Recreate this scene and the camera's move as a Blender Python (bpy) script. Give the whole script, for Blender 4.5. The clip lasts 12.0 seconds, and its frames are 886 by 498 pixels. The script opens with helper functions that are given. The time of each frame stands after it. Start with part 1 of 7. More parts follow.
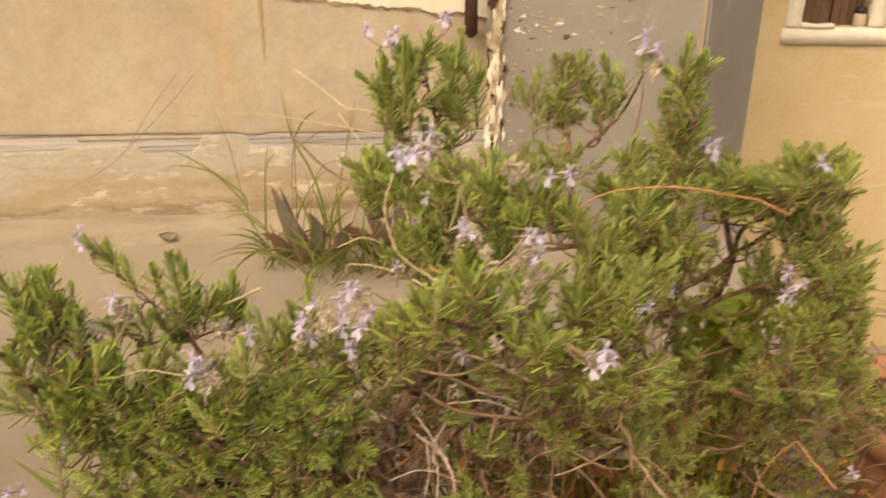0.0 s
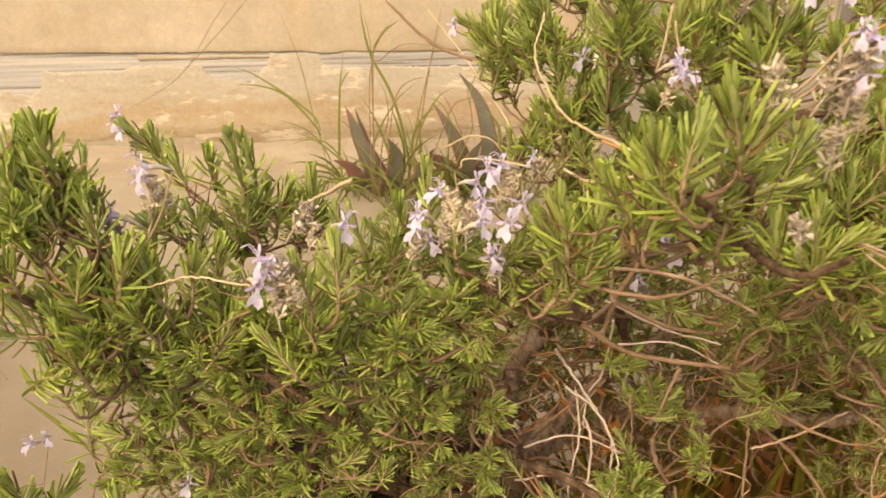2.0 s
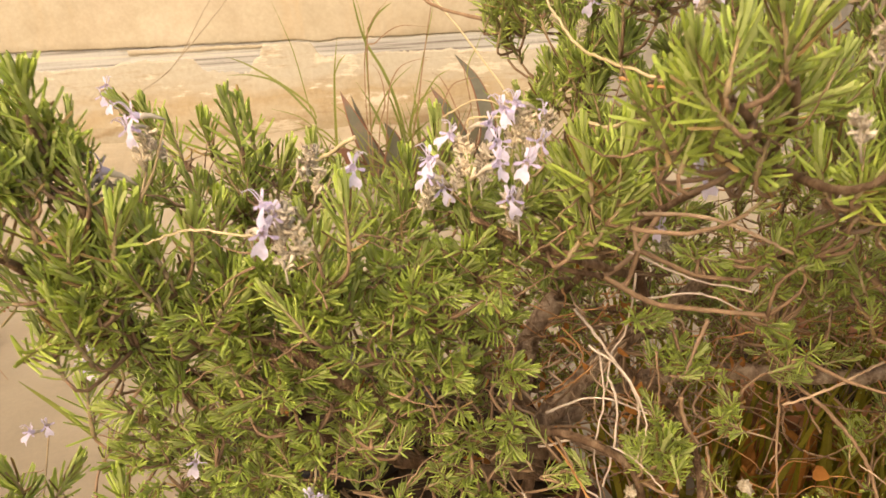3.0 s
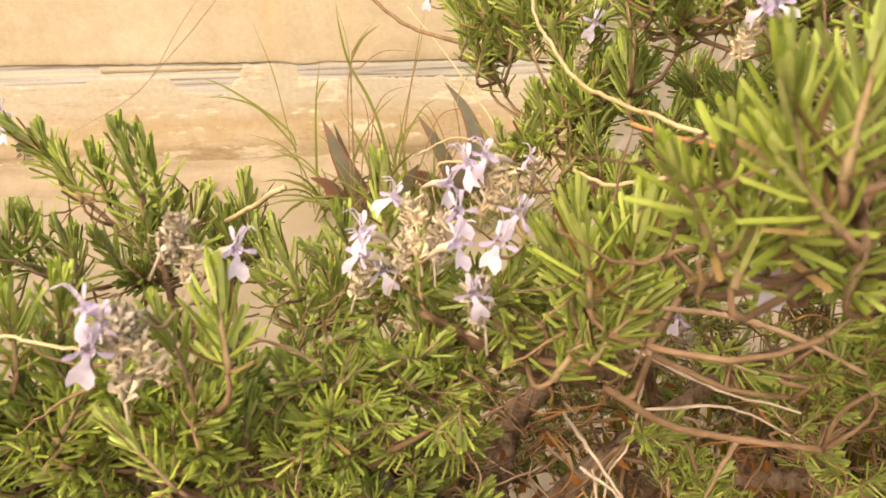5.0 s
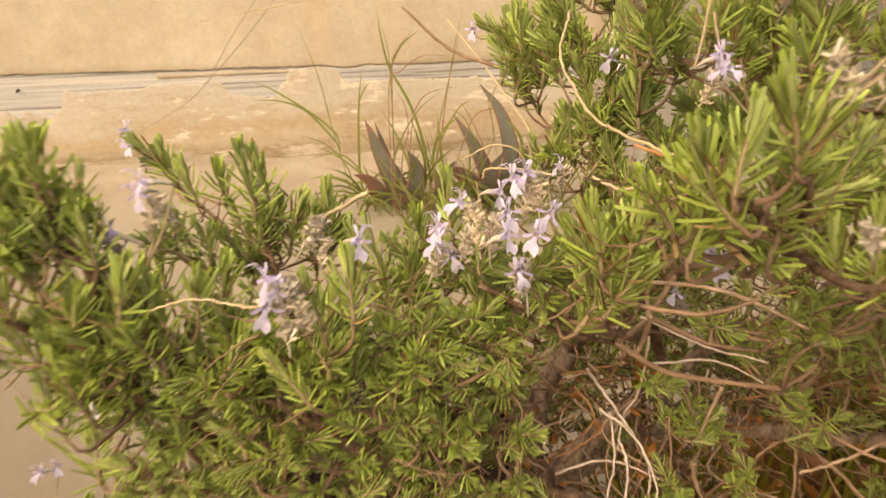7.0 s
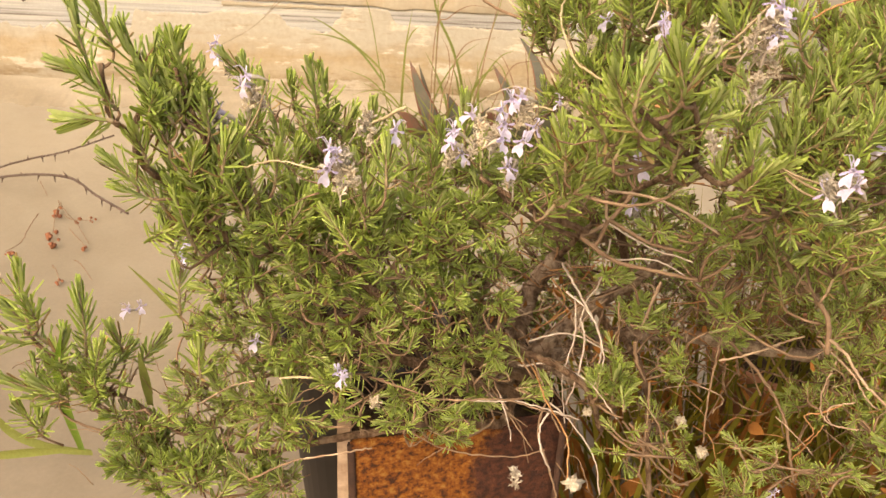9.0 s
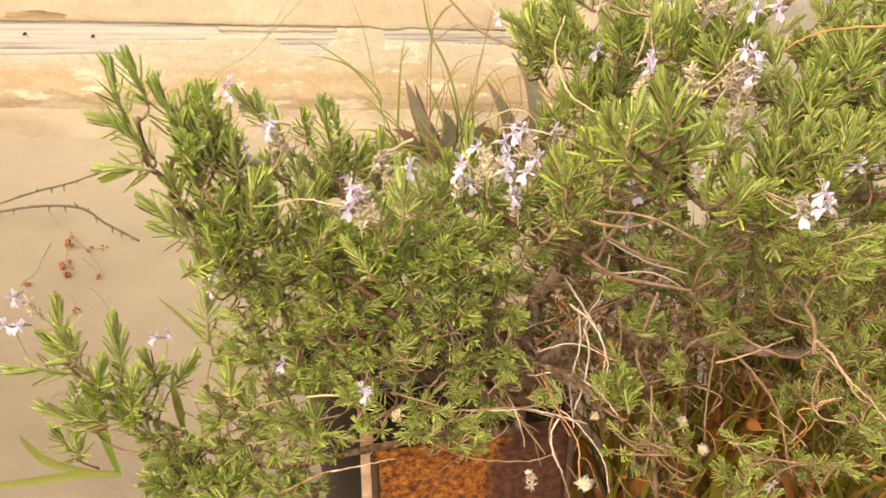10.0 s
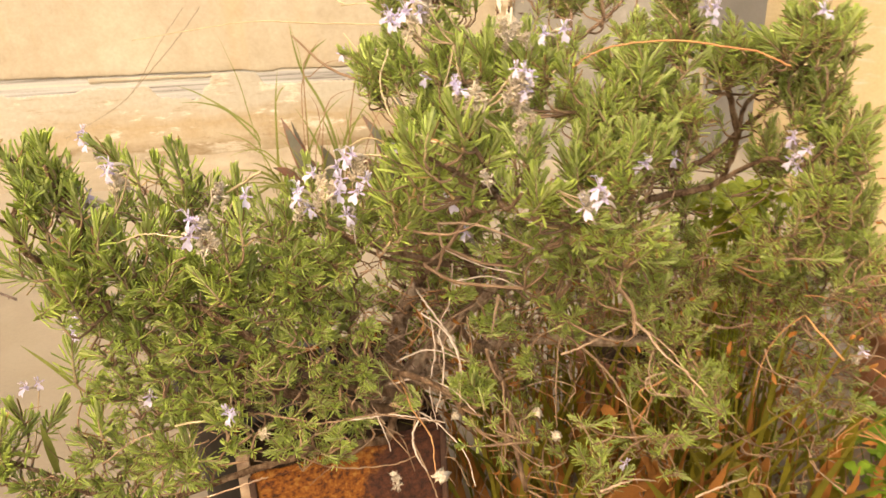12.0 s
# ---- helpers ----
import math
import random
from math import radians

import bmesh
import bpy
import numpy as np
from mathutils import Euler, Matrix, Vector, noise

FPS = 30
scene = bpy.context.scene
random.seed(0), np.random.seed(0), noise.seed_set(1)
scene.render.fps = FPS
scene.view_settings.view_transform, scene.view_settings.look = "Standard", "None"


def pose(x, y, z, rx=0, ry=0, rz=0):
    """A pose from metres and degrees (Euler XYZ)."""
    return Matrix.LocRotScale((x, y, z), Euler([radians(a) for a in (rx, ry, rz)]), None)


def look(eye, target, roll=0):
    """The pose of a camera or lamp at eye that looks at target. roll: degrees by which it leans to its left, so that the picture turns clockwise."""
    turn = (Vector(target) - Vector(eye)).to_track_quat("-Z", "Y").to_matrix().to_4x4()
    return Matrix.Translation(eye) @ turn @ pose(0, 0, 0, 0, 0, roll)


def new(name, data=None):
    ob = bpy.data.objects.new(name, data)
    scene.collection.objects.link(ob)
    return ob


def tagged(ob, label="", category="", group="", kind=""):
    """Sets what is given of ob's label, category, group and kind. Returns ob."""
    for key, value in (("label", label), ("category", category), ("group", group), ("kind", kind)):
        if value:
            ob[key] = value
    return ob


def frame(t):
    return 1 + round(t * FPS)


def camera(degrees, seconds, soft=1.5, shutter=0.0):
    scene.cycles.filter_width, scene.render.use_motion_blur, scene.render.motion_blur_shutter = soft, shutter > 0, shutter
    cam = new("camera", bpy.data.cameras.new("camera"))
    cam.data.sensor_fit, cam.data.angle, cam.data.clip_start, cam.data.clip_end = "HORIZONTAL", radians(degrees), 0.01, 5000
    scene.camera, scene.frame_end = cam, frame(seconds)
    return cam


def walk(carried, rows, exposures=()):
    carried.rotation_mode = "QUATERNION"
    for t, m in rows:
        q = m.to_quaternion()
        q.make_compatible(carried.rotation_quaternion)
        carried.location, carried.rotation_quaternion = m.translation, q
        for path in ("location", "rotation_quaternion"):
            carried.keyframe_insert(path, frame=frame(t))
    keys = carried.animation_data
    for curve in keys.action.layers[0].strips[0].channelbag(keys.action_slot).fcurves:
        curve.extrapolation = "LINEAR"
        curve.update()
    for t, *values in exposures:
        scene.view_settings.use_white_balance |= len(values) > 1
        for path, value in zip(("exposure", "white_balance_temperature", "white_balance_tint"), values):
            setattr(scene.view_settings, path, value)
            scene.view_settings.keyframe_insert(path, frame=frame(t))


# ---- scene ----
cam = camera(56.1, 12.0, soft=1.45, shutter=0.45)
cam.data.dof.use_dof = True
cam.data.dof.focus_distance = 0.62
cam.data.dof.aperture_fstop = 32.0
PATH = [
    (0, (0.083, -0.015, 0.912), (0.05, 1.814, 0.105), 0.1),
    (0.5, (0.039, 0.012, 0.875), (-0.064, 1.824, 0.034), -0.7),
    (1, (0.018, 0.075, 0.83), (-0.093, 1.89, -0.003), -0.4),
    (1.5, (0.022, 0.138, 0.791), (-0.087, 1.928, -0.094), -0.1),
    (2, (0.014, 0.163, 0.778), (-0.168, 1.936, -0.13), -1.0),
    (2.5, (0.011, 0.173, 0.769), (-0.199, 1.933, -0.158), -2.6),
    (2.7, (0.003, 0.17, 0.76), (-0.183, 1.937, -0.157), -3.0),
    (4.3, (0.013, 0.264, 0.699), (-0.164, 2.031, -0.222), -3.6),
    (4.5, (0.013, 0.277, 0.706), (-0.16, 2.06, -0.185), -3.3),
    (5, (0.013, 0.297, 0.715), (-0.152, 2.093, -0.147), -1.3),
    (5.5, (0.02, 0.307, 0.725), (-0.135, 2.107, -0.132), -0.8),
    (6, (0.01, 0.311, 0.736), (-0.165, 2.115, -0.11), -0.8),
    (6.5, (0.009, 0.285, 0.732), (-0.177, 2.077, -0.136), -2.2),
    (6.7, (0.01, 0.252, 0.742), (-0.216, 2.037, -0.13), -3.1),
    (8.3, (0.033, 0.001, 0.826), (-0.206, 1.738, -0.137), -0.5),
    (8.5, (0.047, 0.014, 0.81), (-0.193, 1.737, -0.175), 0.1),
    (9, (0.048, 0.039, 0.799), (-0.256, 1.758, -0.177), 1.9),
    (9.5, (0.053, 0.041, 0.806), (-0.202, 1.749, -0.203), 0.5),
    (10, (0.043, 0.001, 0.833), (-0.256, 1.73, -0.128), -0.4),
    (10.5, (0.04, -0.009, 0.835), (-0.272, 1.725, -0.111), -1.2),
    (11, (0.054, 0.005, 0.834), (-0.216, 1.766, -0.075), -1.6),
    (11.5, (0.081, -0.005, 0.838), (-0.041, 1.781, -0.055), -0.4),
    (12, (0.102, -0.044, 0.843), (0.017, 1.742, -0.052), -2.2),
]
EXPOSURES = [(0.0, 0.65, 7750, 14), (1.0, 0.80, 7750, 14), (2.5, 1.04, 7750, 13), (4.5, 1.33, 7650, 12), (5.5, 1.02, 7750, 14), (6.5, 0.92, 7750, 14), (8.5, 1.10, 7500, 13), (10.5, 1.33, 7300, 10), (12.0, 1.27, 7600, 12)]
walk(cam, [(t, look(eye, target, roll)) for t, eye, target, roll in PATH], EXPOSURES)

# ---- light: a bright, hazy sky with a broad soft sun ----
world = bpy.data.worlds.new("sky")
scene.world = world
world.use_nodes = True
wn = world.node_tree.nodes
sky = wn.new("ShaderNodeTexSky")
sky.sky_type = "NISHITA"
sky.sun_disc = False
sky.sun_elevation = radians(45)
sky.sun_rotation = radians(205)
sky.dust_density = 4.0
sky.air_density = 1.5
wn["Background"].inputs["Strength"].default_value = 0.15
world.node_tree.links.new(sky.outputs[0], wn["Background"].inputs["Color"])
sun = new("sun", bpy.data.lights.new("sun", "SUN"))
sun.data.energy = 1.5
sun.data.angle = radians(70)
sun.data.color = (1.0, 0.86, 0.64)
sun.matrix_world = look((-1.9, -4.9, 5.25), (0, 0, 0))


# ---- materials ----
def material(name, rough=0.7, spec=0.3):
    m = bpy.data.materials.new(name)
    m.use_nodes = True
    b = m.node_tree.nodes["Principled BSDF"]
    b.inputs["Roughness"].default_value = rough
    b.inputs["Specular IOR Level"].default_value = spec
    return m, m.node_tree.nodes, m.node_tree.links, b


def noise_node(n, l, scale, detail=4.0, rough=0.6, stretch=None, seed=0.0):
    c = n.new("ShaderNodeTexCoord")
    t = n.new("ShaderNodeTexNoise")
    t.inputs["Scale"].default_value = scale
    t.inputs["Detail"].default_value = detail
    t.inputs["Roughness"].default_value = rough
    mp = n.new("ShaderNodeMapping")
    mp.inputs["Location"].default_value = (seed, seed * 1.7, seed * 0.6)
    if stretch:
        mp.inputs["Scale"].default_value = stretch
    l.new(c.outputs["Object"], mp.inputs[0])
    l.new(mp.outputs[0], t.inputs["Vector"])
    return t


def ramp(n, l, src, stops):
    r = n.new("ShaderNodeValToRGB")
    e = r.color_ramp.elements
    while len(e) < len(stops):
        e.new(0.5)
    for el, (p, c) in zip(e, stops):
        el.position = p
        el.color = (*c, 1) if len(c) == 3 else c
    l.new(src, r.inputs[0])
    return r


def mix(n, l, fac, a, b, kind="MIX"):
    m = n.new("ShaderNodeMix")
    m.data_type, m.blend_type = "RGBA", kind
    for s, v in ((0, fac), (6, a), (7, b)):
        if isinstance(v, (int, float)):
            m.inputs[s].default_value = v
        elif isinstance(v, tuple):
            m.inputs[s].default_value = (*v, 1)
        else:
            l.new(v, m.inputs[s])
    return m.outputs[2]


def bump(n, l, b, src, strength, dist):
    k = n.new("ShaderNodeBump")
    k.inputs["Strength"].default_value = strength
    k.inputs["Distance"].default_value = dist
    l.new(src, k.inputs["Height"])
    l.new(k.outputs[0], b.inputs["Normal"])


def surface(name, stops, scale, fine, rough=0.8, spec=0.2, strength=0.4, dist=0.004, stretch=None, stain=None):
    """A weathered matt surface: broad tone by one noise, grain and relief by a finer one, and an optional blotchy stain."""
    m, n, l, b = material(name, rough, spec)
    big = noise_node(n, l, scale, 5, 0.6, stretch)
    small = noise_node(n, l, fine, 6, 0.7, None, 3.1)
    col = ramp(n, l, big.outputs[0], stops).outputs[0]
    grain = ramp(n, l, small.outputs[0], [(0.3, (0.82, 0.82, 0.82)), (0.7, (1.0, 1.0, 1.0))]).outputs[0]
    col = mix(n, l, 0.8, col, grain, "MULTIPLY")
    if stain:
        colour, sscale, lo, hi, sstretch = stain
        s = noise_node(n, l, sscale, 6, 0.65, sstretch, 7.7)
        f = ramp(n, l, s.outputs[0], [(lo, (0, 0, 0)), (hi, (1, 1, 1))]).outputs[0]
        col = mix(n, l, f, col, colour)
    l.new(col, b.inputs["Base Color"])
    bump(n, l, b, small.outputs[0], strength, dist)
    return m


def leafy(name, dark, light, rough=0.5, spec=0.35, trans=0.0):
    """Foliage whose tone changes from leaf to leaf and along each leaf."""
    m, n, l, b = material(name, rough, spec)
    geo = n.new("ShaderNodeNewGeometry")
    info = n.new("ShaderNodeObjectInfo")
    col = ramp(n, l, geo.outputs["Random Per Island"], [(0.0, dark), (1.0, light)]).outputs[0]
    tint = ramp(n, l, info.outputs["Random"], [(0.0, (0.88, 0.88, 0.84)), (1.0, (1.12, 1.08, 0.98))]).outputs[0]
    col = mix(n, l, 1.0, col, tint, "MULTIPLY")
    sp = noise_node(n, l, 260, 3, 0.6)
    spots = ramp(n, l, sp.outputs[0], [(0.35, (0.8, 0.8, 0.75)), (0.65, (1, 1, 1))]).outputs[0]
    col = mix(n, l, 0.7, col, spots, "MULTIPLY")
    l.new(col, b.inputs["Base Color"])
    if trans:
        b.inputs["Transmission Weight"].default_value = 0.0
        tr = n.new("ShaderNodeBsdfTranslucent")
        l.new(col, tr.inputs["Color"])
        mx = n.new("ShaderNodeMixShader")
        mx.inputs[0].default_value = trans
        l.new(b.outputs[0], mx.inputs[1])
        l.new(tr.outputs[0], mx.inputs[2])
        l.new(mx.outputs[0], n["Material Output"].inputs[0])
    return m


def wall_plaster():
    """Old cream limewash: broad clouds, finer blotches, yellowed runs and pin-holes."""
    m, n, l, b = material("cream_plaster", 0.85, 0.15)
    cloud = noise_node(n, l, 2.6, 5, 0.6)
    col = ramp(n, l, cloud.outputs[0], [(0.25, (0.37, 0.297, 0.20)), (0.45, (0.42, 0.35, 0.252)), (0.6, (0.45, 0.384, 0.281)), (0.78, (0.48, 0.41, 0.32))]).outputs[0]
    run = noise_node(n, l, 3.0, 6, 0.65, (2.2, 1, 0.4), 7.7)
    col = mix(n, l, ramp(n, l, run.outputs[0], [(0.52, (0, 0, 0)), (0.72, (1, 1, 1))]).outputs[0], col, (0.45, 0.34, 0.215))
    blot = noise_node(n, l, 17, 6, 0.7, None, 2.2)
    col = mix(n, l, 0.75, col, ramp(n, l, blot.outputs[0], [(0.3, (0.86, 0.84, 0.80)), (0.5, (0.97, 0.96, 0.95)), (0.7, (1.08, 1.08, 1.08))]).outputs[0], "MULTIPLY")
    rose = noise_node(n, l, 1.7, 4, 0.5, None, 12.0)
    col = mix(n, l, ramp(n, l, rose.outputs[0], [(0.5, (0, 0, 0)), (0.75, (0.5, 0.5, 0.5))]).outputs[0], col, (0.52, 0.40, 0.32))
    fine = noise_node(n, l, 110, 6, 0.7, None, 3.1)
    col = mix(n, l, 0.8, col, ramp(n, l, fine.outputs[0], [(0.3, (0.84, 0.83, 0.82)), (0.65, (1, 1, 1))]).outputs[0], "MULTIPLY")
    l.new(col, b.inputs["Base Color"])
    bump(n, l, b, mix(n, l, 0.35, blot.outputs[0], fine.outputs[0]), 0.35, 0.004)
    return m


M_WALL = wall_plaster()
def band_plaster():
    """Cream plaster with a ragged ochre damp stain along its lower half."""
    m, n, l, b = material("ochre_plaster", 0.85, 0.15)
    c = n.new("ShaderNodeTexCoord")
    s = n.new("ShaderNodeSeparateXYZ")
    l.new(c.outputs["Object"], s.inputs[0])
    wob = noise_node(n, l, 5, 6, 0.62, (0.8, 1, 2.4))
    add = n.new("ShaderNodeMath")
    add.operation = "MULTIPLY_ADD"
    l.new(wob.outputs[0], add.inputs[0])
    add.inputs[1].default_value = 0.26
    l.new(s.outputs["Z"], add.inputs[2])
    tone = ramp(n, l, add.outputs[0], [(0.17, (0.43, 0.365, 0.27)), (0.195, (0.33, 0.245, 0.15)), (0.22, (0.41, 0.335, 0.23)), (0.255, (0.37, 0.28, 0.17)), (0.30, (0.41, 0.35, 0.26)), (0.34, (0.425, 0.375, 0.29))])
    spots = noise_node(n, l, 13, 6, 0.7, (0.6, 1, 2.0), 5.0)
    f = ramp(n, l, spots.outputs[0], [(0.56, (0, 0, 0)), (0.62, (1, 1, 1))]).outputs[0]
    col = mix(n, l, f, tone.outputs[0], (0.56, 0.48, 0.37))
    dirt = noise_node(n, l, 22, 6, 0.75, (0.35, 1, 2.2), 9.0)
    col = mix(n, l, ramp(n, l, dirt.outputs[0], [(0.55, (0, 0, 0)), (0.7, (0.8, 0.8, 0.8))]).outputs[0], col, (0.30, 0.215, 0.13))
    fine = noise_node(n, l, 80, 6, 0.7, None, 3.0)
    g = ramp(n, l, fine.outputs[0], [(0.3, (0.78, 0.76, 0.74)), (0.7, (1, 1, 1))]).outputs[0]
    col = mix(n, l, 0.8, col, g, "MULTIPLY")
    l.new(col, b.inputs["Base Color"])
    bump(n, l, b, fine.outputs[0], 0.6, 0.005)
    return m


M_BAND = band_plaster()
M_BAREBROWN = surface("bare_brown_plaster", [(0.35, (0.17, 0.11, 0.06)), (0.65, (0.40, 0.29, 0.17))], 14, 120, 0.9, 0.1, 0.8, 0.004, (0.4, 1, 3))
M_GREYCOAT = surface("grey_undercoat", [(0.38, (0.17, 0.14, 0.115)), (0.44, (0.36, 0.335, 0.30)), (0.54, (0.46, 0.435, 0.39)), (0.64, (0.56, 0.49, 0.38))], 9, 120, 0.8, 0.2, 0.7, 0.004,
                     (0.14, 1, 9.0))
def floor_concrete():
    """Trowelled beige concrete; the brighter light near the plastered wall is painted in as a ragged paler tone."""
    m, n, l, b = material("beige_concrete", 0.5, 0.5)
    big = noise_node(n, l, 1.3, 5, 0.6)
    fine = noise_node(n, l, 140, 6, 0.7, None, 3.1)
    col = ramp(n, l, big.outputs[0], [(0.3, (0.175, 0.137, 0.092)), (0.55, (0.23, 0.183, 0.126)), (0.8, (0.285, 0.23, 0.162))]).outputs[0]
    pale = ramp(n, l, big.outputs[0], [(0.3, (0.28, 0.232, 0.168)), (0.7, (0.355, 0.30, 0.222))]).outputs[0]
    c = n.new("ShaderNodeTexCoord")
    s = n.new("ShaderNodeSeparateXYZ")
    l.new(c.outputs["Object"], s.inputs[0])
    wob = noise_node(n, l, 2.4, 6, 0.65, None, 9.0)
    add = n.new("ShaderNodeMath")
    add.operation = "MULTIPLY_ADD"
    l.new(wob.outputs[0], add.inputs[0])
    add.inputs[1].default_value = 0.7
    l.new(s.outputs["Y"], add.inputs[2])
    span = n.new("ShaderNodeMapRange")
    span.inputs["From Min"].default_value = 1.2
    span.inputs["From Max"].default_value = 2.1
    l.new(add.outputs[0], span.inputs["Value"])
    # light towards the wall, mixed into the colour as the paler tone
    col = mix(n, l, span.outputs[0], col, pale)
    st = noise_node(n, l, 9.0, 6, 0.7, None, 4.0)
    f = ramp(n, l, st.outputs[0], [(0.35, (0.86, 0.84, 0.82)), (0.6, (1, 1, 1))]).outputs[0]
    col = mix(n, l, 0.7, col, f, "MULTIPLY")
    g = ramp(n, l, fine.outputs[0], [(0.3, (0.84, 0.84, 0.84)), (0.7, (1, 1, 1))]).outputs[0]
    col = mix(n, l, 0.8, col, g, "MULTIPLY")
    l.new(col, b.inputs["Base Color"])
    bump(n, l, b, fine.outputs[0], 0.15, 0.002)
    return m


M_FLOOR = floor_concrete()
M_FILLET = surface("pale_mortar", [(0.35, (0.27, 0.215, 0.147)), (0.65, (0.365, 0.302, 0.218))], 9, 110, 0.85, 0.15, 0.5, 0.004, (0.5, 1, 2))
M_WHITE = surface("white_limewash", [(0.3, (0.68, 0.60, 0.46)), (0.7, (0.82, 0.75, 0.60))], 9, 110, 0.85, 0.15, 0.5, 0.004)
M_GREY = surface("grey_paint", [(0.3, (0.20, 0.178, 0.147)), (0.55, (0.245, 0.22, 0.184)), (0.8, (0.29, 0.262, 0.22))], 3.0, 150, 0.6, 0.3, 0.2, 0.002,
                 None, ((0.30, 0.28, 0.24), 10.0, 0.6, 0.7, (1, 1, 0.5)))
M_FLAKE = surface("flaked_plaster", [(0.35, (0.30, 0.22, 0.13)), (0.5, (0.46, 0.37, 0.25)), (0.7, (0.56, 0.48, 0.36))], 30, 160, 0.9, 0.1, 0.8, 0.004,
                  None, ((0.16, 0.07, 0.035), 26.0, 0.6, 0.68, None))
def rust():
    """Speckled orange rust over dark brown tinplate, darker towards one end of the panel."""
    m, n, l, b = material("rusted_tinplate", 0.85, 0.25)
    sp = noise_node(n, l, 120, 6, 0.75)
    big = noise_node(n, l, 14, 5, 0.65, None, 4.0)
    c = n.new("ShaderNodeTexCoord")
    s = n.new("ShaderNodeSeparateXYZ")
    l.new(c.outputs["Object"], s.inputs[0])
    add = n.new("ShaderNodeMath")
    add.operation = "MULTIPLY_ADD"
    l.new(big.outputs[0], add.inputs[0])
    add.inputs[1].default_value = 0.22
    l.new(s.outputs["X"], add.inputs[2])
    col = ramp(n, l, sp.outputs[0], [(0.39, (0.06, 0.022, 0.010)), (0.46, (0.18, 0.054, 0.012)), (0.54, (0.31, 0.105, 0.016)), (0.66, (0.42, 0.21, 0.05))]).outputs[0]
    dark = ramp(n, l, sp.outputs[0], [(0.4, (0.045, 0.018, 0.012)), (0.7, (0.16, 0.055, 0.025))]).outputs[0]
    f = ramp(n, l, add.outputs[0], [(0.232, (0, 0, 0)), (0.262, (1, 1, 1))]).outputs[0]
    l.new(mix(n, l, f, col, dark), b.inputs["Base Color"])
    bump(n, l, b, sp.outputs[0], 1.0, 0.004)
    return m


M_RUST = rust()
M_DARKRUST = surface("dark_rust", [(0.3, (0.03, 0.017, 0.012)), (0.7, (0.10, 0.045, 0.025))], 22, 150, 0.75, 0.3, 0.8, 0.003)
M_SOIL = surface("dry_soil", [(0.3, (0.035, 0.022, 0.014)), (0.7, (0.12, 0.075, 0.045))], 60, 220, 0.95, 0.1, 1.0, 0.006)
M_BARK = surface("rosemary_bark", [(0.36, (0.12, 0.066, 0.036)), (0.5, (0.25, 0.15, 0.088)), (0.66, (0.40, 0.265, 0.165))], 110, 400, 0.85, 0.15, 1.0, 0.005, (1, 1, 0.35))
M_LOG = surface("old_rosemary_wood", [(0.36, (0.18, 0.11, 0.07)), (0.5, (0.40, 0.27, 0.18)), (0.66, (0.60, 0.45, 0.32))], 110, 400, 0.85, 0.15, 1.0, 0.006, (1, 1, 0.35))
M_TWIG = surface("brown_twig", [(0.3, (0.165, 0.098, 0.056)), (0.7, (0.34, 0.215, 0.13))], 60, 300, 0.8, 0.2, 0.6, 0.001)
M_PALE = surface("pale_dry_stem", [(0.3, (0.32, 0.20, 0.125)), (0.7, (0.58, 0.41, 0.275))], 70, 300, 0.75, 0.2, 0.6, 0.001)
M_ROOTLET = surface("bleached_twig", [(0.3, (0.46, 0.35, 0.27)), (0.7, (0.72, 0.59, 0.48))], 70, 300, 0.75, 0.15, 0.4, 0.001)
M_THORN = surface("dark_bramble", [(0.3, (0.07, 0.045, 0.035)), (0.7, (0.16, 0.11, 0.085))], 60, 300, 0.8, 0.2, 0.6, 0.001)
M_STRAW = surface("yellow_straw", [(0.3, (0.42, 0.31, 0.16)), (0.7, (0.58, 0.46, 0.28))], 40, 200, 0.6, 0.3, 0.3, 0.001)
M_ORANGE = surface("orange_stem", [(0.3, (0.34, 0.14, 0.05)), (0.7, (0.54, 0.28, 0.11))], 40, 200, 0.55, 0.35, 0.3, 0.001)
M_TERRA = surface("terracotta", [(0.3, (0.34, 0.145, 0.075)), (0.6, (0.44, 0.205, 0.115)), (0.8, (0.52, 0.29, 0.18))], 9, 160, 0.8, 0.2, 0.4, 0.002)
M_BROWNWOOD = surface("brown_shutter_wood", [(0.3, (0.075, 0.04, 0.022)), (0.7, (0.17, 0.10, 0.055))], 8, 90, 0.6, 0.3, 0.5, 0.003, (6, 1, 0.6))
M_BLACK = surface("black_plastic", [(0.3, (0.012, 0.012, 0.012)), (0.7, (0.03, 0.028, 0.026))], 20, 150, 0.5, 0.4, 0.2, 0.001)
M_POT = surface("dark_brown_plastic", [(0.3, (0.020, 0.014, 0.011)), (0.7, (0.05, 0.036, 0.028))], 20, 150, 0.5, 0.4, 0.2, 0.001)
M_JAR = surface("dusty_jar", [(0.3, (0.45, 0.36, 0.25)), (0.7, (0.55, 0.46, 0.34))], 30, 150, 0.35, 0.5, 0.2, 0.001)
M_LEAF = leafy("rosemary_leaf", (0.275, 0.345, 0.058), (0.51, 0.605, 0.145), 0.42, 0.45, 0.28)
M_YOUNG = leafy("rosemary_young_leaf", (0.38, 0.48, 0.082), (0.56, 0.675, 0.185), 0.42, 0.45, 0.28)
M_UNDER = leafy("rosemary_leaf_underside", (0.36, 0.42, 0.14), (0.54, 0.58, 0.25), 0.8, 0.1, 0.35)
M_OLD = leafy("rosemary_dry_leaf", (0.17, 0.095, 0.04), (0.37, 0.25, 0.11), 0.7, 0.2, 0.1)
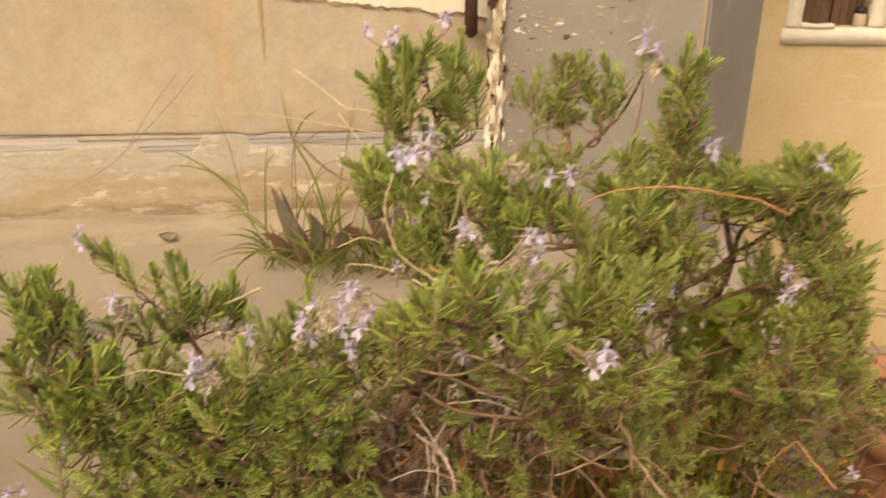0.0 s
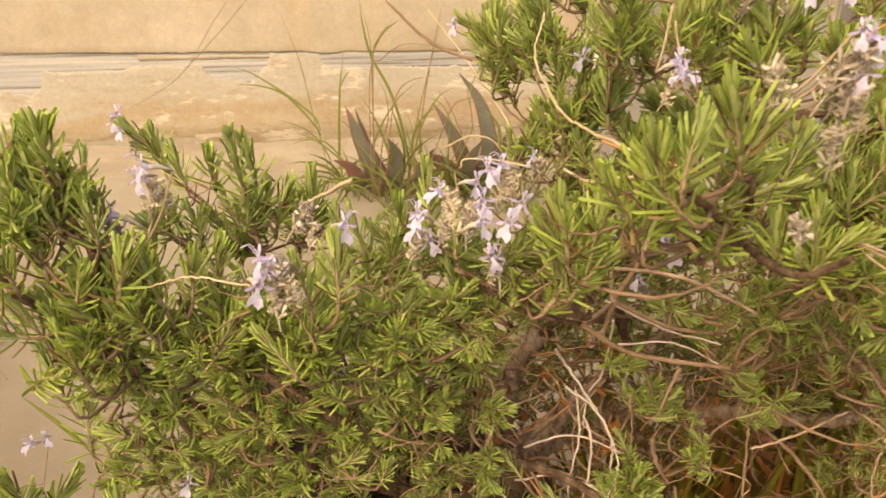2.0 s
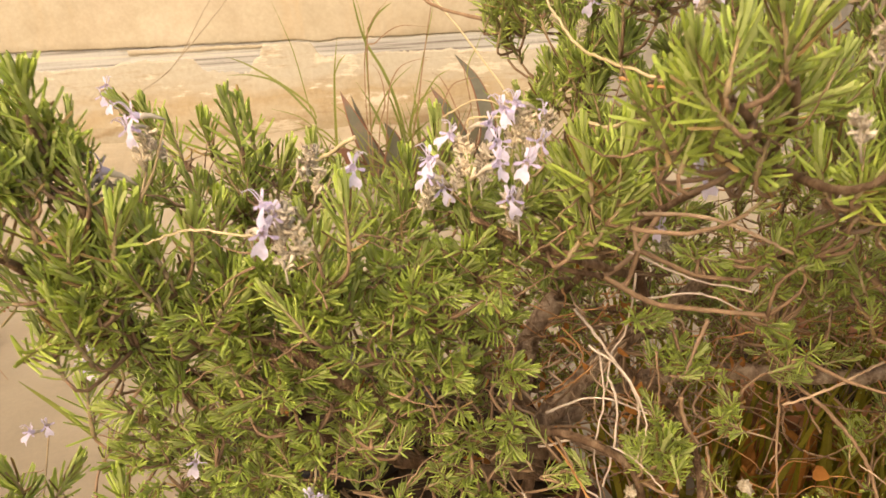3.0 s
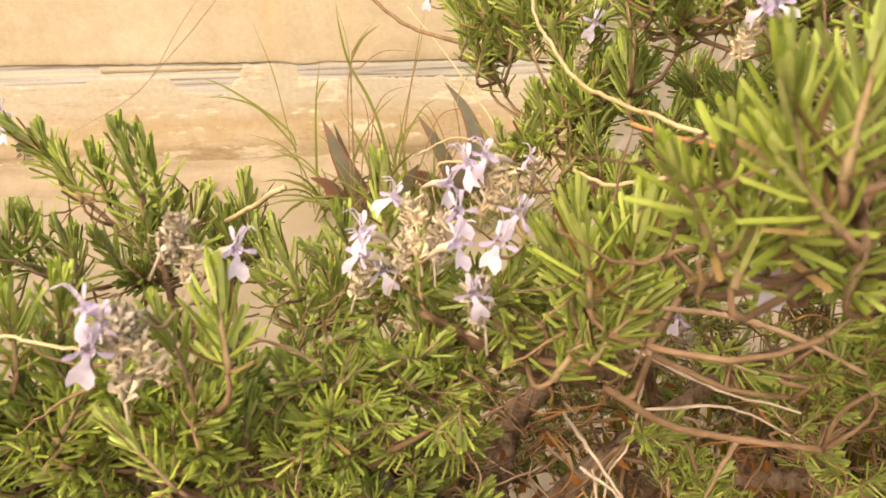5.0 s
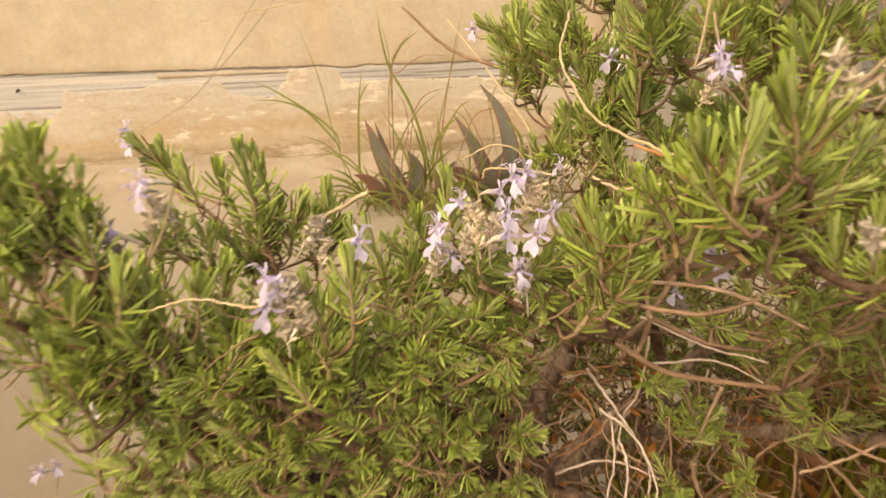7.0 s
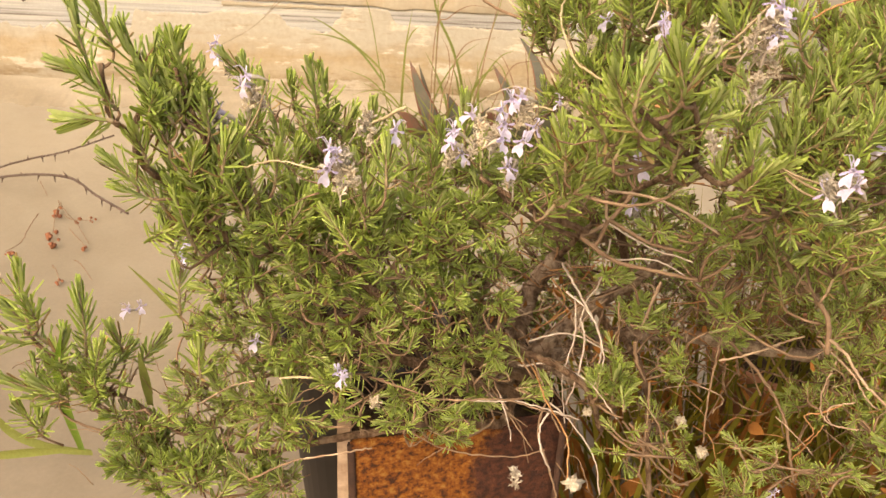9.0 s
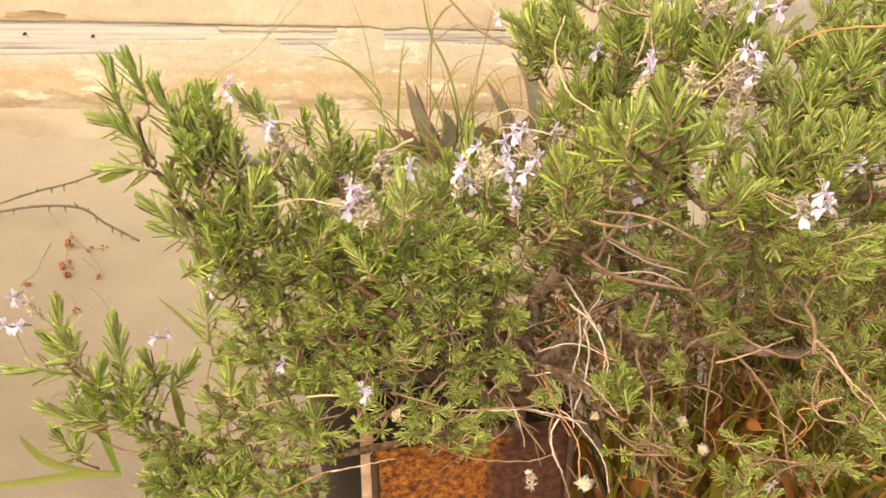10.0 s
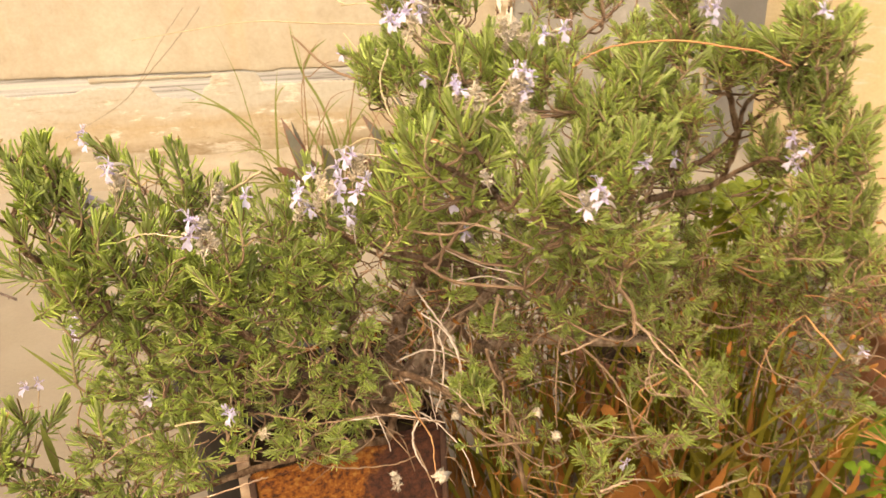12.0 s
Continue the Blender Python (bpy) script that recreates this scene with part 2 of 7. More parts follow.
M_SHOOT = surface("rosemary_shoot", [(0.3, (0.26, 0.18, 0.10)), (0.7, (0.42, 0.32, 0.19))], 120, 400, 0.8, 0.2, 0.4, 0.001)
M_PETAL = leafy("lilac_petal", (0.60, 0.52, 0.84), (0.80, 0.74, 0.94), 0.6, 0.2, 0.4)
M_LIP = leafy("white_lilac_lip", (0.66, 0.60, 0.85), (0.84, 0.80, 0.95), 0.6, 0.2, 0.35)
M_CALYX = leafy("purple_grey_calyx", (0.42, 0.35, 0.30), (0.60, 0.53, 0.45), 0.8, 0.1)
M_DRYHEAD = leafy("dry_calyx", (0.50, 0.41, 0.32), (0.72, 0.63, 0.51), 0.9, 0.1)
M_GRASS = leafy("grass_blade", (0.10, 0.12, 0.03), (0.26, 0.28, 0.075), 0.5, 0.3, 0.3)
M_YGRASS = leafy("yellow_green_blade", (0.10, 0.10, 0.012), (0.30, 0.25, 0.03), 0.5, 0.3, 0.4)
M_CLOVER = leafy("clover_leaf", (0.20, 0.26, 0.022), (0.40, 0.43, 0.05), 0.5, 0.3, 0.3)
M_BRIGHT = leafy("fresh_green_leaf", (0.09, 0.17, 0.014), (0.20, 0.31, 0.03), 0.4, 0.4, 0.25)
M_ALOE = surface("aloe_skin", [(0.3, (0.085, 0.082, 0.055)), (0.55, (0.125, 0.115, 0.08)), (0.8, (0.19, 0.125, 0.09))], 14, 160, 0.5, 0.4, 0.3, 0.002,
                 None, ((0.24, 0.08, 0.05), 7.0, 0.55, 0.7, (1, 1, 0.5)))
M_ALOE_RIM = surface("aloe_rim", [(0.3, (0.10, 0.055, 0.035)), (0.55, (0.22, 0.09, 0.05)), (0.8, (0.34, 0.14, 0.075))], 16, 160, 0.5, 0.4, 0.3, 0.002)
M_REDSEED = surface("red_seed_head", [(0.3, (0.20, 0.06, 0.03)), (0.7, (0.34, 0.14, 0.07))], 90, 200, 0.8, 0.2, 0.4, 0.001)
M_DRYLEAF = leafy("dead_leaf", (0.20, 0.070, 0.02), (0.44, 0.195, 0.055), 0.8, 0.15, 0.2)


# ---- mesh helpers ----


def build_mesh(name, verts, faces, mats, index=None, smooth=True):
    me = bpy.data.meshes.new(name)
    me.from_pydata([tuple(v) for v in verts], [], [tuple(f) for f in faces])
    for m in mats:
        me.materials.append(m)
    if index is not None:
        me.polygons.foreach_set("material_index", np.array(index, dtype=np.int32))
    me.polygons.foreach_set("use_smooth", np.full(len(faces), smooth))
    me.update()
    return me


def finish(bm, name, mats, smooth=False):
    me = bpy.data.meshes.new(name)
    bmesh.ops.recalc_face_normals(bm, faces=bm.faces)
    bm.to_mesh(me)
    bm.free()
    for m in mats if isinstance(mats, (list, tuple)) else [mats]:
        me.materials.append(m)
    me.polygons.foreach_set("use_smooth", np.full(len(me.polygons), smooth))
    return me


def thing(name, place, label, category, group="", kind=""):
    ob = new(name)
    ob.empty_display_size = 0.05
    ob.location = place
    return tagged(ob, label, category, group, kind)


def part(name, me, parent, label="", m=None):
    """One mesh object under a thing or a part; m is its pose in the parent's own frame."""
    ob = new(name, me)
    ob.parent = parent
    if m is not None:
        ob.matrix_basis = m
    return tagged(ob, label) if label else ob


def smooth_line(points, steps=8):
    """A Catmull-Rom line through the control points."""
    p = [Vector(q) for q in points]
    p = [p[0] * 2 - p[1]] + p + [p[-1] * 2 - p[-2]]
    out = []
    for i in range(1, len(p) - 2):
        a, b, c, d = p[i - 1:i + 3]
        for k in range(steps):
            t = k / steps
            out.append(0.5 * ((2 * b) + (c - a) * t + (2 * a - 5 * b + 4 * c - d) * t * t + (3 * b - a - 3 * c + d) * t ** 3))
    out.append(p[-2])
    return out


def tube(line, r0, r1, sides=7, knots=0.0, wander=0.0, seed=1):
    """Verts and faces of a tapering, slightly knotty stem along a line."""
    rr = random.Random(seed)
    verts, faces = [], []
    n = len(line)
    up = Vector((0.3, 0.2, 1)).normalized()
    for i, c in enumerate(line):
        d = (line[min(i + 1, n - 1)] - line[max(i - 1, 0)]).normalized()
        s = d.cross(up)
        s = s.normalized() if s.length > 1e-4 else Vector((1, 0, 0))
        u = s.cross(d).normalized()
        r = r1 + (r0 - r1) * (1 - i / (n - 1)) ** 1.5
        off = Vector((rr.uniform(-1, 1), rr.uniform(-1, 1), rr.uniform(-1, 1))) * wander
        for k in range(sides):
            a = 2 * math.pi * k / sides
            q = r * (1 + knots * rr.uniform(-1, 1))
            verts.append(c + off + (s * math.cos(a) + u * math.sin(a)) * q)
    for i in range(n - 1):
        for k in range(sides):
            a, b = i * sides + k, i * sides + (k + 1) % sides
            faces.append((a, b, b + sides, a + sides))
    faces.append(tuple(range(sides - 1, -1, -1)))
    faces.append(tuple((n - 1) * sides + k for k in range(sides)))
    return verts, faces


def stem_mesh(name, points, r0, r1, mat, origin=(0, 0, 0), sides=7, knots=0.12, wander=0.0, seed=1, steps=8):
    line = [q - Vector(origin) for q in smooth_line(points, steps)]
    v, f = tube(line, r0, r1, sides, knots, wander, seed)
    return build_mesh(name, v, f, [mat])


def box_faces(bm, x0, x1, y0, y1, z0, z1, m=None):
    vs = [bm.verts.new(Vector(c)) for c in ((x0, y0, z0), (x1, y0, z0), (x1, y1, z0), (x0, y1, z0), (x0, y0, z1), (x1, y0, z1), (x1, y1, z1), (x0, y1, z1))]
    for f in ((0, 3, 2, 1), (4, 5, 6, 7), (0, 1, 5, 4), (1, 2, 6, 5), (2, 3, 7, 6), (3, 0, 4, 7)):
        bm.faces.new([vs[i] for i in f])
    return vs


def blade(length, width, lean, bend, fold=0.35, stations=6, twist=1.0):
    """A folded, arching grass blade from the origin: verts and faces."""
    verts, faces = [], []
    x, z, a = 0.0, 0.0, lean
    for i in range(stations + 1):
        t = i / stations
        w = width * (0.55 + 0.9 * t if t < 0.4 else 0.91 * (1 - ((t - 0.4) / 0.6) ** 1.6) + 0.02) * 0.5
        nx, nz = math.cos(a), -math.sin(a)
        cs, sn = math.cos(twist) * w, math.sin(twist) * w
        verts += [(x - nx * sn + nx * w * fold, -cs, z - nz * sn), (x, 0, z), (x + nx * sn + nx * w * fold, cs, z + nz * sn)]
        a += bend / stations
        x += math.sin(a) * length / stations
        z += math.cos(a) * length / stations
    for i in range(stations):
        for k in (0, 1):
            p = i * 3 + k
            faces.append((p, p + 1, p + 4, p + 3))
    return verts, faces


# ---- the yard: floor, plastered wall, grey pier, far wall ----
def make_ground():
    xs = sorted(set([-100, -40, -15, -8] + [round(-5 + 0.1 * i, 2) for i in range(101)] + [8, 15, 40, 100]))
    ys = sorted(set([-100, -40, -15, -8] + [round(-5 + 0.1 * i, 2) for i in range(101)] + [8, 15, 40, 100]))
    low = lambda x, y: 1.3 if x > 0.98 and y > 1.45 else 0.0
    verts = [(x, y, 0.004 * noise.noise((x * 1.1, y * 1.1, 0.3)) - 0.004 - low(x, y)) for y in ys for x in xs]
    w = len(xs)
    faces = [(j * w + i, j * w + i + 1, (j + 1) * w + i + 1, (j + 1) * w + i) for j in range(len(ys) - 1) for i in range(w - 1)]
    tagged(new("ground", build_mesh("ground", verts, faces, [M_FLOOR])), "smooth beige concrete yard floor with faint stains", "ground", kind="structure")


WALL = pose(0.2, 2.3, 0, 0, 0, 7.58)


def crack_z(x):
    return 0.264 - 0.0175 * x + 0.004 * noise.noise((x * 5, 2.0, 0)) + 0.0028 * noise.noise((x * 31, 5.0, 0)) + 0.0022 * noise.noise((x * 90, 5.0, 0)) + 0.007 * max(0, noise.noise((x * 6, 8.0, 0))) ** 2 - 0.007 * math.exp(-((x + 0.69) / 0.03) ** 2)


def band_z(x):
    """Upper edge of the ochre band, where the coat above it has come off."""
    step = lambda a, w: 0.5 + 0.5 * math.tanh((x - a) / (2 * w))
    rag = noise.noise((x * 9, 12.0, 0)) + 0.8 * noise.noise((x * 37, 15.0, 0)) + 0.5 * noise.noise((x * 120, 15.0, 0))
    deep = 0.098 * (1 - step(-1.41, 0.003)) + 0.046 * step(-1.41, 0.003) * (1 - step(-1.19, 0.03)) + 0.028 * step(-1.19, 0.03) * (1 - step(-0.99, 0.01))
    deep += 0.072 * step(-0.99, 0.008) * (1 - step(-0.862, 0.003)) + 0.030 * step(-0.862, 0.003) * (1 - step(-0.835, 0.002))
    deep += (0.034 + 0.03 * max(0, x + 0.5)) * step(-0.70, 0.003)
    return crack_z(x) - 0.005 - max(0.0, deep * (1 + 0.24 * rag) - 0.001)


def make_wall():
    xs = [-4.6, -3.6, -2.8] + [-2.2 + 0.005 * i for i in range(441)] + [0.06]
    verts, faces = [], []
    rows = [0.0, 0.004, 0.02, 0.1, 0.25, 0.45, 0.8, 1.6, 2.75]
    for x in xs:
        z0 = crack_z(x)
        lift = 0.003 * max(0, noise.noise((x * 7, 1.0, 4.0)))
        verts.append((x, 0.03, z0 + 0.004))
        verts.append((x, 0.002 - lift * 0.5, z0))
        for i, r in enumerate(rows[1:]):
            y = 0.003 * noise.noise((x * 2.2, r * 2.2, 1.0)) - lift * (0.8 if i == 0 else 0.3 if i == 1 else 0)
            verts.append((x, y, z0 + r))
        verts.append((x, 0.25, z0 + rows[-1]))
    w = len(rows) + 2
    for i in range(len(xs) - 1):
        for k in range(w - 1):
            a = i * w + k
            faces.append((a, a + w, a + w + 1, a + 1))
    root = new("wall_north", build_mesh("wall_north", verts, faces, [M_WALL]))
    root.matrix_basis = WALL
    tagged(root, "cream plastered wall with a long ragged crack near its foot", "wall", kind="structure")
    verts, faces = [], []
    for x in xs:
        z = crack_z(x) - 0.0004 - 0.0035 * max(0, noise.noise((x * 22, 40.0, 0)) - 0.1)
        verts += [(x, 0.045, z + 0.02), (x, 0.042, z), (x, 0.0048, z - 0.0005), (x, 0.0048, 0.12), (x, 0.0048, -0.02)]
    for i in range(len(xs) - 1):
        for k in range(4):
            a = i * 5 + k
            faces.append((a, a + 5, a + 6, a + 1))
    part("undercoat", build_mesh("undercoat", verts, faces, [M_GREYCOAT], smooth=False), root, "bare grey streaky undercoat under the crack")
    bm = bmesh.new()
    box_faces(bm, -4.6, 0.06, 0.05, 0.25, -0.05, 0.34)
    part("core", finish(bm, "core", M_GREYCOAT), root)
    for x, z in ((-1.70, 0.258), (-1.51, 0.252)):
        v, f = tube([Vector((x, 0.012, z)), Vector((x, 0.002, z)), Vector((x, -0.006, z - 0.001))], 0.004, 0.0035, 7, 0.15)
        part("nail", build_mesh("nail", v, f, [M_DARKRUST]), root, "rusty nail stub")
    n = 26
    verts, faces = [(-1.66, -0.0015, 0.312)], []
    for k in range(n):
        a = 2 * math.pi * k / n
        q = 1 + 0.35 * noise.noise((math.cos(a) * 2, math.sin(a) * 2, 3.0))
        verts.append((-1.66 + 0.085 * math.cos(a) * q, -0.001, 0.306 + 0.016 * max(-0.35, math.sin(a)) * q))
    faces = [(0, 1 + k, 1 + (k + 1) % n) for k in range(n)]
    part("bare_patch", build_mesh("bare_patch", verts, faces, [M_BAREBROWN]), root, "brown bare patch above the crack")
    # a narrow strip of coat still hanging between two cracks
    verts, faces = [], []
    for i in range(141):
        x = -1.18 + 0.0025 * i
        zt = crack_z(x) - 0.006
        zb = 0.264 + 0.003 * noise.noise((x * 30, 1, 7)) + 0.0015 * noise.noise((x * 110, 1, 7))
        zb = min(zb, zt - 0.001) if x > -1.16 else zt - 0.001
        verts += [(x, 0.003, zt), (x, 0.0025, zt - 0.001), (x, 0.002, zb + 0.001), (x, 0.0046, zb)]
    for i in range(140):
        faces += [(4 * i + k, 4 * i + 4 + k, 4 * i + 5 + k, 4 * i + 1 + k) for k in range(3)]
    part("loose_strip", build_mesh("loose_strip", verts, faces, [M_WALL]), root, "thin loose strip of cream plaster")
    verts, faces = [], []
    w = 9
    for x in xs:
        zt = band_z(x)
        d = 0.003 * noise.noise((x * 6, 3.0, 9.0))
        prof = [(0.0052, zt + 0.0002), (0.0036, zt - 0.0008), (0.0030, zt - 0.006), (0.0018, zt - 0.03), (-0.004 + d, 0.14), (-0.012 + d, 0.095), (-0.013 + d, 0.07), (-0.004 + d, 0.05), (-0.006, 0.03)]
        verts += [(x, y, z) for y, z in prof]
    for i in range(len(xs) - 1):
        for k in range(w - 1):
            a = i * w + k
            faces.append((a, a + w, a + w + 1, a + 1))
    part("ochre_band", build_mesh("ochre_band", verts, faces, [M_BAND]), root, "ochre-stained swollen plaster band")
    verts, faces = [], []
    w = 6
    for x in xs:
        d = 0.012 * noise.noise((x * 4, 3.0, 2.0)) + 0.006 * noise.noise((x * 18, 3.0, 2.0)) + 0.003 * noise.noise((x * 60, 3.0, 2.0))
        prof = [(-0.002, 0.047 + 0.8 * d), (-0.007, 0.042 + 0.7 * d), (-0.012, 0.03), (-0.02 + d, 0.018), (-0.05 + 1.5 * d, 0.007), (-0.12 + 5 * d, -0.008)]
        verts += [(x, y, z) for y, z in prof]
    for i in range(len(xs) - 1):
        for k in range(w - 1):
            a = i * w + k
            faces.append((a, a + w, a + w + 1, a + 1))
    part("plaster_fillet", build_mesh("plaster_fillet", verts, faces, [M_FILLET]), root, "pale rounded mortar fillet at the floor")
    # a patch of whitewash with a broken edge
    verts, faces = [], []
    dark = ([], [])
    for i in range(241):
        x = -0.62 + 0.0025 * i
        z = 0.64 - 0.06 * i / 240 + 0.012 * noise.noise((x * 14, 0, 0)) + 0.007 * noise.noise((x * 60, 5, 0)) + 0.004 * noise.noise((x * 170, 5, 0)) + 0.03 * max(0, -x - 0.42)
        verts += [(x, 0.0, z), (x, -0.006, z + 0.002), (x, -0.006, 1.1 + 0.02 * noise.noise((x * 9, 3, 0)))]
        drop = 0.003 + 0.022 * max(0, noise.noise((x * 26, 8, 0)) + 0.1)
        dark[0].extend([(x, -0.0042, z + 0.004), (x, -0.0042, z - drop)])
    for i in range(240):
        a = i * 3
        faces += [(a, a + 3, a + 4, a + 1), (a + 1, a + 4, a + 5, a + 2)]
        dark[1].append((2 * i, 2 * i + 1, 2 * i + 3, 2 * i + 2))
    part("bare_patch", build_mesh("bare_patch", dark[0], dark[1], [M_BAREBROWN]), root, "ragged brown plaster under the whitewash")
    part("whitewash_patch", build_mesh("whitewash_patch", verts, faces, [M_WHITE], None, False), root, "patch of white limewash with a broken edge")
    # a rust run below a fixing
    verts, faces = [], []
    for i in range(26):
        z = 1.0 - 0.52 * i / 25
        c = -0.642 + 0.004 * noise.noise((z * 9, 1, 1))
        h = 0.009 * (1 - i / 25) + 0.0015
        verts += [(c - h, -0.0045, z), (c + h, -0.0045, z)]
    for i in range(25):
        faces.append((2 * i, 2 * i + 2, 2 * i + 3, 2 * i + 1))
    part("rust_run", build_mesh("rust_run", verts, faces, [M_RUNS]), root, "orange rust run down the plaster")
    flake = bmesh.new()
    for i in range(9):
        for j in range(4):
            a, b = i / 8, j / 3
            flake.verts.new((0.045 * (a - 0.5), 0.03 * (b - 0.5) * math.sin(math.pi * min(max(a, 0.08), 0.92)), 0.008 * (2 * a - 1) ** 2 + 0.004 * b))
    flake.verts.ensure_lookup_table()
    for i in range(8):
        for j in range(3):
            p = i * 4 + j
            flake.faces.new([flake.verts[k] for k in (p, p + 4, p + 5, p + 1)])
    bmesh.ops.solidify(flake, geom=flake.faces[:], thickness=0.002)
    ob = new("plaster_flake", finish(flake, "plaster_flake", M_WALL, True))
    ob.matrix_basis = pose(-0.715, 2.09, 0.012, 30, 0, 8)
    tagged(ob, "curled flake of cream plaster lying at the wall's foot", "plaster flake")


M_RUNS = surface("rust_stain", [(0.3, (0.38, 0.26, 0.13)), (0.7, (0.44, 0.34, 0.21))], 12, 90, 0.85, 0.1, 0.2, 0.002)


def make_pier():
    foot = [(0.17, 2.24), (0.70, 2.10), (0.915, 2.34), (0.86, 2.75), (0.17, 2.75)]
    bm = bmesh.new()
    lo = [bm.verts.new((x, y, -1.4)) for x, y in foot]
    hi = [bm.verts.new((x, y, 2.9)) for x, y in foot]
    for i in range(5):
        j = (i + 1) % 5
        bm.faces.new((lo[i], lo[j], hi[j], hi[i]))
    bm.faces.new(hi)
    edges = [e for e in bm.edges if abs(e.verts[0].co.z - e.verts[1].co.z) > 1]
    bmesh.ops.bevel(bm, geom=edges, offset=0.008, segments=2, affect="EDGES")
    root = tagged(new("grey_pier", finish(bm, "grey_pier", M_GREY)), "grey-painted masonry pier with flaking paint", "pier", kind="structure")
    rr = random.Random(5)
    d = Vector((0.53, -0.14, 0)).normalized()
    nrm = Vector((-0.14, -0.53, 0)).normalized()

    def patch(name, u, z, w, h, mat, seed, proud=0.0):
        n = 14
        c = Vector((0.17, 2.24, 0)) + d * u + nrm * proud + Vector((0, 0, z))
        vs = [c + nrm * 0.0035]
        for k in range(n):
            a = 2 * math.pi * k / n
            q = 0.55 + 0.9 * noise.noise((math.cos(a) * 2.6, math.sin(a) * 2.6, seed))
            vs.append(c + nrm * 0.0025 + d * (math.cos(a) * w * q) + Vector((0, 0, math.sin(a) * h * q)))
        part(name, build_mesh(name, vs, [(0, 1 + k, 1 + (k + 1) % n) for k in range(n)], [mat]), root)
    for i in range(150):
        u = 0.05 + 0.31 * rr.random() ** 1.4
        z = rr.uniform(0.46, 0.80) if u > 0.12 else rr.uniform(0.2, 0.95)
        patch("bare_patch", u, z, rr.uniform(0.003, 0.016), rr.uniform(0.002, 0.006), M_DARKRUST if i % 5 == 0 else M_FLAKE, i * 3.3)
    for i in range(70):
        patch("bare_patch", 0.03 + 0.26 * rr.random() ** 1.6, rr.uniform(0.55, 0.95), rr.uniform(0.006, 0.022), rr.uniform(0.002, 0.007), M_WHITE, 200 + i * 2.7)
    for i in range(90):
        mat = rr.choice((M_WHITE, M_WHITE, M_WHITE, M_DARKRUST, M_BAREBROWN, M_GREY))
        patch("bare_patch", rr.uniform(-0.008, 0.045), rr.uniform(0.25, 1.0), rr.uniform(0.004, 0.013), rr.uniform(0.012, 0.05), mat, 500 + i * 1.9, 0.004 + 0.00006 * i)
    verts, faces = [], []
    for i in range(121):
        z = 2.4 * i / 120
        w = 0.045 + 0.022 * noise.noise((z * 9, 0, 0)) + 0.010 * noise.noise((z * 33, 2, 0))
        a = Vector((0.17, 2.24, z)) - d * 0.012 + nrm * 0.005
        verts += [a, a + d * max(0.012, w)]
    for i in range(120):
        faces.append((2 * i, 2 * i + 1, 2 * i + 3, 2 * i + 2))
    part("flaked_edge", build_mesh("flaked_edge", verts, faces, [M_FLAKE]), root, "flaked pale plaster along the pier's edge")
    verts, faces = [], []
    for i in range(81):
        z = 2.4 * i / 80
        w = 0.012 + 0.006 * noise.noise((z * 20, 6, 0))
        a = Vector((0.70, 2.10, z)) + nrm * 0.003 - d * 0.006
        verts += [a - d * w, a]
    for i in range(80):
        faces.append((2 * i, 2 * i + 1, 2 * i + 3, 2 * i + 2))
    part("worn_arris", build_mesh("worn_arris", verts, faces, [M_FILLET]), root, "worn lighter arris")
    v, f = tube([Vector((0.115, 2.2, 0.55 + 0.1 * i)) for i in range(12)], 0.018, 0.018, 10, 0.06)
    ob = tagged(new("rusty_pipe", build_mesh("rusty_pipe", v, f, [M_DARKRUST])), "rusty brown iron pipe beside the grey pier", "pipe")
    v, f = tube([Vector((0.115, 2.2, 0.55)), Vector((0.115, 2.245, 0.553)), Vector((0.115, 2.30, 0.553))], 0.012, 0.012, 8)
    part("bracket", build_mesh("bracket", v, f, [M_DARKRUST]), ob)


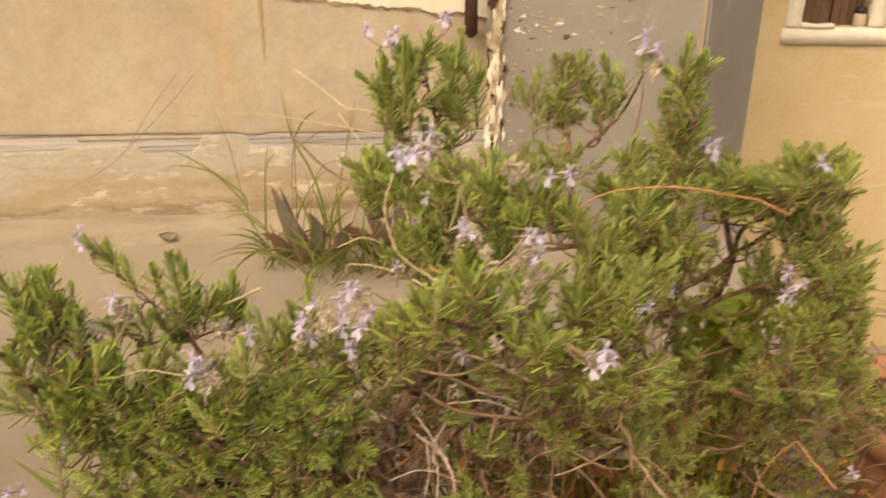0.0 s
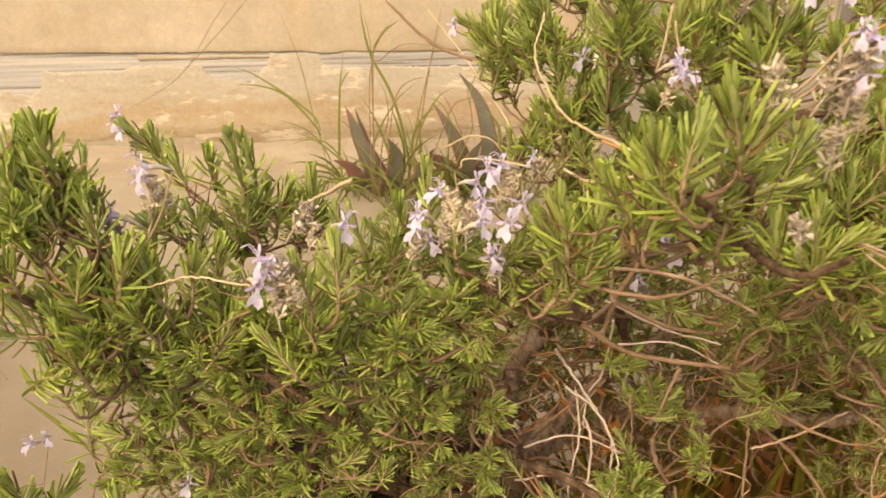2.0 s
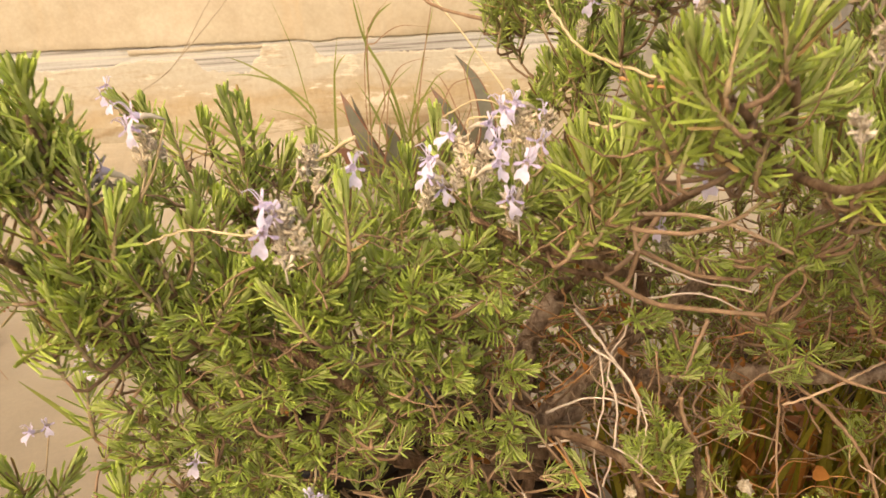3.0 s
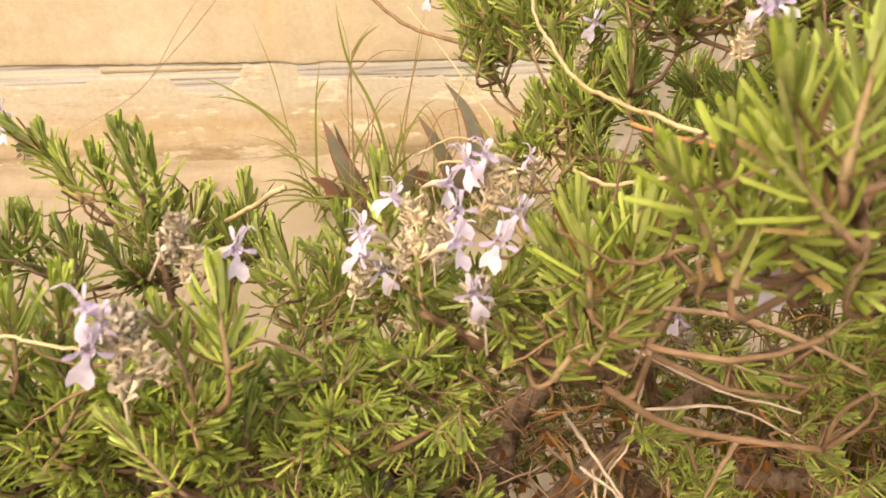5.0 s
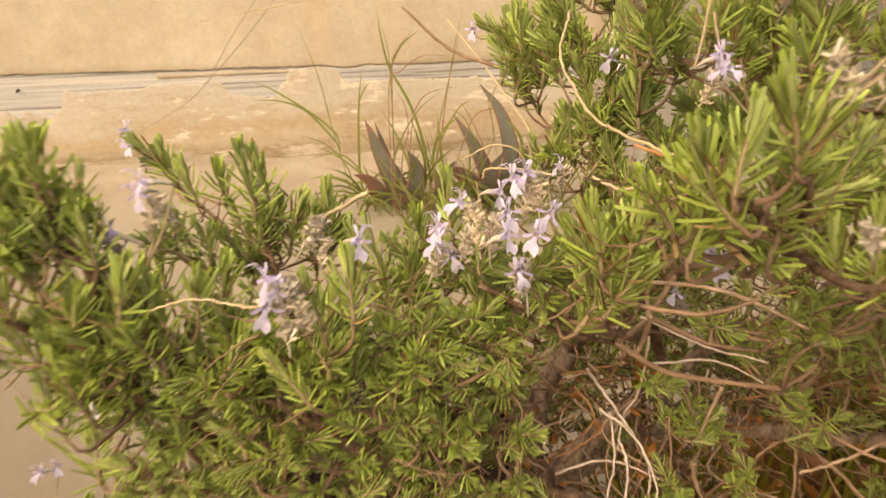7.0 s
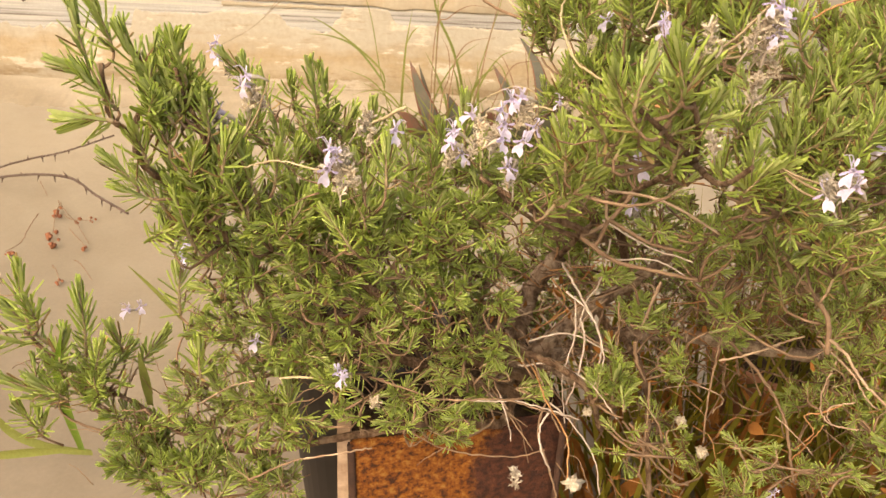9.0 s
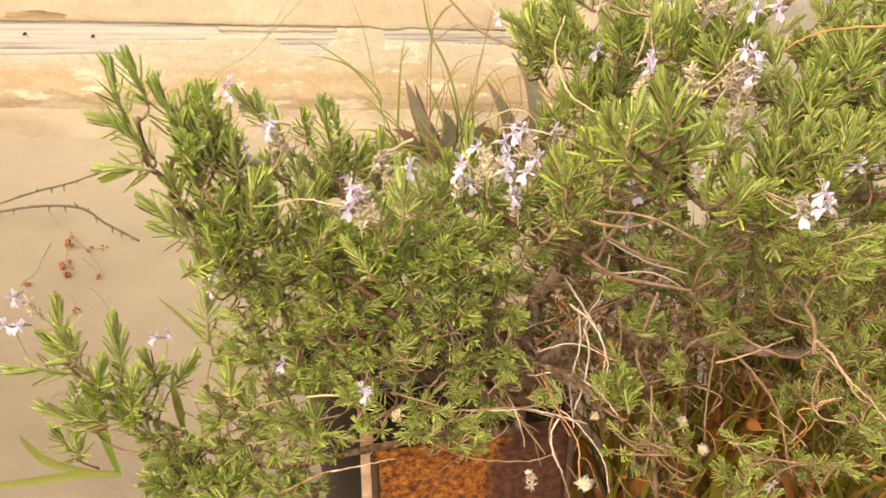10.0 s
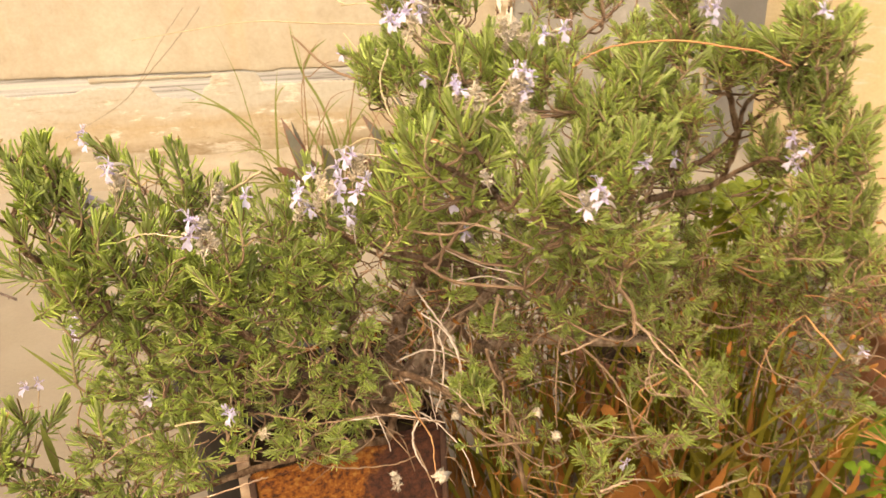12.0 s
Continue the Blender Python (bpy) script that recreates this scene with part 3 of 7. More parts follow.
def make_far_wall():
    bm = bmesh.new()
    x0, x1, z0, z1 = 1.60, 1.90, 0.325, 0.62
    box_faces(bm, 0.3, x0, 3.8, 4.05, -1.4, 2.9)
    box_faces(bm, x1, 5.2, 3.8, 4.05, -1.4, 2.9)
    box_faces(bm, x0, x1, 3.8, 4.05, -1.4, z0)
    box_faces(bm, x0, x1, 3.8, 4.05, z1, 2.9)
    tagged(new("wall_far", finish(bm, "wall_far", M_FARWALL)), "ochre plastered wall across the yard", "wall", kind="structure")
    win = thing("window_1", (1.75, 3.8, 0.33), "small low window with brown wooden shutters and a white surround", "window", kind="structure")

    def lumpy(name, a, b, mat, label, seed, n=26):
        """A hand-plastered bar from a to b (boxes' corners), with uneven edges."""
        bm = bmesh.new()
        vs = box_faces(bm, a[0], b[0], a[1], b[1], a[2], b[2])
        long = [e for e in bm.edges if abs((e.verts[0].co - e.verts[1].co).x) > 0.1 or abs((e.verts[0].co - e.verts[1].co).z) > 0.15]
        bmesh.ops.subdivide_edges(bm, edges=long, cuts=n, use_grid_fill=True)
        for v in bm.verts:
            v.co.z += 0.006 * noise.noise((v.co.x * 14, v.co.z * 14, seed))
            v.co.x += 0.004 * noise.noise((v.co.z * 16, v.co.x * 3, seed + 4))
            v.co -= Vector((1.75, 3.8, 0.33))
        part(name, finish(bm, name, mat, True), win, label)
    lumpy("window_sill", (1.525, 3.785, 0.252), (2.35, 3.83, 0.322), M_WHITE, "uneven whitewashed sill", 1.0)
    lumpy("window_sill", (1.60, 3.78, 0.322), (1.745, 3.815, 0.342), M_WHITE, "lump of white mortar on the sill", 2.0)
    lumpy("jamb", (1.535, 3.785, 0.324), (1.60, 3.85, 0.66), M_WHITE, "white plaster surround", 3.0)
    lumpy("jamb", (1.90, 3.785, 0.324), (1.965, 3.85, 0.66), M_WHITE, "white plaster surround", 5.0)
    for k, (a, b) in enumerate(((1.606, 1.738), (1.757, 1.895))):
        bm = bmesh.new()
        n = 4
        for i in range(n):
            w = (b - a) / n
            box_faces(bm, a + i * w + 0.0015 - 1.75, a + (i + 1) * w - 0.0015 - 1.75, 0.06, 0.08, -0.003, 0.135)
        box_faces(bm, a - 1.75, b - 1.75, 0.05, 0.06, 0.115, 0.135)
        part("shutter", finish(bm, "shutter", M_BROWNWOOD), win, "brown boarded shutter")
    bm = bmesh.new()
    box_faces(bm, -0.15, 0.15, 0.085, 0.1, -0.005, 0.29)
    box_faces(bm, -0.15, 0.15, 0.045, 0.075, 0.137, 0.155)
    part("frame", finish(bm, "frame", M_BROWNWOOD), win, "dark wooden frame")
    jar = thing("jar", (1.872, 3.832, 0.325), "small dusty jar with a black lid on the sill", "jar")
    prof = [(0.0, 0.0), (0.024, 0.0), (0.027, 0.006), (0.027, 0.05), (0.020, 0.058)]
    part("body", lathe("body", prof, M_JAR, 18), jar)
    part("lid", lathe("lid", [(0.021, 0.056), (0.024, 0.058), (0.024, 0.078), (0.020, 0.082), (0.0, 0.082)], M_BLACK, 18), jar, "black lid")


def lathe(name, prof, mat, n=24, jitter=0.0):
    verts, faces = [], []
    for k in range(n):
        a = 2 * math.pi * k / n
        for r, z in prof:
            q = r * (1 + jitter * noise.noise((math.cos(a), math.sin(a), z * 9)))
            verts.append((q * math.cos(a), q * math.sin(a), z))
    w = len(prof)
    for k in range(n):
        for i in range(w - 1):
            a, b = k * w + i, ((k + 1) % n) * w + i
            faces.append((a, b, b + 1, a + 1))
    return build_mesh(name, verts, faces, [mat])


M_FARWALL = surface("yellow_plaster", [(0.3, (0.50, 0.37, 0.19)), (0.55, (0.57, 0.44, 0.25)), (0.8, (0.62, 0.50, 0.31))], 2.0, 80, 0.85, 0.15, 0.3, 0.003,
                    None, ((0.60, 0.53, 0.40), 5.0, 0.6, 0.72, (0.5, 1, 2.5)))


def make_enclosure():
    for name, b, lab in (("wall_south", (-6.2, 6.2, -5.4, -5.2), "plain cream wall closing the yard"), ("wall_west", (-6.2, -6.0, -5.2, 6.0), "plain cream wall closing the yard"),
                         ("wall_east", (6.0, 6.2, -5.2, 6.0), "plain cream wall closing the yard")):
        bm = bmesh.new()
        box_faces(bm, b[0], b[1], b[2], b[3], -1.4, 2.2)
        tagged(new(name, finish(bm, name, M_WALL)), lab, "wall", kind="structure")


make_ground()
make_wall()
make_pier()
make_far_wall()
make_enclosure()


# ---- rosemary: leaves, shoots, flowers ----
def leaf_into(V, F, I, base, out, axis, length, width, angle, curl, top_index):
    """One needle leaf: a convex upper side and a pale folded underside. It leaves the stem's axis by angle and curls back by curl."""
    side = axis.cross(out)
    st = ((0.0, 0.65), (0.25, 1.0), (0.9, 0.95), (1.0, 0.6))
    pos, a, prev = base.copy(), angle, 0.0
    k0 = len(V)
    for t, w in st:
        a = angle - curl * t
        d = out * math.sin(a) + axis * math.cos(a)
        up = axis * math.sin(a) - out * math.cos(a)
        pos = pos + d * (t - prev) * length
        prev = t
        h = width * 0.5 * w
        V += [pos - side * h - up * h * 0.5, pos + up * h * 0.35, pos + side * h - up * h * 0.5]
    n = len(st)
    for i in range(n - 1):
        p = k0 + 3 * i
        F += [(p, p + 1, p + 4, p + 3), (p + 1, p + 2, p + 5, p + 4)]
        I += [top_index, top_index]
    k1 = len(V)
    for i in range(n):
        p = k0 + 3 * i
        c = (V[p] + V[p + 2]) * 0.5
        dn = (V[p + 1] - c) * 0.35
        V += [V[p].lerp(c, 0.12) - dn, V[p + 2].lerp(c, 0.12) - dn]
    for i in range(n - 1):
        p = k1 + 2 * i
        F.append((p, p + 2, p + 3, p + 1))
        I.append(2)


def shoot_mesh(seed, length, nodes, leaf, width, a_low, a_top, old=0.0, fresh=0.5):
    """A leafy shoot along +z: opposite leaf pairs, spread below and closed like a brush at the tip."""
    rr = random.Random(seed)
    V, F, I = [], [], []
    bend = Vector((rr.uniform(-0.18, 0.18), rr.uniform(-0.18, 0.18), 0))

    def on(u):
        return Vector((0, 0, length * u)) + bend * length * u * u
    line = [on(i / 6) for i in range(7)]
    tv, tf = tube(line, 0.0016, 0.0007, 5, 0.1, 0, seed)
    V += tv
    F += tf
    I += [3] * len(tf)
    for k in range(nodes):
        u = (k + 0.5) / nodes
        axis = (on(min(u + 0.05, 1.05)) - on(u - 0.05)).normalized()
        for j in range(2):
            az = k * math.pi / 2 + j * math.pi + rr.uniform(-0.35, 0.35)
            ref = Vector((math.cos(az), math.sin(az), 0))
            out = (ref - axis * ref.dot(axis)).normalized()
            ang = a_low + (a_top - a_low) * u ** 0.85 + rr.uniform(-0.14, 0.14)
            ln = leaf * (0.70 + 0.55 * math.sin(math.pi * min(1, 0.18 + u * 0.72))) * rr.uniform(0.82, 1.1) * (0.9 if u > 0.85 else 1)
            young = (u > 0.25 or fresh > 0.6) and rr.random() < fresh + 0.42 * u
            idx = 4 if rr.random() < old * (1.2 - u) else 1 if young else 0
            leaf_into(V, F, I, on(u) + out * 0.001, out, axis, ln, width * rr.uniform(0.85, 1.1), ang, rr.uniform(-0.1, 0.45), idx)
            if u < 0.8 and rr.random() < 0.14:
                out2 = (out + axis.cross(out) * rr.uniform(-0.9, 0.9)).normalized()
                leaf_into(V, F, I, on(min(1, u + 0.03)) + out * 0.001, out2, axis, ln * rr.uniform(0.45, 0.7), width * 0.8, max(0.15, ang - 0.45), 0.1, 1 if rr.random() < 0.5 else 0)
    for j in range(6):
        az = j * 2 * math.pi / 6 + rr.uniform(-0.3, 0.3)
        leaf_into(V, F, I, on(0.97), Vector((math.cos(az), math.sin(az), 0)), Vector((0, 0, 1)), leaf * rr.uniform(0.6, 0.95), width * 0.9, rr.uniform(0.06, 0.28), 0.05, 1)
    return build_mesh("sprig", V, F, [M_LEAF, M_YOUNG, M_UNDER, M_SHOOT, M_OLD], I)


BRUSH = [(shoot_mesh(100 + i, L, n, lf, 0.0020, 1.30, 0.16, 0.12), L + lf * 0.8) for i, (L, n, lf) in enumerate(
    ((0.046, 14, 0.0145), (0.042, 13, 0.0150), (0.038, 12, 0.0145), (0.034, 11, 0.0155), (0.030, 10, 0.0150), (0.050, 15, 0.0140), (0.032, 10, 0.0140), (0.027, 9, 0.0150)))]
BIG = [(shoot_mesh(150 + i, L, n, lf, 0.0022, 1.25, 0.12, 0.06), L + lf * 0.8) for i, (L, n, lf) in enumerate(
    ((0.076, 24, 0.0165), (0.060, 19, 0.0170), (0.048, 16, 0.0175), (0.038, 14, 0.0170), (0.029, 11, 0.0170)))]
OLD_SHADE_BRUSH = [(shoot_mesh(130 + i, L, n, lf, 0.0019, 1.40, 0.25, 0.42, 0.3), L + lf * 0.8) for i, (L, n, lf) in enumerate(
    ((0.042, 13, 0.0130), (0.036, 11, 0.0125), (0.030, 10, 0.0130), (0.046, 14, 0.0120)))]
DRY_TUFT = [(shoot_mesh(250 + i, L, n, lf, 0.0017, 1.45, 0.4, 0.5, 0.3), L + lf * 0.75) for i, (L, n, lf) in enumerate(
    ((0.022, 8, 0.0120), (0.028, 8, 0.0125), (0.018, 7, 0.0115), (0.033, 10, 0.0120)))]
TUFT = [(shoot_mesh(200 + i, L, n, lf, 0.0018, 1.35, 0.22, 0.22), L + lf * 0.75) for i, (L, n, lf) in enumerate(
    ((0.022, 8, 0.0130), (0.027, 9, 0.0135), (0.019, 8, 0.0125), (0.032, 11, 0.0125), (0.016, 7, 0.0140), (0.036, 12, 0.0120)))]
FRESH = [(shoot_mesh(270 + i, L, n, lf, 0.0018, 1.30, 0.18, 0.08, 0.85), L + lf * 0.75) for i, (L, n, lf) in enumerate(
    ((0.022, 9, 0.0125), (0.028, 10, 0.0130), (0.018, 8, 0.0130), (0.032, 11, 0.0120)))]

BASE = Vector((-0.02, 0.71, 0.25))
bush = thing("rosemary_bush", BASE, "sprawling woody rosemary bush with pale lilac flowers in a rusty tin", "shrub")
TO_BUSH = Matrix.Translation(-BASE)

BRANCHES = []   # control points, radius at foot and tip, material
BRANCHES.append(([(0.031, 0.660, 0.320), (-0.032, 0.600, 0.381), (-0.067, 0.565, 0.436), (-0.092, 0.550, 0.464), (-0.121, 0.540, 0.496), (-0.159, 0.535, 0.517), (-0.181, 0.525, 0.543), (-0.202, 0.515, 0.557)], 0.0056, 0.0018, M_BARK))
BRANCHES.append(([(0.018, 0.660, 0.301), (-0.044, 0.610, 0.350), (-0.112, 0.585, 0.393), (-0.177, 0.570, 0.444), (-0.207, 0.545, 0.502), (-0.217, 0.525, 0.543), (-0.236, 0.505, 0.568), (-0.243, 0.500, 0.595), (-0.248, 0.490, 0.611), (-0.255, 0.500, 0.640)], 0.0056, 0.0016, M_BARK))
BRANCHES.append(([(-0.217, 0.525, 0.543), (-0.197, 0.512, 0.586), (-0.206, 0.510, 0.619), (-0.207, 0.505, 0.640)], 0.0026, 0.0014, M_BARK))
BRANCHES.append(([(-0.243, 0.500, 0.595), (-0.231, 0.510, 0.621), (-0.234, 0.510, 0.647)], 0.0022, 0.0013, M_BARK))
BRANCHES.append(([(-0.116, 0.600, 0.500), (-0.180, 0.690, 0.506), (-0.242, 0.760, 0.509), (-0.283, 0.785, 0.527)], 0.0026, 0.0014, M_BARK))
BRANCHES.append(([(-0.151, 0.640, 0.500), (-0.173, 0.680, 0.525), (-0.176, 0.678, 0.560)], 0.0022, 0.0013, M_BARK))
BRANCHES.append(([(0.003, 0.640, 0.279), (-0.064, 0.600, 0.298), (-0.142, 0.575, 0.288), (-0.214, 0.565, 0.268), (-0.283, 0.565, 0.278), (-0.320, 0.565, 0.302), (-0.350, 0.555, 0.329), (-0.380, 0.548, 0.358), (-0.400, 0.545, 0.384)], 0.0046, 0.0015, M_BARK))
BRANCHES.append(([(-0.018, 0.720, 0.245), (-0.002, 0.740, 0.293), (0.005, 0.750, 0.324), (0.013, 0.765, 0.352), (0.035, 0.760, 0.395)], 0.0125, 0.0092, M_LOG))
BRANCHES.append(([(-0.014, 0.710, 0.252), (0.015, 0.700, 0.306), (0.037, 0.710, 0.330), (0.069, 0.720, 0.363), (0.106, 0.720, 0.400), (0.142, 0.700, 0.452), (0.174, 0.670, 0.490), (0.197, 0.630, 0.560), (0.206, 0.625, 0.603)], 0.0115, 0.0026, M_LOG))
BRANCHES.append(([(-0.012, 0.720, 0.244), (0.038, 0.740, 0.286), (0.091, 0.760, 0.310), (0.161, 0.760, 0.324), (0.223, 0.750, 0.328), (0.285, 0.750, 0.326), (0.340, 0.770, 0.336)], 0.0095, 0.0060, M_LOG))
BRANCHES.append(([(0.035, 0.760, 0.395), (0.058, 0.700, 0.460), (0.091, 0.640, 0.529), (0.115, 0.560, 0.588), (0.109, 0.490, 0.635), (0.095, 0.460, 0.672)], 0.0030, 0.0016, M_BARK))
BRANCHES.append(([(0.116, 0.530, 0.602), (0.088, 0.470, 0.642), (0.070, 0.445, 0.663)], 0.0022, 0.0014, M_BARK))
BRANCHES.append(([(0.115, 0.540, 0.598), (0.121, 0.460, 0.619), (0.129, 0.430, 0.642)], 0.0022, 0.0013, M_BARK))
BRANCHES.append(([(0.000, 0.610, 0.387), (0.039, 0.600, 0.387), (0.075, 0.600, 0.363), (0.091, 0.620, 0.307)], 0.0036, 0.0026, M_BARK))
BRANCHES.append(([(0.053, 0.600, 0.505), (0.079, 0.590, 0.494), (0.105, 0.580, 0.495), (0.141, 0.580, 0.491)], 0.0018, 0.0014, M_TWIG))
BRANCHES.append(([(0.072, 0.600, 0.522), (0.086, 0.600, 0.515), (0.105, 0.600, 0.506), (0.132, 0.600, 0.502)], 0.0016, 0.0012, M_TWIG))
BRANCHES.append(([(-0.020, 0.560, 0.563), (-0.005, 0.560, 0.555), (0.015, 0.565, 0.543), (0.053, 0.600, 0.511), (0.073, 0.640, 0.484)], 0.0014, 0.0028, M_BARK))
BRANCHES.append(([(0.068, 0.600, 0.545), (0.095, 0.580, 0.553), (0.116, 0.570, 0.551), (0.146, 0.570, 0.535)], 0.0012, 0.0009, M_PALE))
BRANCHES.append(([(0.167, 0.640, 0.507), (0.184, 0.610, 0.517), (0.207, 0.600, 0.498), (0.232, 0.580, 0.476), (0.234, 0.560, 0.455)], 0.0024, 0.0018, M_TWIG))
BRANCHES.append(([(0.106, 0.720, 0.339), (0.117, 0.650, 0.362), (0.130, 0.640, 0.326), (0.136, 0.630, 0.280), (0.148, 0.630, 0.219)], 0.0032, 0.0026, M_BARK))
BRANCHES.append(([(0.197, 0.630, 0.560), (0.197, 0.620, 0.600), (0.207, 0.620, 0.627)], 0.0024, 0.0014, M_BARK))
BRANCHES.append(([(0.106, 0.730, 0.395), (0.070, 0.730, 0.511), (0.052, 0.770, 0.575), (0.066, 0.800, 0.639), (0.060, 0.845, 0.679), (0.049, 0.845, 0.727)], 0.0042, 0.0016, M_BARK))
BRANCHES.append(([(0.060, 0.845, 0.679), (0.083, 0.855, 0.725)], 0.0022, 0.0013, M_BARK))
BRANCHES.append(([(0.138, 0.760, 0.566), (0.162, 0.790, 0.608), (0.206, 0.870, 0.628), (0.269, 0.930, 0.665), (0.286, 0.900, 0.719)], 0.0036, 0.0015, M_BARK))
BRANCHES.append(([(0.206, 0.870, 0.628), (0.211, 0.920, 0.661), (0.203, 0.930, 0.685)], 0.0020, 0.0012, M_BARK))
BRANCHES.append(([(0.247, 0.910, 0.654), (0.245, 0.950, 0.681), (0.228, 0.965, 0.711)], 0.0020, 0.0012, M_BARK))
BRANCHES.append(([(0.232, 0.720, 0.471), (0.274, 0.740, 0.501), (0.345, 0.770, 0.503), (0.362, 0.770, 0.528), (0.364, 0.760, 0.561), (0.364, 0.745, 0.601), (0.383, 0.700, 0.639), (0.383, 0.640, 0.688)], 0.0046, 0.0018, M_BARK))
BRANCHES.append(([(0.364, 0.760, 0.561), (0.330, 0.720, 0.636), (0.289, 0.695, 0.692), (0.277, 0.690, 0.751), (0.268, 0.685, 0.780)], 0.0034, 0.0013, M_BARK))
BRANCHES.append(([(0.252, 0.730, 0.522), (0.308, 0.760, 0.525), (0.344, 0.770, 0.538), (0.366, 0.760, 0.568), (0.380, 0.730, 0.600), (0.395, 0.690, 0.647)], 0.0044, 0.0018, M_BARK))
BRANCHES.append(([(0.345, 0.770, 0.503), (0.379, 0.720, 0.551), (0.400, 0.680, 0.559), (0.420, 0.660, 0.598)], 0.0030, 0.0014, M_BARK))
JOINTS = []
for i, (pts, r0, r1, mat) in enumerate(BRANCHES):
    part("branch", stem_mesh("branch", pts, r0, r1, mat, BASE, 8, 0.13, r0 * 0.10, i + 3, 9), bush)
    JOINTS += smooth_line(pts, 9)
part("trunk", stem_mesh("trunk", [BASE + Vector((0.0, 0.0, -0.03)), BASE + Vector((0.01, 0.0, 0.03)), Vector(BRANCHES[8][0][0]), Vector(BRANCHES[8][0][1])], 0.013, 0.009, M_LOG, BASE, 10, 0.15, 0.002, 2, 9), bush, "thick grey-brown trunk")
# branches that start away from the others grow from the nearest stronger one
LOGS = (7, 8, 9)
for i, (pts, r0, r1, mat) in enumerate(BRANCHES):
    a = Vector(pts[0])
    near = min((q for k, (line, *_) in enumerate(BRANCHES) if k != i and (k in LOGS or BRANCHES[k][1] > r0) for q in smooth_line(line, 9)), key=lambda q: (q - a).length)
    if i not in LOGS and (near - a).length > 0.006:
        mid = (a + near) * 0.5 + Vector((0, 0, -0.008))
        part("branch", stem_mesh("branch", [near, mid, a], r0 * 1.05, r0, mat, BASE, 7, 0.12, 0, i, 6), bush)

CORE = [q for k in LOGS for q in smooth_line(BRANCHES[k][0][:5], 9)]

# bare twigs and hanging rootlets
TWIGS = []
TWIGS.append(([(0.034, 0.670, 0.425), (0.047, 0.650, 0.414), (0.031, 0.660, 0.381), (0.009, 0.680, 0.348)], 0.0009, 0.0006, M_ORANGE))
TWIGS.append(([(0.019, 0.620, 0.375), (0.032, 0.580, 0.386), (0.042, 0.540, 0.395), (0.060, 0.500, 0.396), (0.064, 0.482, 0.373)], 0.0010, 0.0007, M_ORANGE))
TWIGS.append(([(0.046, 0.600, 0.361), (0.038, 0.570, 0.340), (0.050, 0.550, 0.320), (0.061, 0.540, 0.291)], 0.0013, 0.0009, M_TWIG))
TWIGS.append(([(-0.097, 0.550, 0.384), (-0.040, 0.545, 0.377), (0.008, 0.545, 0.385), (0.041, 0.550, 0.376), (0.071, 0.560, 0.364)], 0.0011, 0.0008, M_TWIG))
TWIGS.append(([(-0.066, 0.550, 0.334), (-0.030, 0.545, 0.325), (0.019, 0.545, 0.328), (0.046, 0.550, 0.336)], 0.0010, 0.0007, M_TWIG))
TWIGS.append(([(-0.011, 0.600, 0.361), (0.017, 0.570, 0.344), (0.036, 0.550, 0.334)], 0.0010, 0.0007, M_TWIG))
TWIGS.append(([(0.011, 0.580, 0.347), (-0.004, 0.600, 0.362), (0.003, 0.610, 0.374)], 0.0010, 0.0007, M_PALE))
TWIGS.append(([(0.235, 0.570, 0.462), (0.241, 0.545, 0.466), (0.253, 0.530, 0.454), (0.267, 0.525, 0.444), (0.289, 0.520, 0.420)], 0.0016, 0.0009, M_PALE))
TWIGS.append(([(0.262, 0.560, 0.417), (0.247, 0.560, 0.409), (0.251, 0.560, 0.395), (0.270, 0.560, 0.392)], 0.0008, 0.0006, M_PALE))
TWIGS.append(([(0.108, 0.610, 0.328), (0.126, 0.600, 0.311), (0.155, 0.600, 0.280), (0.172, 0.600, 0.276)], 0.0013, 0.0009, M_TWIG))
TWIGS.append(([(0.089, 0.600, 0.251), (0.076, 0.600, 0.285), (0.065, 0.600, 0.290)], 0.0008, 0.0006, M_TWIG))
TWIGS.append(([(0.120, 0.620, 0.463), (0.116, 0.630, 0.433), (0.113, 0.640, 0.402)], 0.0016, 0.0012, M_PALE))
TWIGS.append(([(-0.011, 0.600, 0.472), (-0.000, 0.590, 0.465), (-0.002, 0.590, 0.451), (-0.013, 0.600, 0.441)], 0.0008, 0.0006, M_PALE))
TWIGS.append(([(-0.151, 0.530, 0.304), (-0.114, 0.530, 0.319), (-0.095, 0.540, 0.319)], 0.0010, 0.0008, M_PALE))
TWIGS.append(([(-0.203, 0.530, 0.269), (-0.162, 0.530, 0.299), (-0.137, 0.535, 0.305)], 0.0013, 0.0008, M_TWIG))
TWIGS.append(([(-0.258, 0.560, 0.318), (-0.224, 0.555, 0.347), (-0.197, 0.550, 0.363)], 0.0010, 0.0007, M_PALE))
TWIGS.append(([(0.253, 0.620, 0.304), (0.260, 0.610, 0.337), (0.266, 0.610, 0.354)], 0.0009, 0.0006, M_ORANGE))
TWIGS.append(([(0.269, 0.620, 0.313), (0.245, 0.620, 0.336), (0.234, 0.630, 0.340)], 0.0008, 0.0006, M_PALE))
TWIGS.append(([(0.191, 0.700, 0.403), (0.234, 0.660, 0.451), (0.256, 0.640, 0.459)], 0.0011, 0.0008, M_TWIG))
TWIGS.append(([(0.362, 0.660, 0.269), (0.393, 0.650, 0.258), (0.443, 0.660, 0.242)], 0.0012, 0.0008, M_BARK))
TWIGS.append(([(0.526, 0.800, 0.350), (0.544, 0.800, 0.323), (0.571, 0.810, 0.289)], 0.0013, 0.0008, M_PALE))
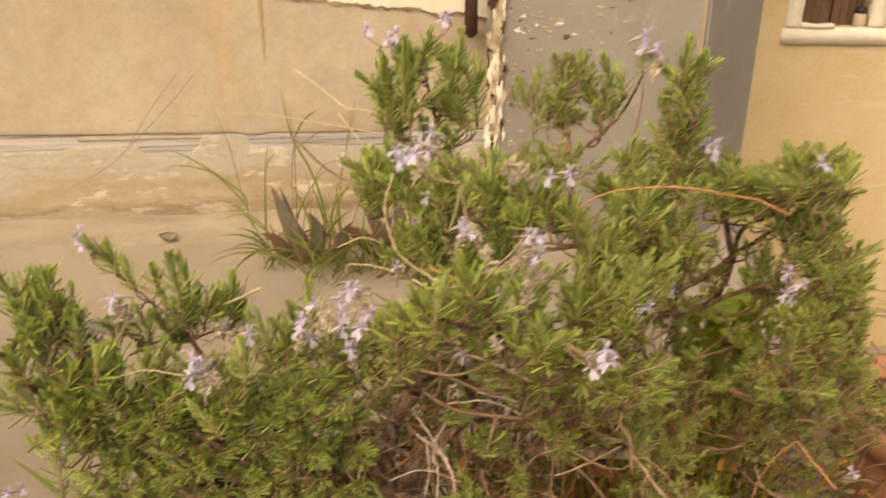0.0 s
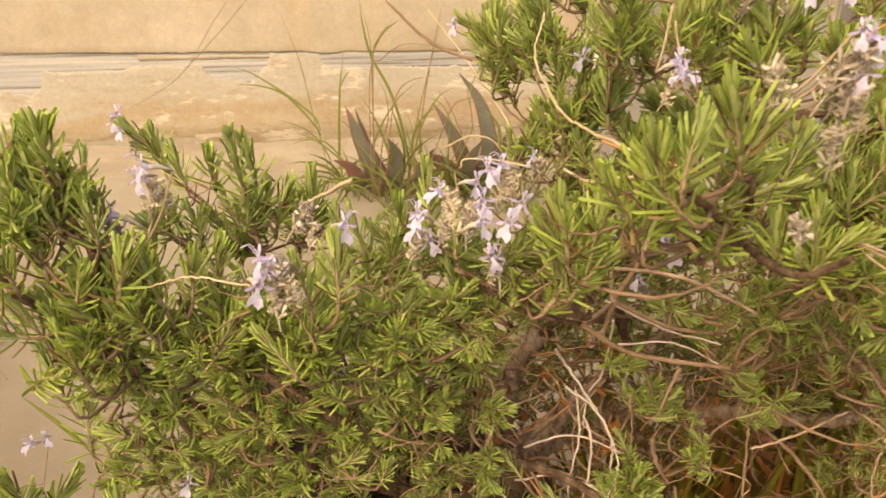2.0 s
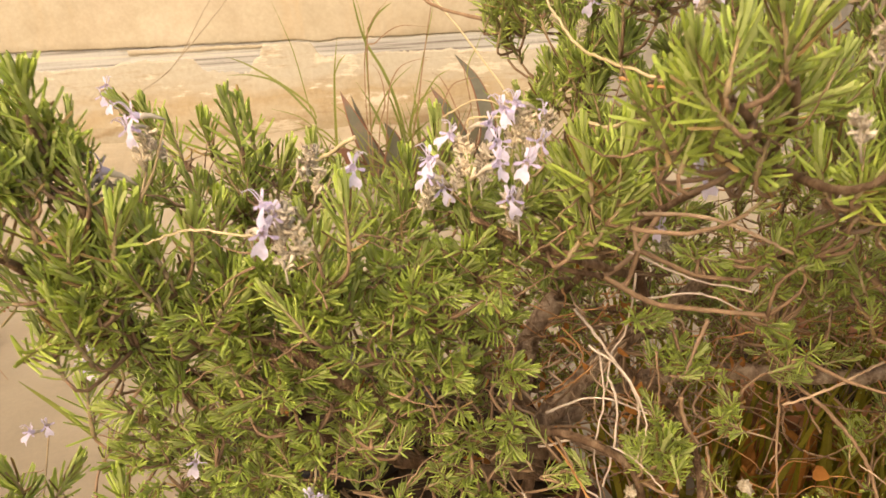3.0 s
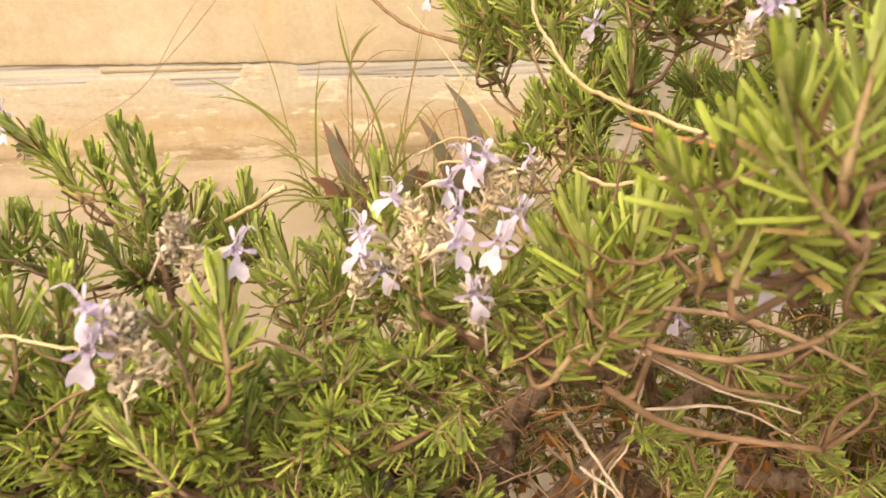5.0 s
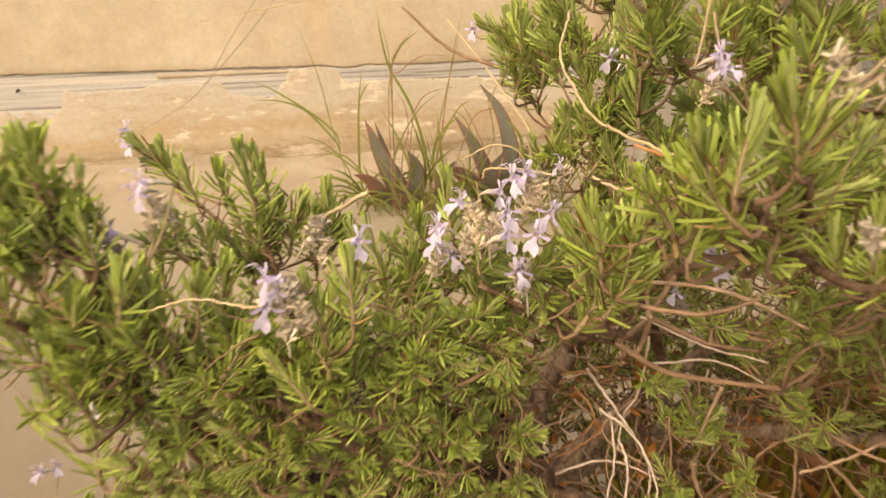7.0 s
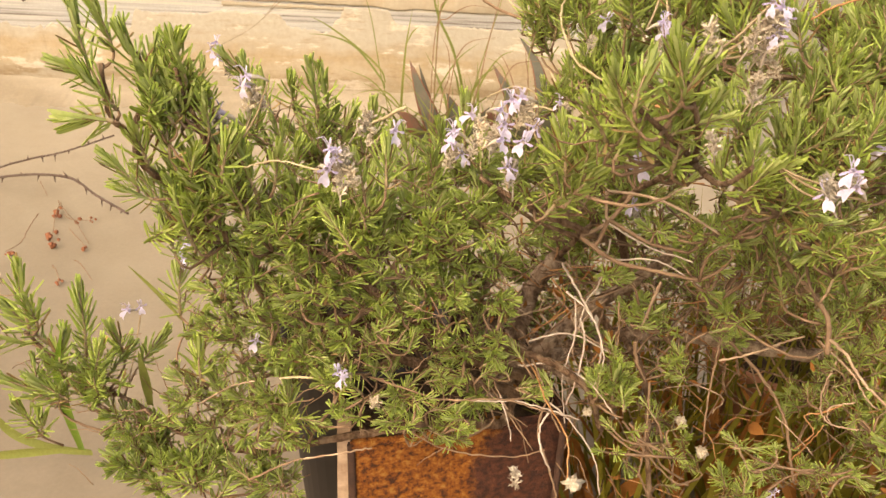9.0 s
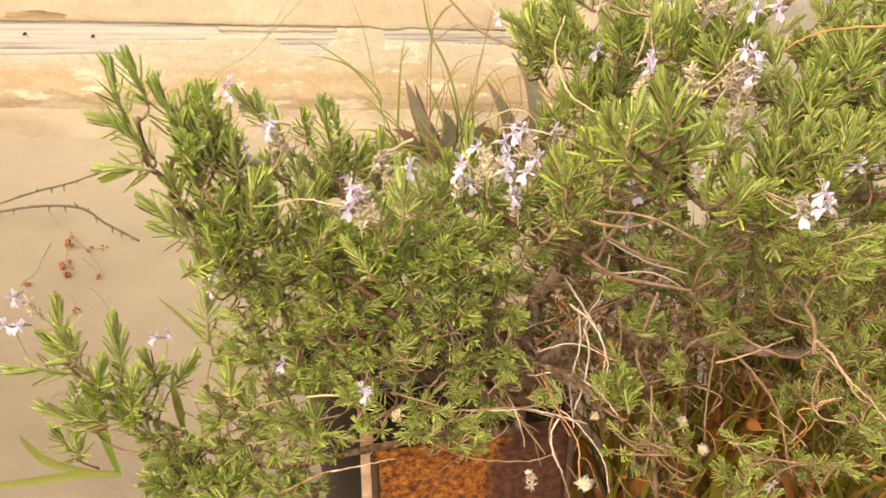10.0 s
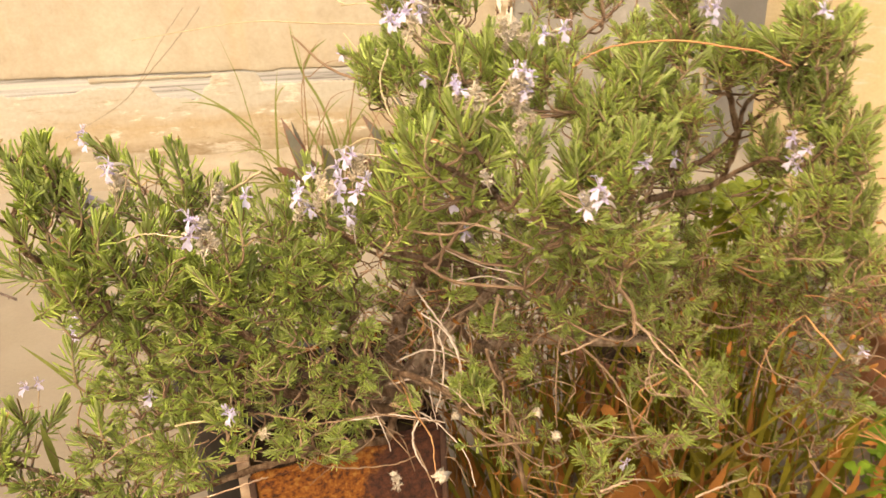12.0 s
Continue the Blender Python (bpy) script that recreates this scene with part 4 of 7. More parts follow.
TWIGS.append(([(0.291, 0.680, 0.400), (0.348, 0.680, 0.386), (0.376, 0.680, 0.391)], 0.0023, 0.0014, M_BARK))
TWIGS.append(([(0.211, 0.550, 0.290), (0.243, 0.560, 0.295), (0.270, 0.580, 0.275)], 0.0013, 0.0008, M_PALE))
TWIGS.append(([(0.310, 0.580, 0.254), (0.340, 0.580, 0.272), (0.360, 0.590, 0.270)], 0.0011, 0.0008, M_PALE))
TWIGS.append(([(0.042, 0.660, 0.446), (0.049, 0.640, 0.446), (0.065, 0.630, 0.426), (0.077, 0.620, 0.411), (0.082, 0.620, 0.392), (0.082, 0.620, 0.367)], 0.0014, 0.0011, M_ROOTLET))
TWIGS.append(([(0.062, 0.630, 0.413), (0.067, 0.620, 0.401), (0.066, 0.610, 0.375), (0.059, 0.600, 0.345)], 0.0011, 0.0009, M_ROOTLET))
TWIGS.append(([(0.078, 0.640, 0.485), (0.074, 0.640, 0.445), (0.065, 0.640, 0.423), (0.062, 0.630, 0.403)], 0.0010, 0.0009, M_ROOTLET))
TWIGS.append(([(0.029, 0.680, 0.348), (0.046, 0.660, 0.388), (0.067, 0.650, 0.426), (0.074, 0.640, 0.449)], 0.0012, 0.0010, M_TWIG))
TWIGS.append(([(0.022, 0.640, 0.387), (0.036, 0.630, 0.405), (0.051, 0.620, 0.428)], 0.0008, 0.0006, M_ORANGE))
TWIGS.append(([(0.090, 0.620, 0.440), (0.093, 0.620, 0.419), (0.095, 0.620, 0.393)], 0.0010, 0.0008, M_TWIG))
TWIGS.append(([(-0.034, 0.550, 0.373), (-0.003, 0.550, 0.377), (0.022, 0.550, 0.381), (0.047, 0.550, 0.377), (0.070, 0.560, 0.364)], 0.0009, 0.0007, M_ROOTLET))
TWIGS.append(([(0.047, 0.560, 0.370), (0.040, 0.550, 0.358), (0.044, 0.540, 0.341), (0.052, 0.540, 0.325)], 0.0011, 0.0008, M_ROOTLET))
TWIGS.append(([(0.027, 0.600, 0.386), (0.041, 0.580, 0.370), (0.047, 0.570, 0.358), (0.056, 0.560, 0.348)], 0.0013, 0.0009, M_TWIG))
TWIGS.append(([(0.123, 0.600, 0.380), (0.124, 0.580, 0.357), (0.124, 0.570, 0.325), (0.122, 0.560, 0.314)], 0.0013, 0.0010, M_TWIG))
TWIGS.append(([(0.110, 0.580, 0.352), (0.131, 0.570, 0.333), (0.145, 0.570, 0.317), (0.159, 0.570, 0.310)], 0.0013, 0.0010, M_TWIG))
TWIGS.append(([(0.005, 0.570, 0.368), (0.013, 0.560, 0.354), (0.018, 0.560, 0.331)], 0.0008, 0.0006, M_ROOTLET))
TWIGS.append(([(-0.010, 0.570, 0.376), (0.005, 0.570, 0.358), (0.029, 0.570, 0.340)], 0.0008, 0.0006, M_TWIG))
TWIGS.append(([(0.108, 0.620, 0.404), (0.112, 0.620, 0.384), (0.120, 0.610, 0.373)], 0.0022, 0.0014, M_TWIG))
TWIGS.append(([(0.030, 0.660, 0.341), (0.054, 0.650, 0.336), (0.077, 0.640, 0.332), (0.088, 0.630, 0.326)], 0.0040, 0.0036, M_LOG))
TWIGS.append(([(0.182, 0.660, 0.397), (0.178, 0.640, 0.384), (0.175, 0.620, 0.352), (0.175, 0.600, 0.325)], 0.0013, 0.0009, M_TWIG))
TWIGS.append(([(0.181, 0.640, 0.382), (0.206, 0.640, 0.394), (0.225, 0.640, 0.407), (0.244, 0.650, 0.411)], 0.0011, 0.0012, M_PALE))
TWIGS.append(([(0.187, 0.670, 0.387), (0.212, 0.660, 0.369), (0.234, 0.650, 0.347), (0.246, 0.640, 0.328), (0.254, 0.630, 0.302), (0.260, 0.620, 0.280)], 0.0019, 0.0016, M_TWIG))
TWIGS.append(([(0.260, 0.660, 0.402), (0.274, 0.650, 0.394), (0.289, 0.640, 0.383), (0.302, 0.630, 0.367), (0.319, 0.630, 0.357), (0.322, 0.620, 0.348)], 0.0014, 0.0009, M_PALE))
TWIGS.append(([(0.275, 0.650, 0.391), (0.268, 0.640, 0.371), (0.270, 0.640, 0.348), (0.279, 0.630, 0.340), (0.307, 0.630, 0.339)], 0.0010, 0.0007, M_PALE))
TWIGS.append(([(0.286, 0.640, 0.354), (0.273, 0.640, 0.343), (0.260, 0.640, 0.337), (0.267, 0.630, 0.328), (0.252, 0.620, 0.315)], 0.0010, 0.0007, M_ORANGE))
TWIGS.append(([(0.195, 0.680, 0.353), (0.197, 0.670, 0.332), (0.214, 0.670, 0.316), (0.232, 0.660, 0.318)], 0.0015, 0.0010, M_BARK))
TWIGS.append(([(0.228, 0.700, 0.337), (0.279, 0.700, 0.330), (0.345, 0.700, 0.349)], 0.0010, 0.0008, M_BARK))
TWIGS.append(([(0.048, 0.620, 0.444), (0.071, 0.610, 0.428), (0.084, 0.600, 0.397), (0.078, 0.600, 0.364)], 0.0010, 0.0007, M_ROOTLET))
TWIGS.append(([(0.055, 0.630, 0.434), (0.059, 0.620, 0.403), (0.053, 0.610, 0.364), (0.060, 0.600, 0.324)], 0.0010, 0.0007, M_ROOTLET))
TWIGS.append(([(0.016, 0.600, 0.378), (0.043, 0.600, 0.384), (0.075, 0.600, 0.371), (0.101, 0.590, 0.345)], 0.0010, 0.0007, M_ROOTLET))
TWIGS.append(([(0.020, 0.600, 0.352), (0.053, 0.590, 0.346), (0.085, 0.580, 0.313), (0.095, 0.570, 0.279)], 0.0010, 0.0007, M_ROOTLET))
TWIGS.append(([(0.069, 0.620, 0.511), (0.104, 0.610, 0.498), (0.138, 0.600, 0.495)], 0.0010, 0.0007, M_ROOTLET))
TWIGS.append(([(0.077, 0.630, 0.471), (0.114, 0.620, 0.481), (0.150, 0.620, 0.463)], 0.0010, 0.0007, M_ROOTLET))
TWIGS.append(([(0.021, 0.620, 0.390), (0.054, 0.620, 0.403), (0.091, 0.620, 0.389)], 0.0010, 0.0007, M_ROOTLET))
for i, (pts, r0, r1, mat) in enumerate(TWIGS):
    part("bare_twig", stem_mesh("bare_twig", pts, r0 * 0.85, r1 * 0.8, mat, BASE, 6, 0.2, 0.0005, i + 40, 8), bush)
rr = random.Random(77)
for i in range(44):
    q = rr.choice(CORE)
    a = Vector((q.x + rr.uniform(-0.05, 0.05), q.y + rr.uniform(-0.06, 0.03), q.z + rr.uniform(-0.02, 0.02)))
    d = Vector((rr.uniform(-0.06, 0.06), rr.uniform(-0.05, 0.02), rr.uniform(-0.11, -0.02)))
    k = Vector((rr.uniform(-0.03, 0.03), rr.uniform(-0.02, 0.02), rr.uniform(-0.01, 0.02)))
    part("bare_twig", stem_mesh("bare_twig", [q, a, a + d * 0.5 + k, a + d], rr.uniform(0.0009, 0.0016), 0.0006, rr.choice((M_PALE, M_TWIG, M_TWIG)), BASE, 5, 0.1, 0.0006, i, 5), bush)

for i in range(50):
    a = Vector((rr.uniform(0.08, 0.60), rr.uniform(0.66, 0.92), rr.uniform(0.16, 0.42)))
    az = rr.uniform(0, 6.28)
    d = Vector((math.cos(az), math.sin(az) * 0.6, rr.uniform(-0.9, 0.35))).normalized() * rr.uniform(0.05, 0.13)
    k = Vector((rr.uniform(-0.02, 0.02), rr.uniform(-0.02, 0.02), rr.uniform(-0.02, 0.02)))
    q = min(JOINTS, key=lambda j: (j - a).length)
    q = q if (q - a).length < 0.09 else a - Vector((d.y, -d.x, abs(d.z) * 0.6)) * 0.7
    part("bare_twig", stem_mesh("bare_twig", [q, q.lerp(a, 0.6) + k, a, a + d * 0.5 + k, a + d], rr.uniform(0.0008, 0.0014), 0.0005, rr.choice((M_BARK, M_TWIG, M_BARK, M_TWIG, M_ORANGE)), BASE, 5, 0.1, 0.0006, i, 4), bush)

# leafy shoots that stand out singly: foot and tip
HEADS_A = [
    ((-0.271, 0.510, 0.631), (-0.285, 0.510, 0.677)),
    ((-0.251, 0.500, 0.645), (-0.251, 0.500, 0.688)),
    ((-0.244, 0.485, 0.612), (-0.270, 0.485, 0.645)),
    ((-0.238, 0.480, 0.612), (-0.284, 0.480, 0.615)),
    ((-0.261, 0.500, 0.629), (-0.289, 0.500, 0.646)),
    ((-0.232, 0.510, 0.621), (-0.237, 0.510, 0.672)),
    ((-0.233, 0.520, 0.620), (-0.230, 0.520, 0.661)),
    ((-0.204, 0.505, 0.627), (-0.204, 0.505, 0.667)),
    ((-0.225, 0.520, 0.621), (-0.201, 0.520, 0.666)),
    ((-0.283, 0.780, 0.525), (-0.301, 0.780, 0.578)),
    ((-0.281, 0.790, 0.521), (-0.284, 0.790, 0.569)),
    ((-0.246, 0.740, 0.526), (-0.250, 0.740, 0.568)),
    ((-0.231, 0.490, 0.573), (-0.235, 0.490, 0.616)),
    ((-0.216, 0.495, 0.580), (-0.213, 0.495, 0.621)),
    ((-0.232, 0.485, 0.566), (-0.254, 0.485, 0.593)),
    ((-0.228, 0.485, 0.557), (-0.256, 0.485, 0.561)),
]
HEADS_B = [
    ((-0.192, 0.505, 0.594), (-0.188, 0.505, 0.629)),
    ((-0.183, 0.500, 0.569), (-0.175, 0.500, 0.612)),
    ((-0.204, 0.500, 0.565), (-0.195, 0.500, 0.598)),
    ((-0.210, 0.510, 0.597), (-0.203, 0.510, 0.634)),
    ((-0.154, 0.525, 0.559), (-0.149, 0.525, 0.595)),
    ((-0.148, 0.540, 0.557), (-0.144, 0.540, 0.595)),
    ((-0.179, 0.676, 0.541), (-0.171, 0.676, 0.606)),
    ((-0.166, 0.680, 0.534), (-0.186, 0.680, 0.597)),
    ((-0.205, 0.690, 0.545), (-0.207, 0.690, 0.588)),
    ((-0.163, 0.700, 0.511), (-0.154, 0.700, 0.564)),
    ((-0.153, 0.760, 0.482), (-0.143, 0.760, 0.545)),
    ((-0.157, 0.750, 0.483), (-0.159, 0.750, 0.532)),
    ((-0.071, 0.500, 0.575), (-0.072, 0.500, 0.613)),
    ((-0.088, 0.510, 0.566), (-0.090, 0.510, 0.599)),
    ((-0.038, 0.600, 0.563), (-0.043, 0.600, 0.609)),
    ((-0.057, 0.620, 0.550), (-0.064, 0.620, 0.585)),
]
HEADS_C = [
    ((-0.021, 0.570, 0.570), (-0.025, 0.570, 0.595)),
    ((0.038, 0.535, 0.582), (0.039, 0.535, 0.627)),
    ((0.050, 0.530, 0.580), (0.050, 0.530, 0.626)),
    ((0.031, 0.560, 0.575), (0.023, 0.560, 0.602)),
    ((0.064, 0.440, 0.663), (0.055, 0.440, 0.691)),
    ((0.070, 0.440, 0.662), (0.072, 0.440, 0.696)),
    ((0.066, 0.445, 0.658), (0.052, 0.445, 0.673)),
    ((0.094, 0.456, 0.664), (0.088, 0.456, 0.705)),
    ((0.093, 0.460, 0.659), (0.101, 0.460, 0.695)),
    ((0.090, 0.470, 0.655), (0.081, 0.470, 0.682)),
    ((0.144, 0.500, 0.607), (0.143, 0.500, 0.636)),
    ((0.127, 0.500, 0.606), (0.117, 0.500, 0.628)),
    ((0.149, 0.500, 0.609), (0.161, 0.500, 0.624)),
    ((0.210, 0.620, 0.602), (0.204, 0.620, 0.654)),
    ((0.201, 0.620, 0.605), (0.187, 0.620, 0.644)),
    ((0.074, 0.730, 0.587), (0.068, 0.730, 0.632)),
]
HEADS_D = [
    ((0.041, 0.750, 0.579), (0.052, 0.750, 0.615)),
    ((0.091, 0.590, 0.677), (0.084, 0.590, 0.708)),
    ((-0.003, 0.800, 0.618), (-0.017, 0.800, 0.661)),
    ((0.010, 0.800, 0.597), (0.011, 0.800, 0.654)),
    ((-0.019, 0.820, 0.629), (-0.040, 0.820, 0.652)),
    ((0.019, 0.800, 0.636), (0.022, 0.800, 0.682)),
    ((0.181, 0.600, 0.648), (0.167, 0.600, 0.691)),
    ((0.145, 0.610, 0.669), (0.137, 0.610, 0.699)),
    ((0.241, 0.660, 0.633), (0.245, 0.660, 0.673)),
    ((0.096, 0.600, 0.351), (0.092, 0.600, 0.405)),
    ((0.093, 0.600, 0.354), (0.071, 0.600, 0.370)),
    ((0.098, 0.600, 0.354), (0.118, 0.600, 0.376)),
    ((0.225, 0.620, 0.240), (0.217, 0.620, 0.294)),
    ((-0.283, 0.605, 0.384), (-0.287, 0.605, 0.451)),
    ((-0.281, 0.600, 0.365), (-0.257, 0.600, 0.393)),
    ((-0.394, 0.545, 0.389), (-0.404, 0.545, 0.455)),
]
HEADS_E = [
    ((-0.384, 0.540, 0.365), (-0.423, 0.540, 0.412)),
    ((-0.401, 0.540, 0.369), (-0.454, 0.540, 0.382)),
    ((-0.387, 0.540, 0.387), (-0.380, 0.540, 0.429)),
    ((-0.362, 0.568, 0.346), (-0.350, 0.568, 0.428)),
    ((-0.337, 0.576, 0.333), (-0.327, 0.576, 0.390)),
    ((-0.332, 0.600, 0.321), (-0.301, 0.600, 0.363)),
    ((-0.370, 0.535, 0.348), (-0.366, 0.535, 0.403)),
    ((-0.345, 0.550, 0.339), (-0.330, 0.550, 0.396)),
    ((-0.371, 0.540, 0.317), (-0.408, 0.540, 0.341)),
    ((-0.390, 0.545, 0.307), (-0.431, 0.545, 0.346)),
    ((-0.249, 0.550, 0.350), (-0.249, 0.550, 0.395)),
    ((-0.448, 0.570, 0.229), (-0.456, 0.570, 0.290)),
    ((-0.438, 0.570, 0.230), (-0.435, 0.570, 0.276)),
    ((-0.172, 0.550, 0.317), (-0.172, 0.550, 0.366)),
    ((0.008, 0.830, 0.673), (0.007, 0.830, 0.761)),
    ((0.034, 0.830, 0.680), (0.021, 0.830, 0.771)),
]
HEADS_F = [
    ((0.019, 0.830, 0.667), (-0.007, 0.830, 0.750)),
    ((0.084, 0.850, 0.672), (0.070, 0.850, 0.779)),
    ((0.063, 0.860, 0.672), (0.084, 0.860, 0.757)),
    ((0.104, 0.870, 0.670), (0.094, 0.870, 0.749)),
    ((0.236, 0.930, 0.642), (0.192, 0.930, 0.695)),
    ((0.211, 0.930, 0.655), (0.177, 0.930, 0.699)),
    ((0.256, 0.970, 0.656), (0.221, 0.970, 0.731)),
    ((0.273, 0.960, 0.682), (0.241, 0.960, 0.730)),
    ((0.278, 0.950, 0.681), (0.267, 0.950, 0.724)),
    ((0.265, 0.800, 0.738), (0.259, 0.800, 0.765)),
    ((0.290, 0.690, 0.678), (0.270, 0.690, 0.751)),
    ((0.278, 0.680, 0.732), (0.263, 0.680, 0.800)),
    ((0.265, 0.700, 0.761), (0.240, 0.700, 0.783)),
    ((0.283, 0.680, 0.760), (0.286, 0.680, 0.788)),
    ((0.382, 0.620, 0.678), (0.363, 0.620, 0.729)),
    ((0.391, 0.620, 0.676), (0.391, 0.620, 0.714)),
]
HEADS_G = [
    ((0.364, 0.660, 0.661), (0.333, 0.660, 0.697)),
    ((0.341, 0.690, 0.652), (0.327, 0.690, 0.686)),
    ((0.256, 0.730, 0.640), (0.248, 0.730, 0.694)),
    ((0.242, 0.740, 0.659), (0.226, 0.740, 0.684)),
    ((0.417, 0.660, 0.673), (0.413, 0.660, 0.707)),
    ((0.407, 0.680, 0.664), (0.392, 0.680, 0.703)),
]
HEADS_ALL = HEADS_A + HEADS_B + HEADS_C + HEADS_D + HEADS_E + HEADS_F + HEADS_G
# clumps of shoots: centre, half axes, how many, size, kind (0 brush, 1 tuft, 2 fresh tuft)
CLUMPS_A = [
    ((-0.217, 0.505, 0.551), (0.027, 0.030, 0.022), 14, 0.95, 0),
    ((-0.187, 0.515, 0.566), (0.023, 0.030, 0.026), 14, 0.95, 0),
    ((-0.221, 0.535, 0.509), (0.029, 0.030, 0.016), 12, 0.80, 1),
    ((-0.153, 0.535, 0.535), (0.032, 0.030, 0.023), 20, 0.90, 0),
    ((-0.200, 0.555, 0.467), (0.040, 0.040, 0.031), 32, 0.82, 1),
    ((-0.135, 0.540, 0.490), (0.038, 0.030, 0.029), 30, 0.82, 1),
    ((-0.101, 0.525, 0.546), (0.026, 0.030, 0.022), 20, 0.85, 0),
    ((-0.061, 0.545, 0.533), (0.027, 0.030, 0.027), 26, 0.82, 1),
    ((-0.094, 0.555, 0.440), (0.039, 0.030, 0.037), 34, 0.80, 1),
    ((-0.164, 0.565, 0.402), (0.042, 0.030, 0.040), 34, 0.80, 1),
    ((-0.227, 0.575, 0.388), (0.033, 0.040, 0.036), 20, 0.80, 1),
]
CLUMPS_B = [
    ((-0.253, 0.565, 0.324), (0.041, 0.040, 0.039), 24, 0.82, 1),
    ((-0.183, 0.555, 0.324), (0.044, 0.030, 0.031), 28, 0.82, 1),
    ((-0.114, 0.545, 0.377), (0.031, 0.030, 0.029), 18, 0.78, 1),
    ((-0.282, 0.555, 0.255), (0.073, 0.040, 0.032), 40, 0.92, 0),
    ((-0.194, 0.550, 0.256), (0.040, 0.030, 0.027), 18, 0.85, 1),
    ((-0.355, 0.555, 0.336), (0.054, 0.030, 0.029), 18, 0.88, 0),
    ((-0.320, 0.560, 0.289), (0.042, 0.030, 0.027), 14, 0.85, 1),
    ((-0.047, 0.565, 0.460), (0.029, 0.030, 0.041), 26, 0.80, 1),
    ((-0.025, 0.555, 0.533), (0.027, 0.030, 0.023), 20, 0.82, 1),
    ((-0.011, 0.600, 0.481), (0.022, 0.030, 0.030), 4, 0.80, 1),
    ((-0.024, 0.575, 0.400), (0.030, 0.030, 0.021), 14, 0.75, 1),
]
CLUMPS_C = [
    ((-0.061, 0.555, 0.375), (0.035, 0.030, 0.016), 12, 0.75, 1),
    ((-0.041, 0.555, 0.339), (0.031, 0.020, 0.013), 9, 0.70, 1),
    ((-0.158, 0.760, 0.498), (0.027, 0.030, 0.020), 8, 0.95, 0),
    ((-0.184, 0.690, 0.532), (0.025, 0.030, 0.024), 12, 0.95, 0),
    ((-0.207, 0.640, 0.546), (0.021, 0.040, 0.025), 6, 0.95, 0),
    ((-0.074, 0.620, 0.544), (0.029, 0.040, 0.017), 14, 0.90, 0),
    ((-0.029, 0.600, 0.553), (0.023, 0.030, 0.017), 12, 0.85, 1),
    ((0.013, 0.580, 0.558), (0.022, 0.030, 0.022), 14, 0.85, 1),
    ((0.043, 0.555, 0.585), (0.021, 0.030, 0.023), 12, 0.95, 0),
    ((0.068, 0.475, 0.646), (0.020, 0.020, 0.017), 5, 1.00, 0),
    ((0.098, 0.485, 0.649), (0.017, 0.020, 0.018), 5, 1.00, 0),
]
CLUMPS_D = [
    ((0.106, 0.520, 0.606), (0.030, 0.030, 0.014), 10, 0.90, 1),
    ((0.143, 0.550, 0.627), (0.022, 0.040, 0.022), 10, 0.95, 0),
    ((0.143, 0.510, 0.607), (0.021, 0.020, 0.010), 6, 0.90, 0),
    ((0.191, 0.590, 0.603), (0.023, 0.040, 0.031), 24, 0.95, 0),
    ((0.216, 0.570, 0.610), (0.022, 0.040, 0.030), 22, 0.95, 0),
    ((0.210, 0.630, 0.631), (0.028, 0.040, 0.022), 22, 0.95, 0),
    ((0.250, 0.690, 0.634), (0.026, 0.050, 0.037), 24, 1.00, 0),
    ((0.183, 0.540, 0.576), (0.022, 0.030, 0.018), 16, 0.85, 1),
    ((0.221, 0.540, 0.559), (0.026, 0.040, 0.018), 18, 0.85, 1),
    ((0.151, 0.580, 0.538), (0.025, 0.030, 0.016), 9, 0.80, 1),
    ((0.104, 0.610, 0.519), (0.027, 0.030, 0.012), 2, 0.80, 1),
]
CLUMPS_E = [
    ((0.053, 0.770, 0.589), (0.032, 0.040, 0.038), 30, 0.95, 0),
    ((-0.005, 0.830, 0.621), (0.031, 0.040, 0.029), 20, 0.95, 0),
    ((0.039, 0.790, 0.640), (0.032, 0.040, 0.027), 20, 0.95, 0),
    ((0.080, 0.690, 0.666), (0.023, 0.040, 0.024), 16, 0.95, 0),
    ((0.116, 0.650, 0.676), (0.025, 0.040, 0.022), 18, 0.95, 0),
    ((0.146, 0.630, 0.680), (0.024, 0.040, 0.021), 14, 0.95, 0),
    ((0.022, 0.790, 0.559), (0.021, 0.030, 0.021), 8, 0.95, 0),
    ((0.152, 0.630, 0.476), (0.023, 0.030, 0.020), 7, 0.80, 1),
    ((0.205, 0.600, 0.498), (0.030, 0.030, 0.018), 10, 0.80, 1),
    ((0.096, 0.610, 0.366), (0.022, 0.020, 0.020), 8, 0.85, 1),
]
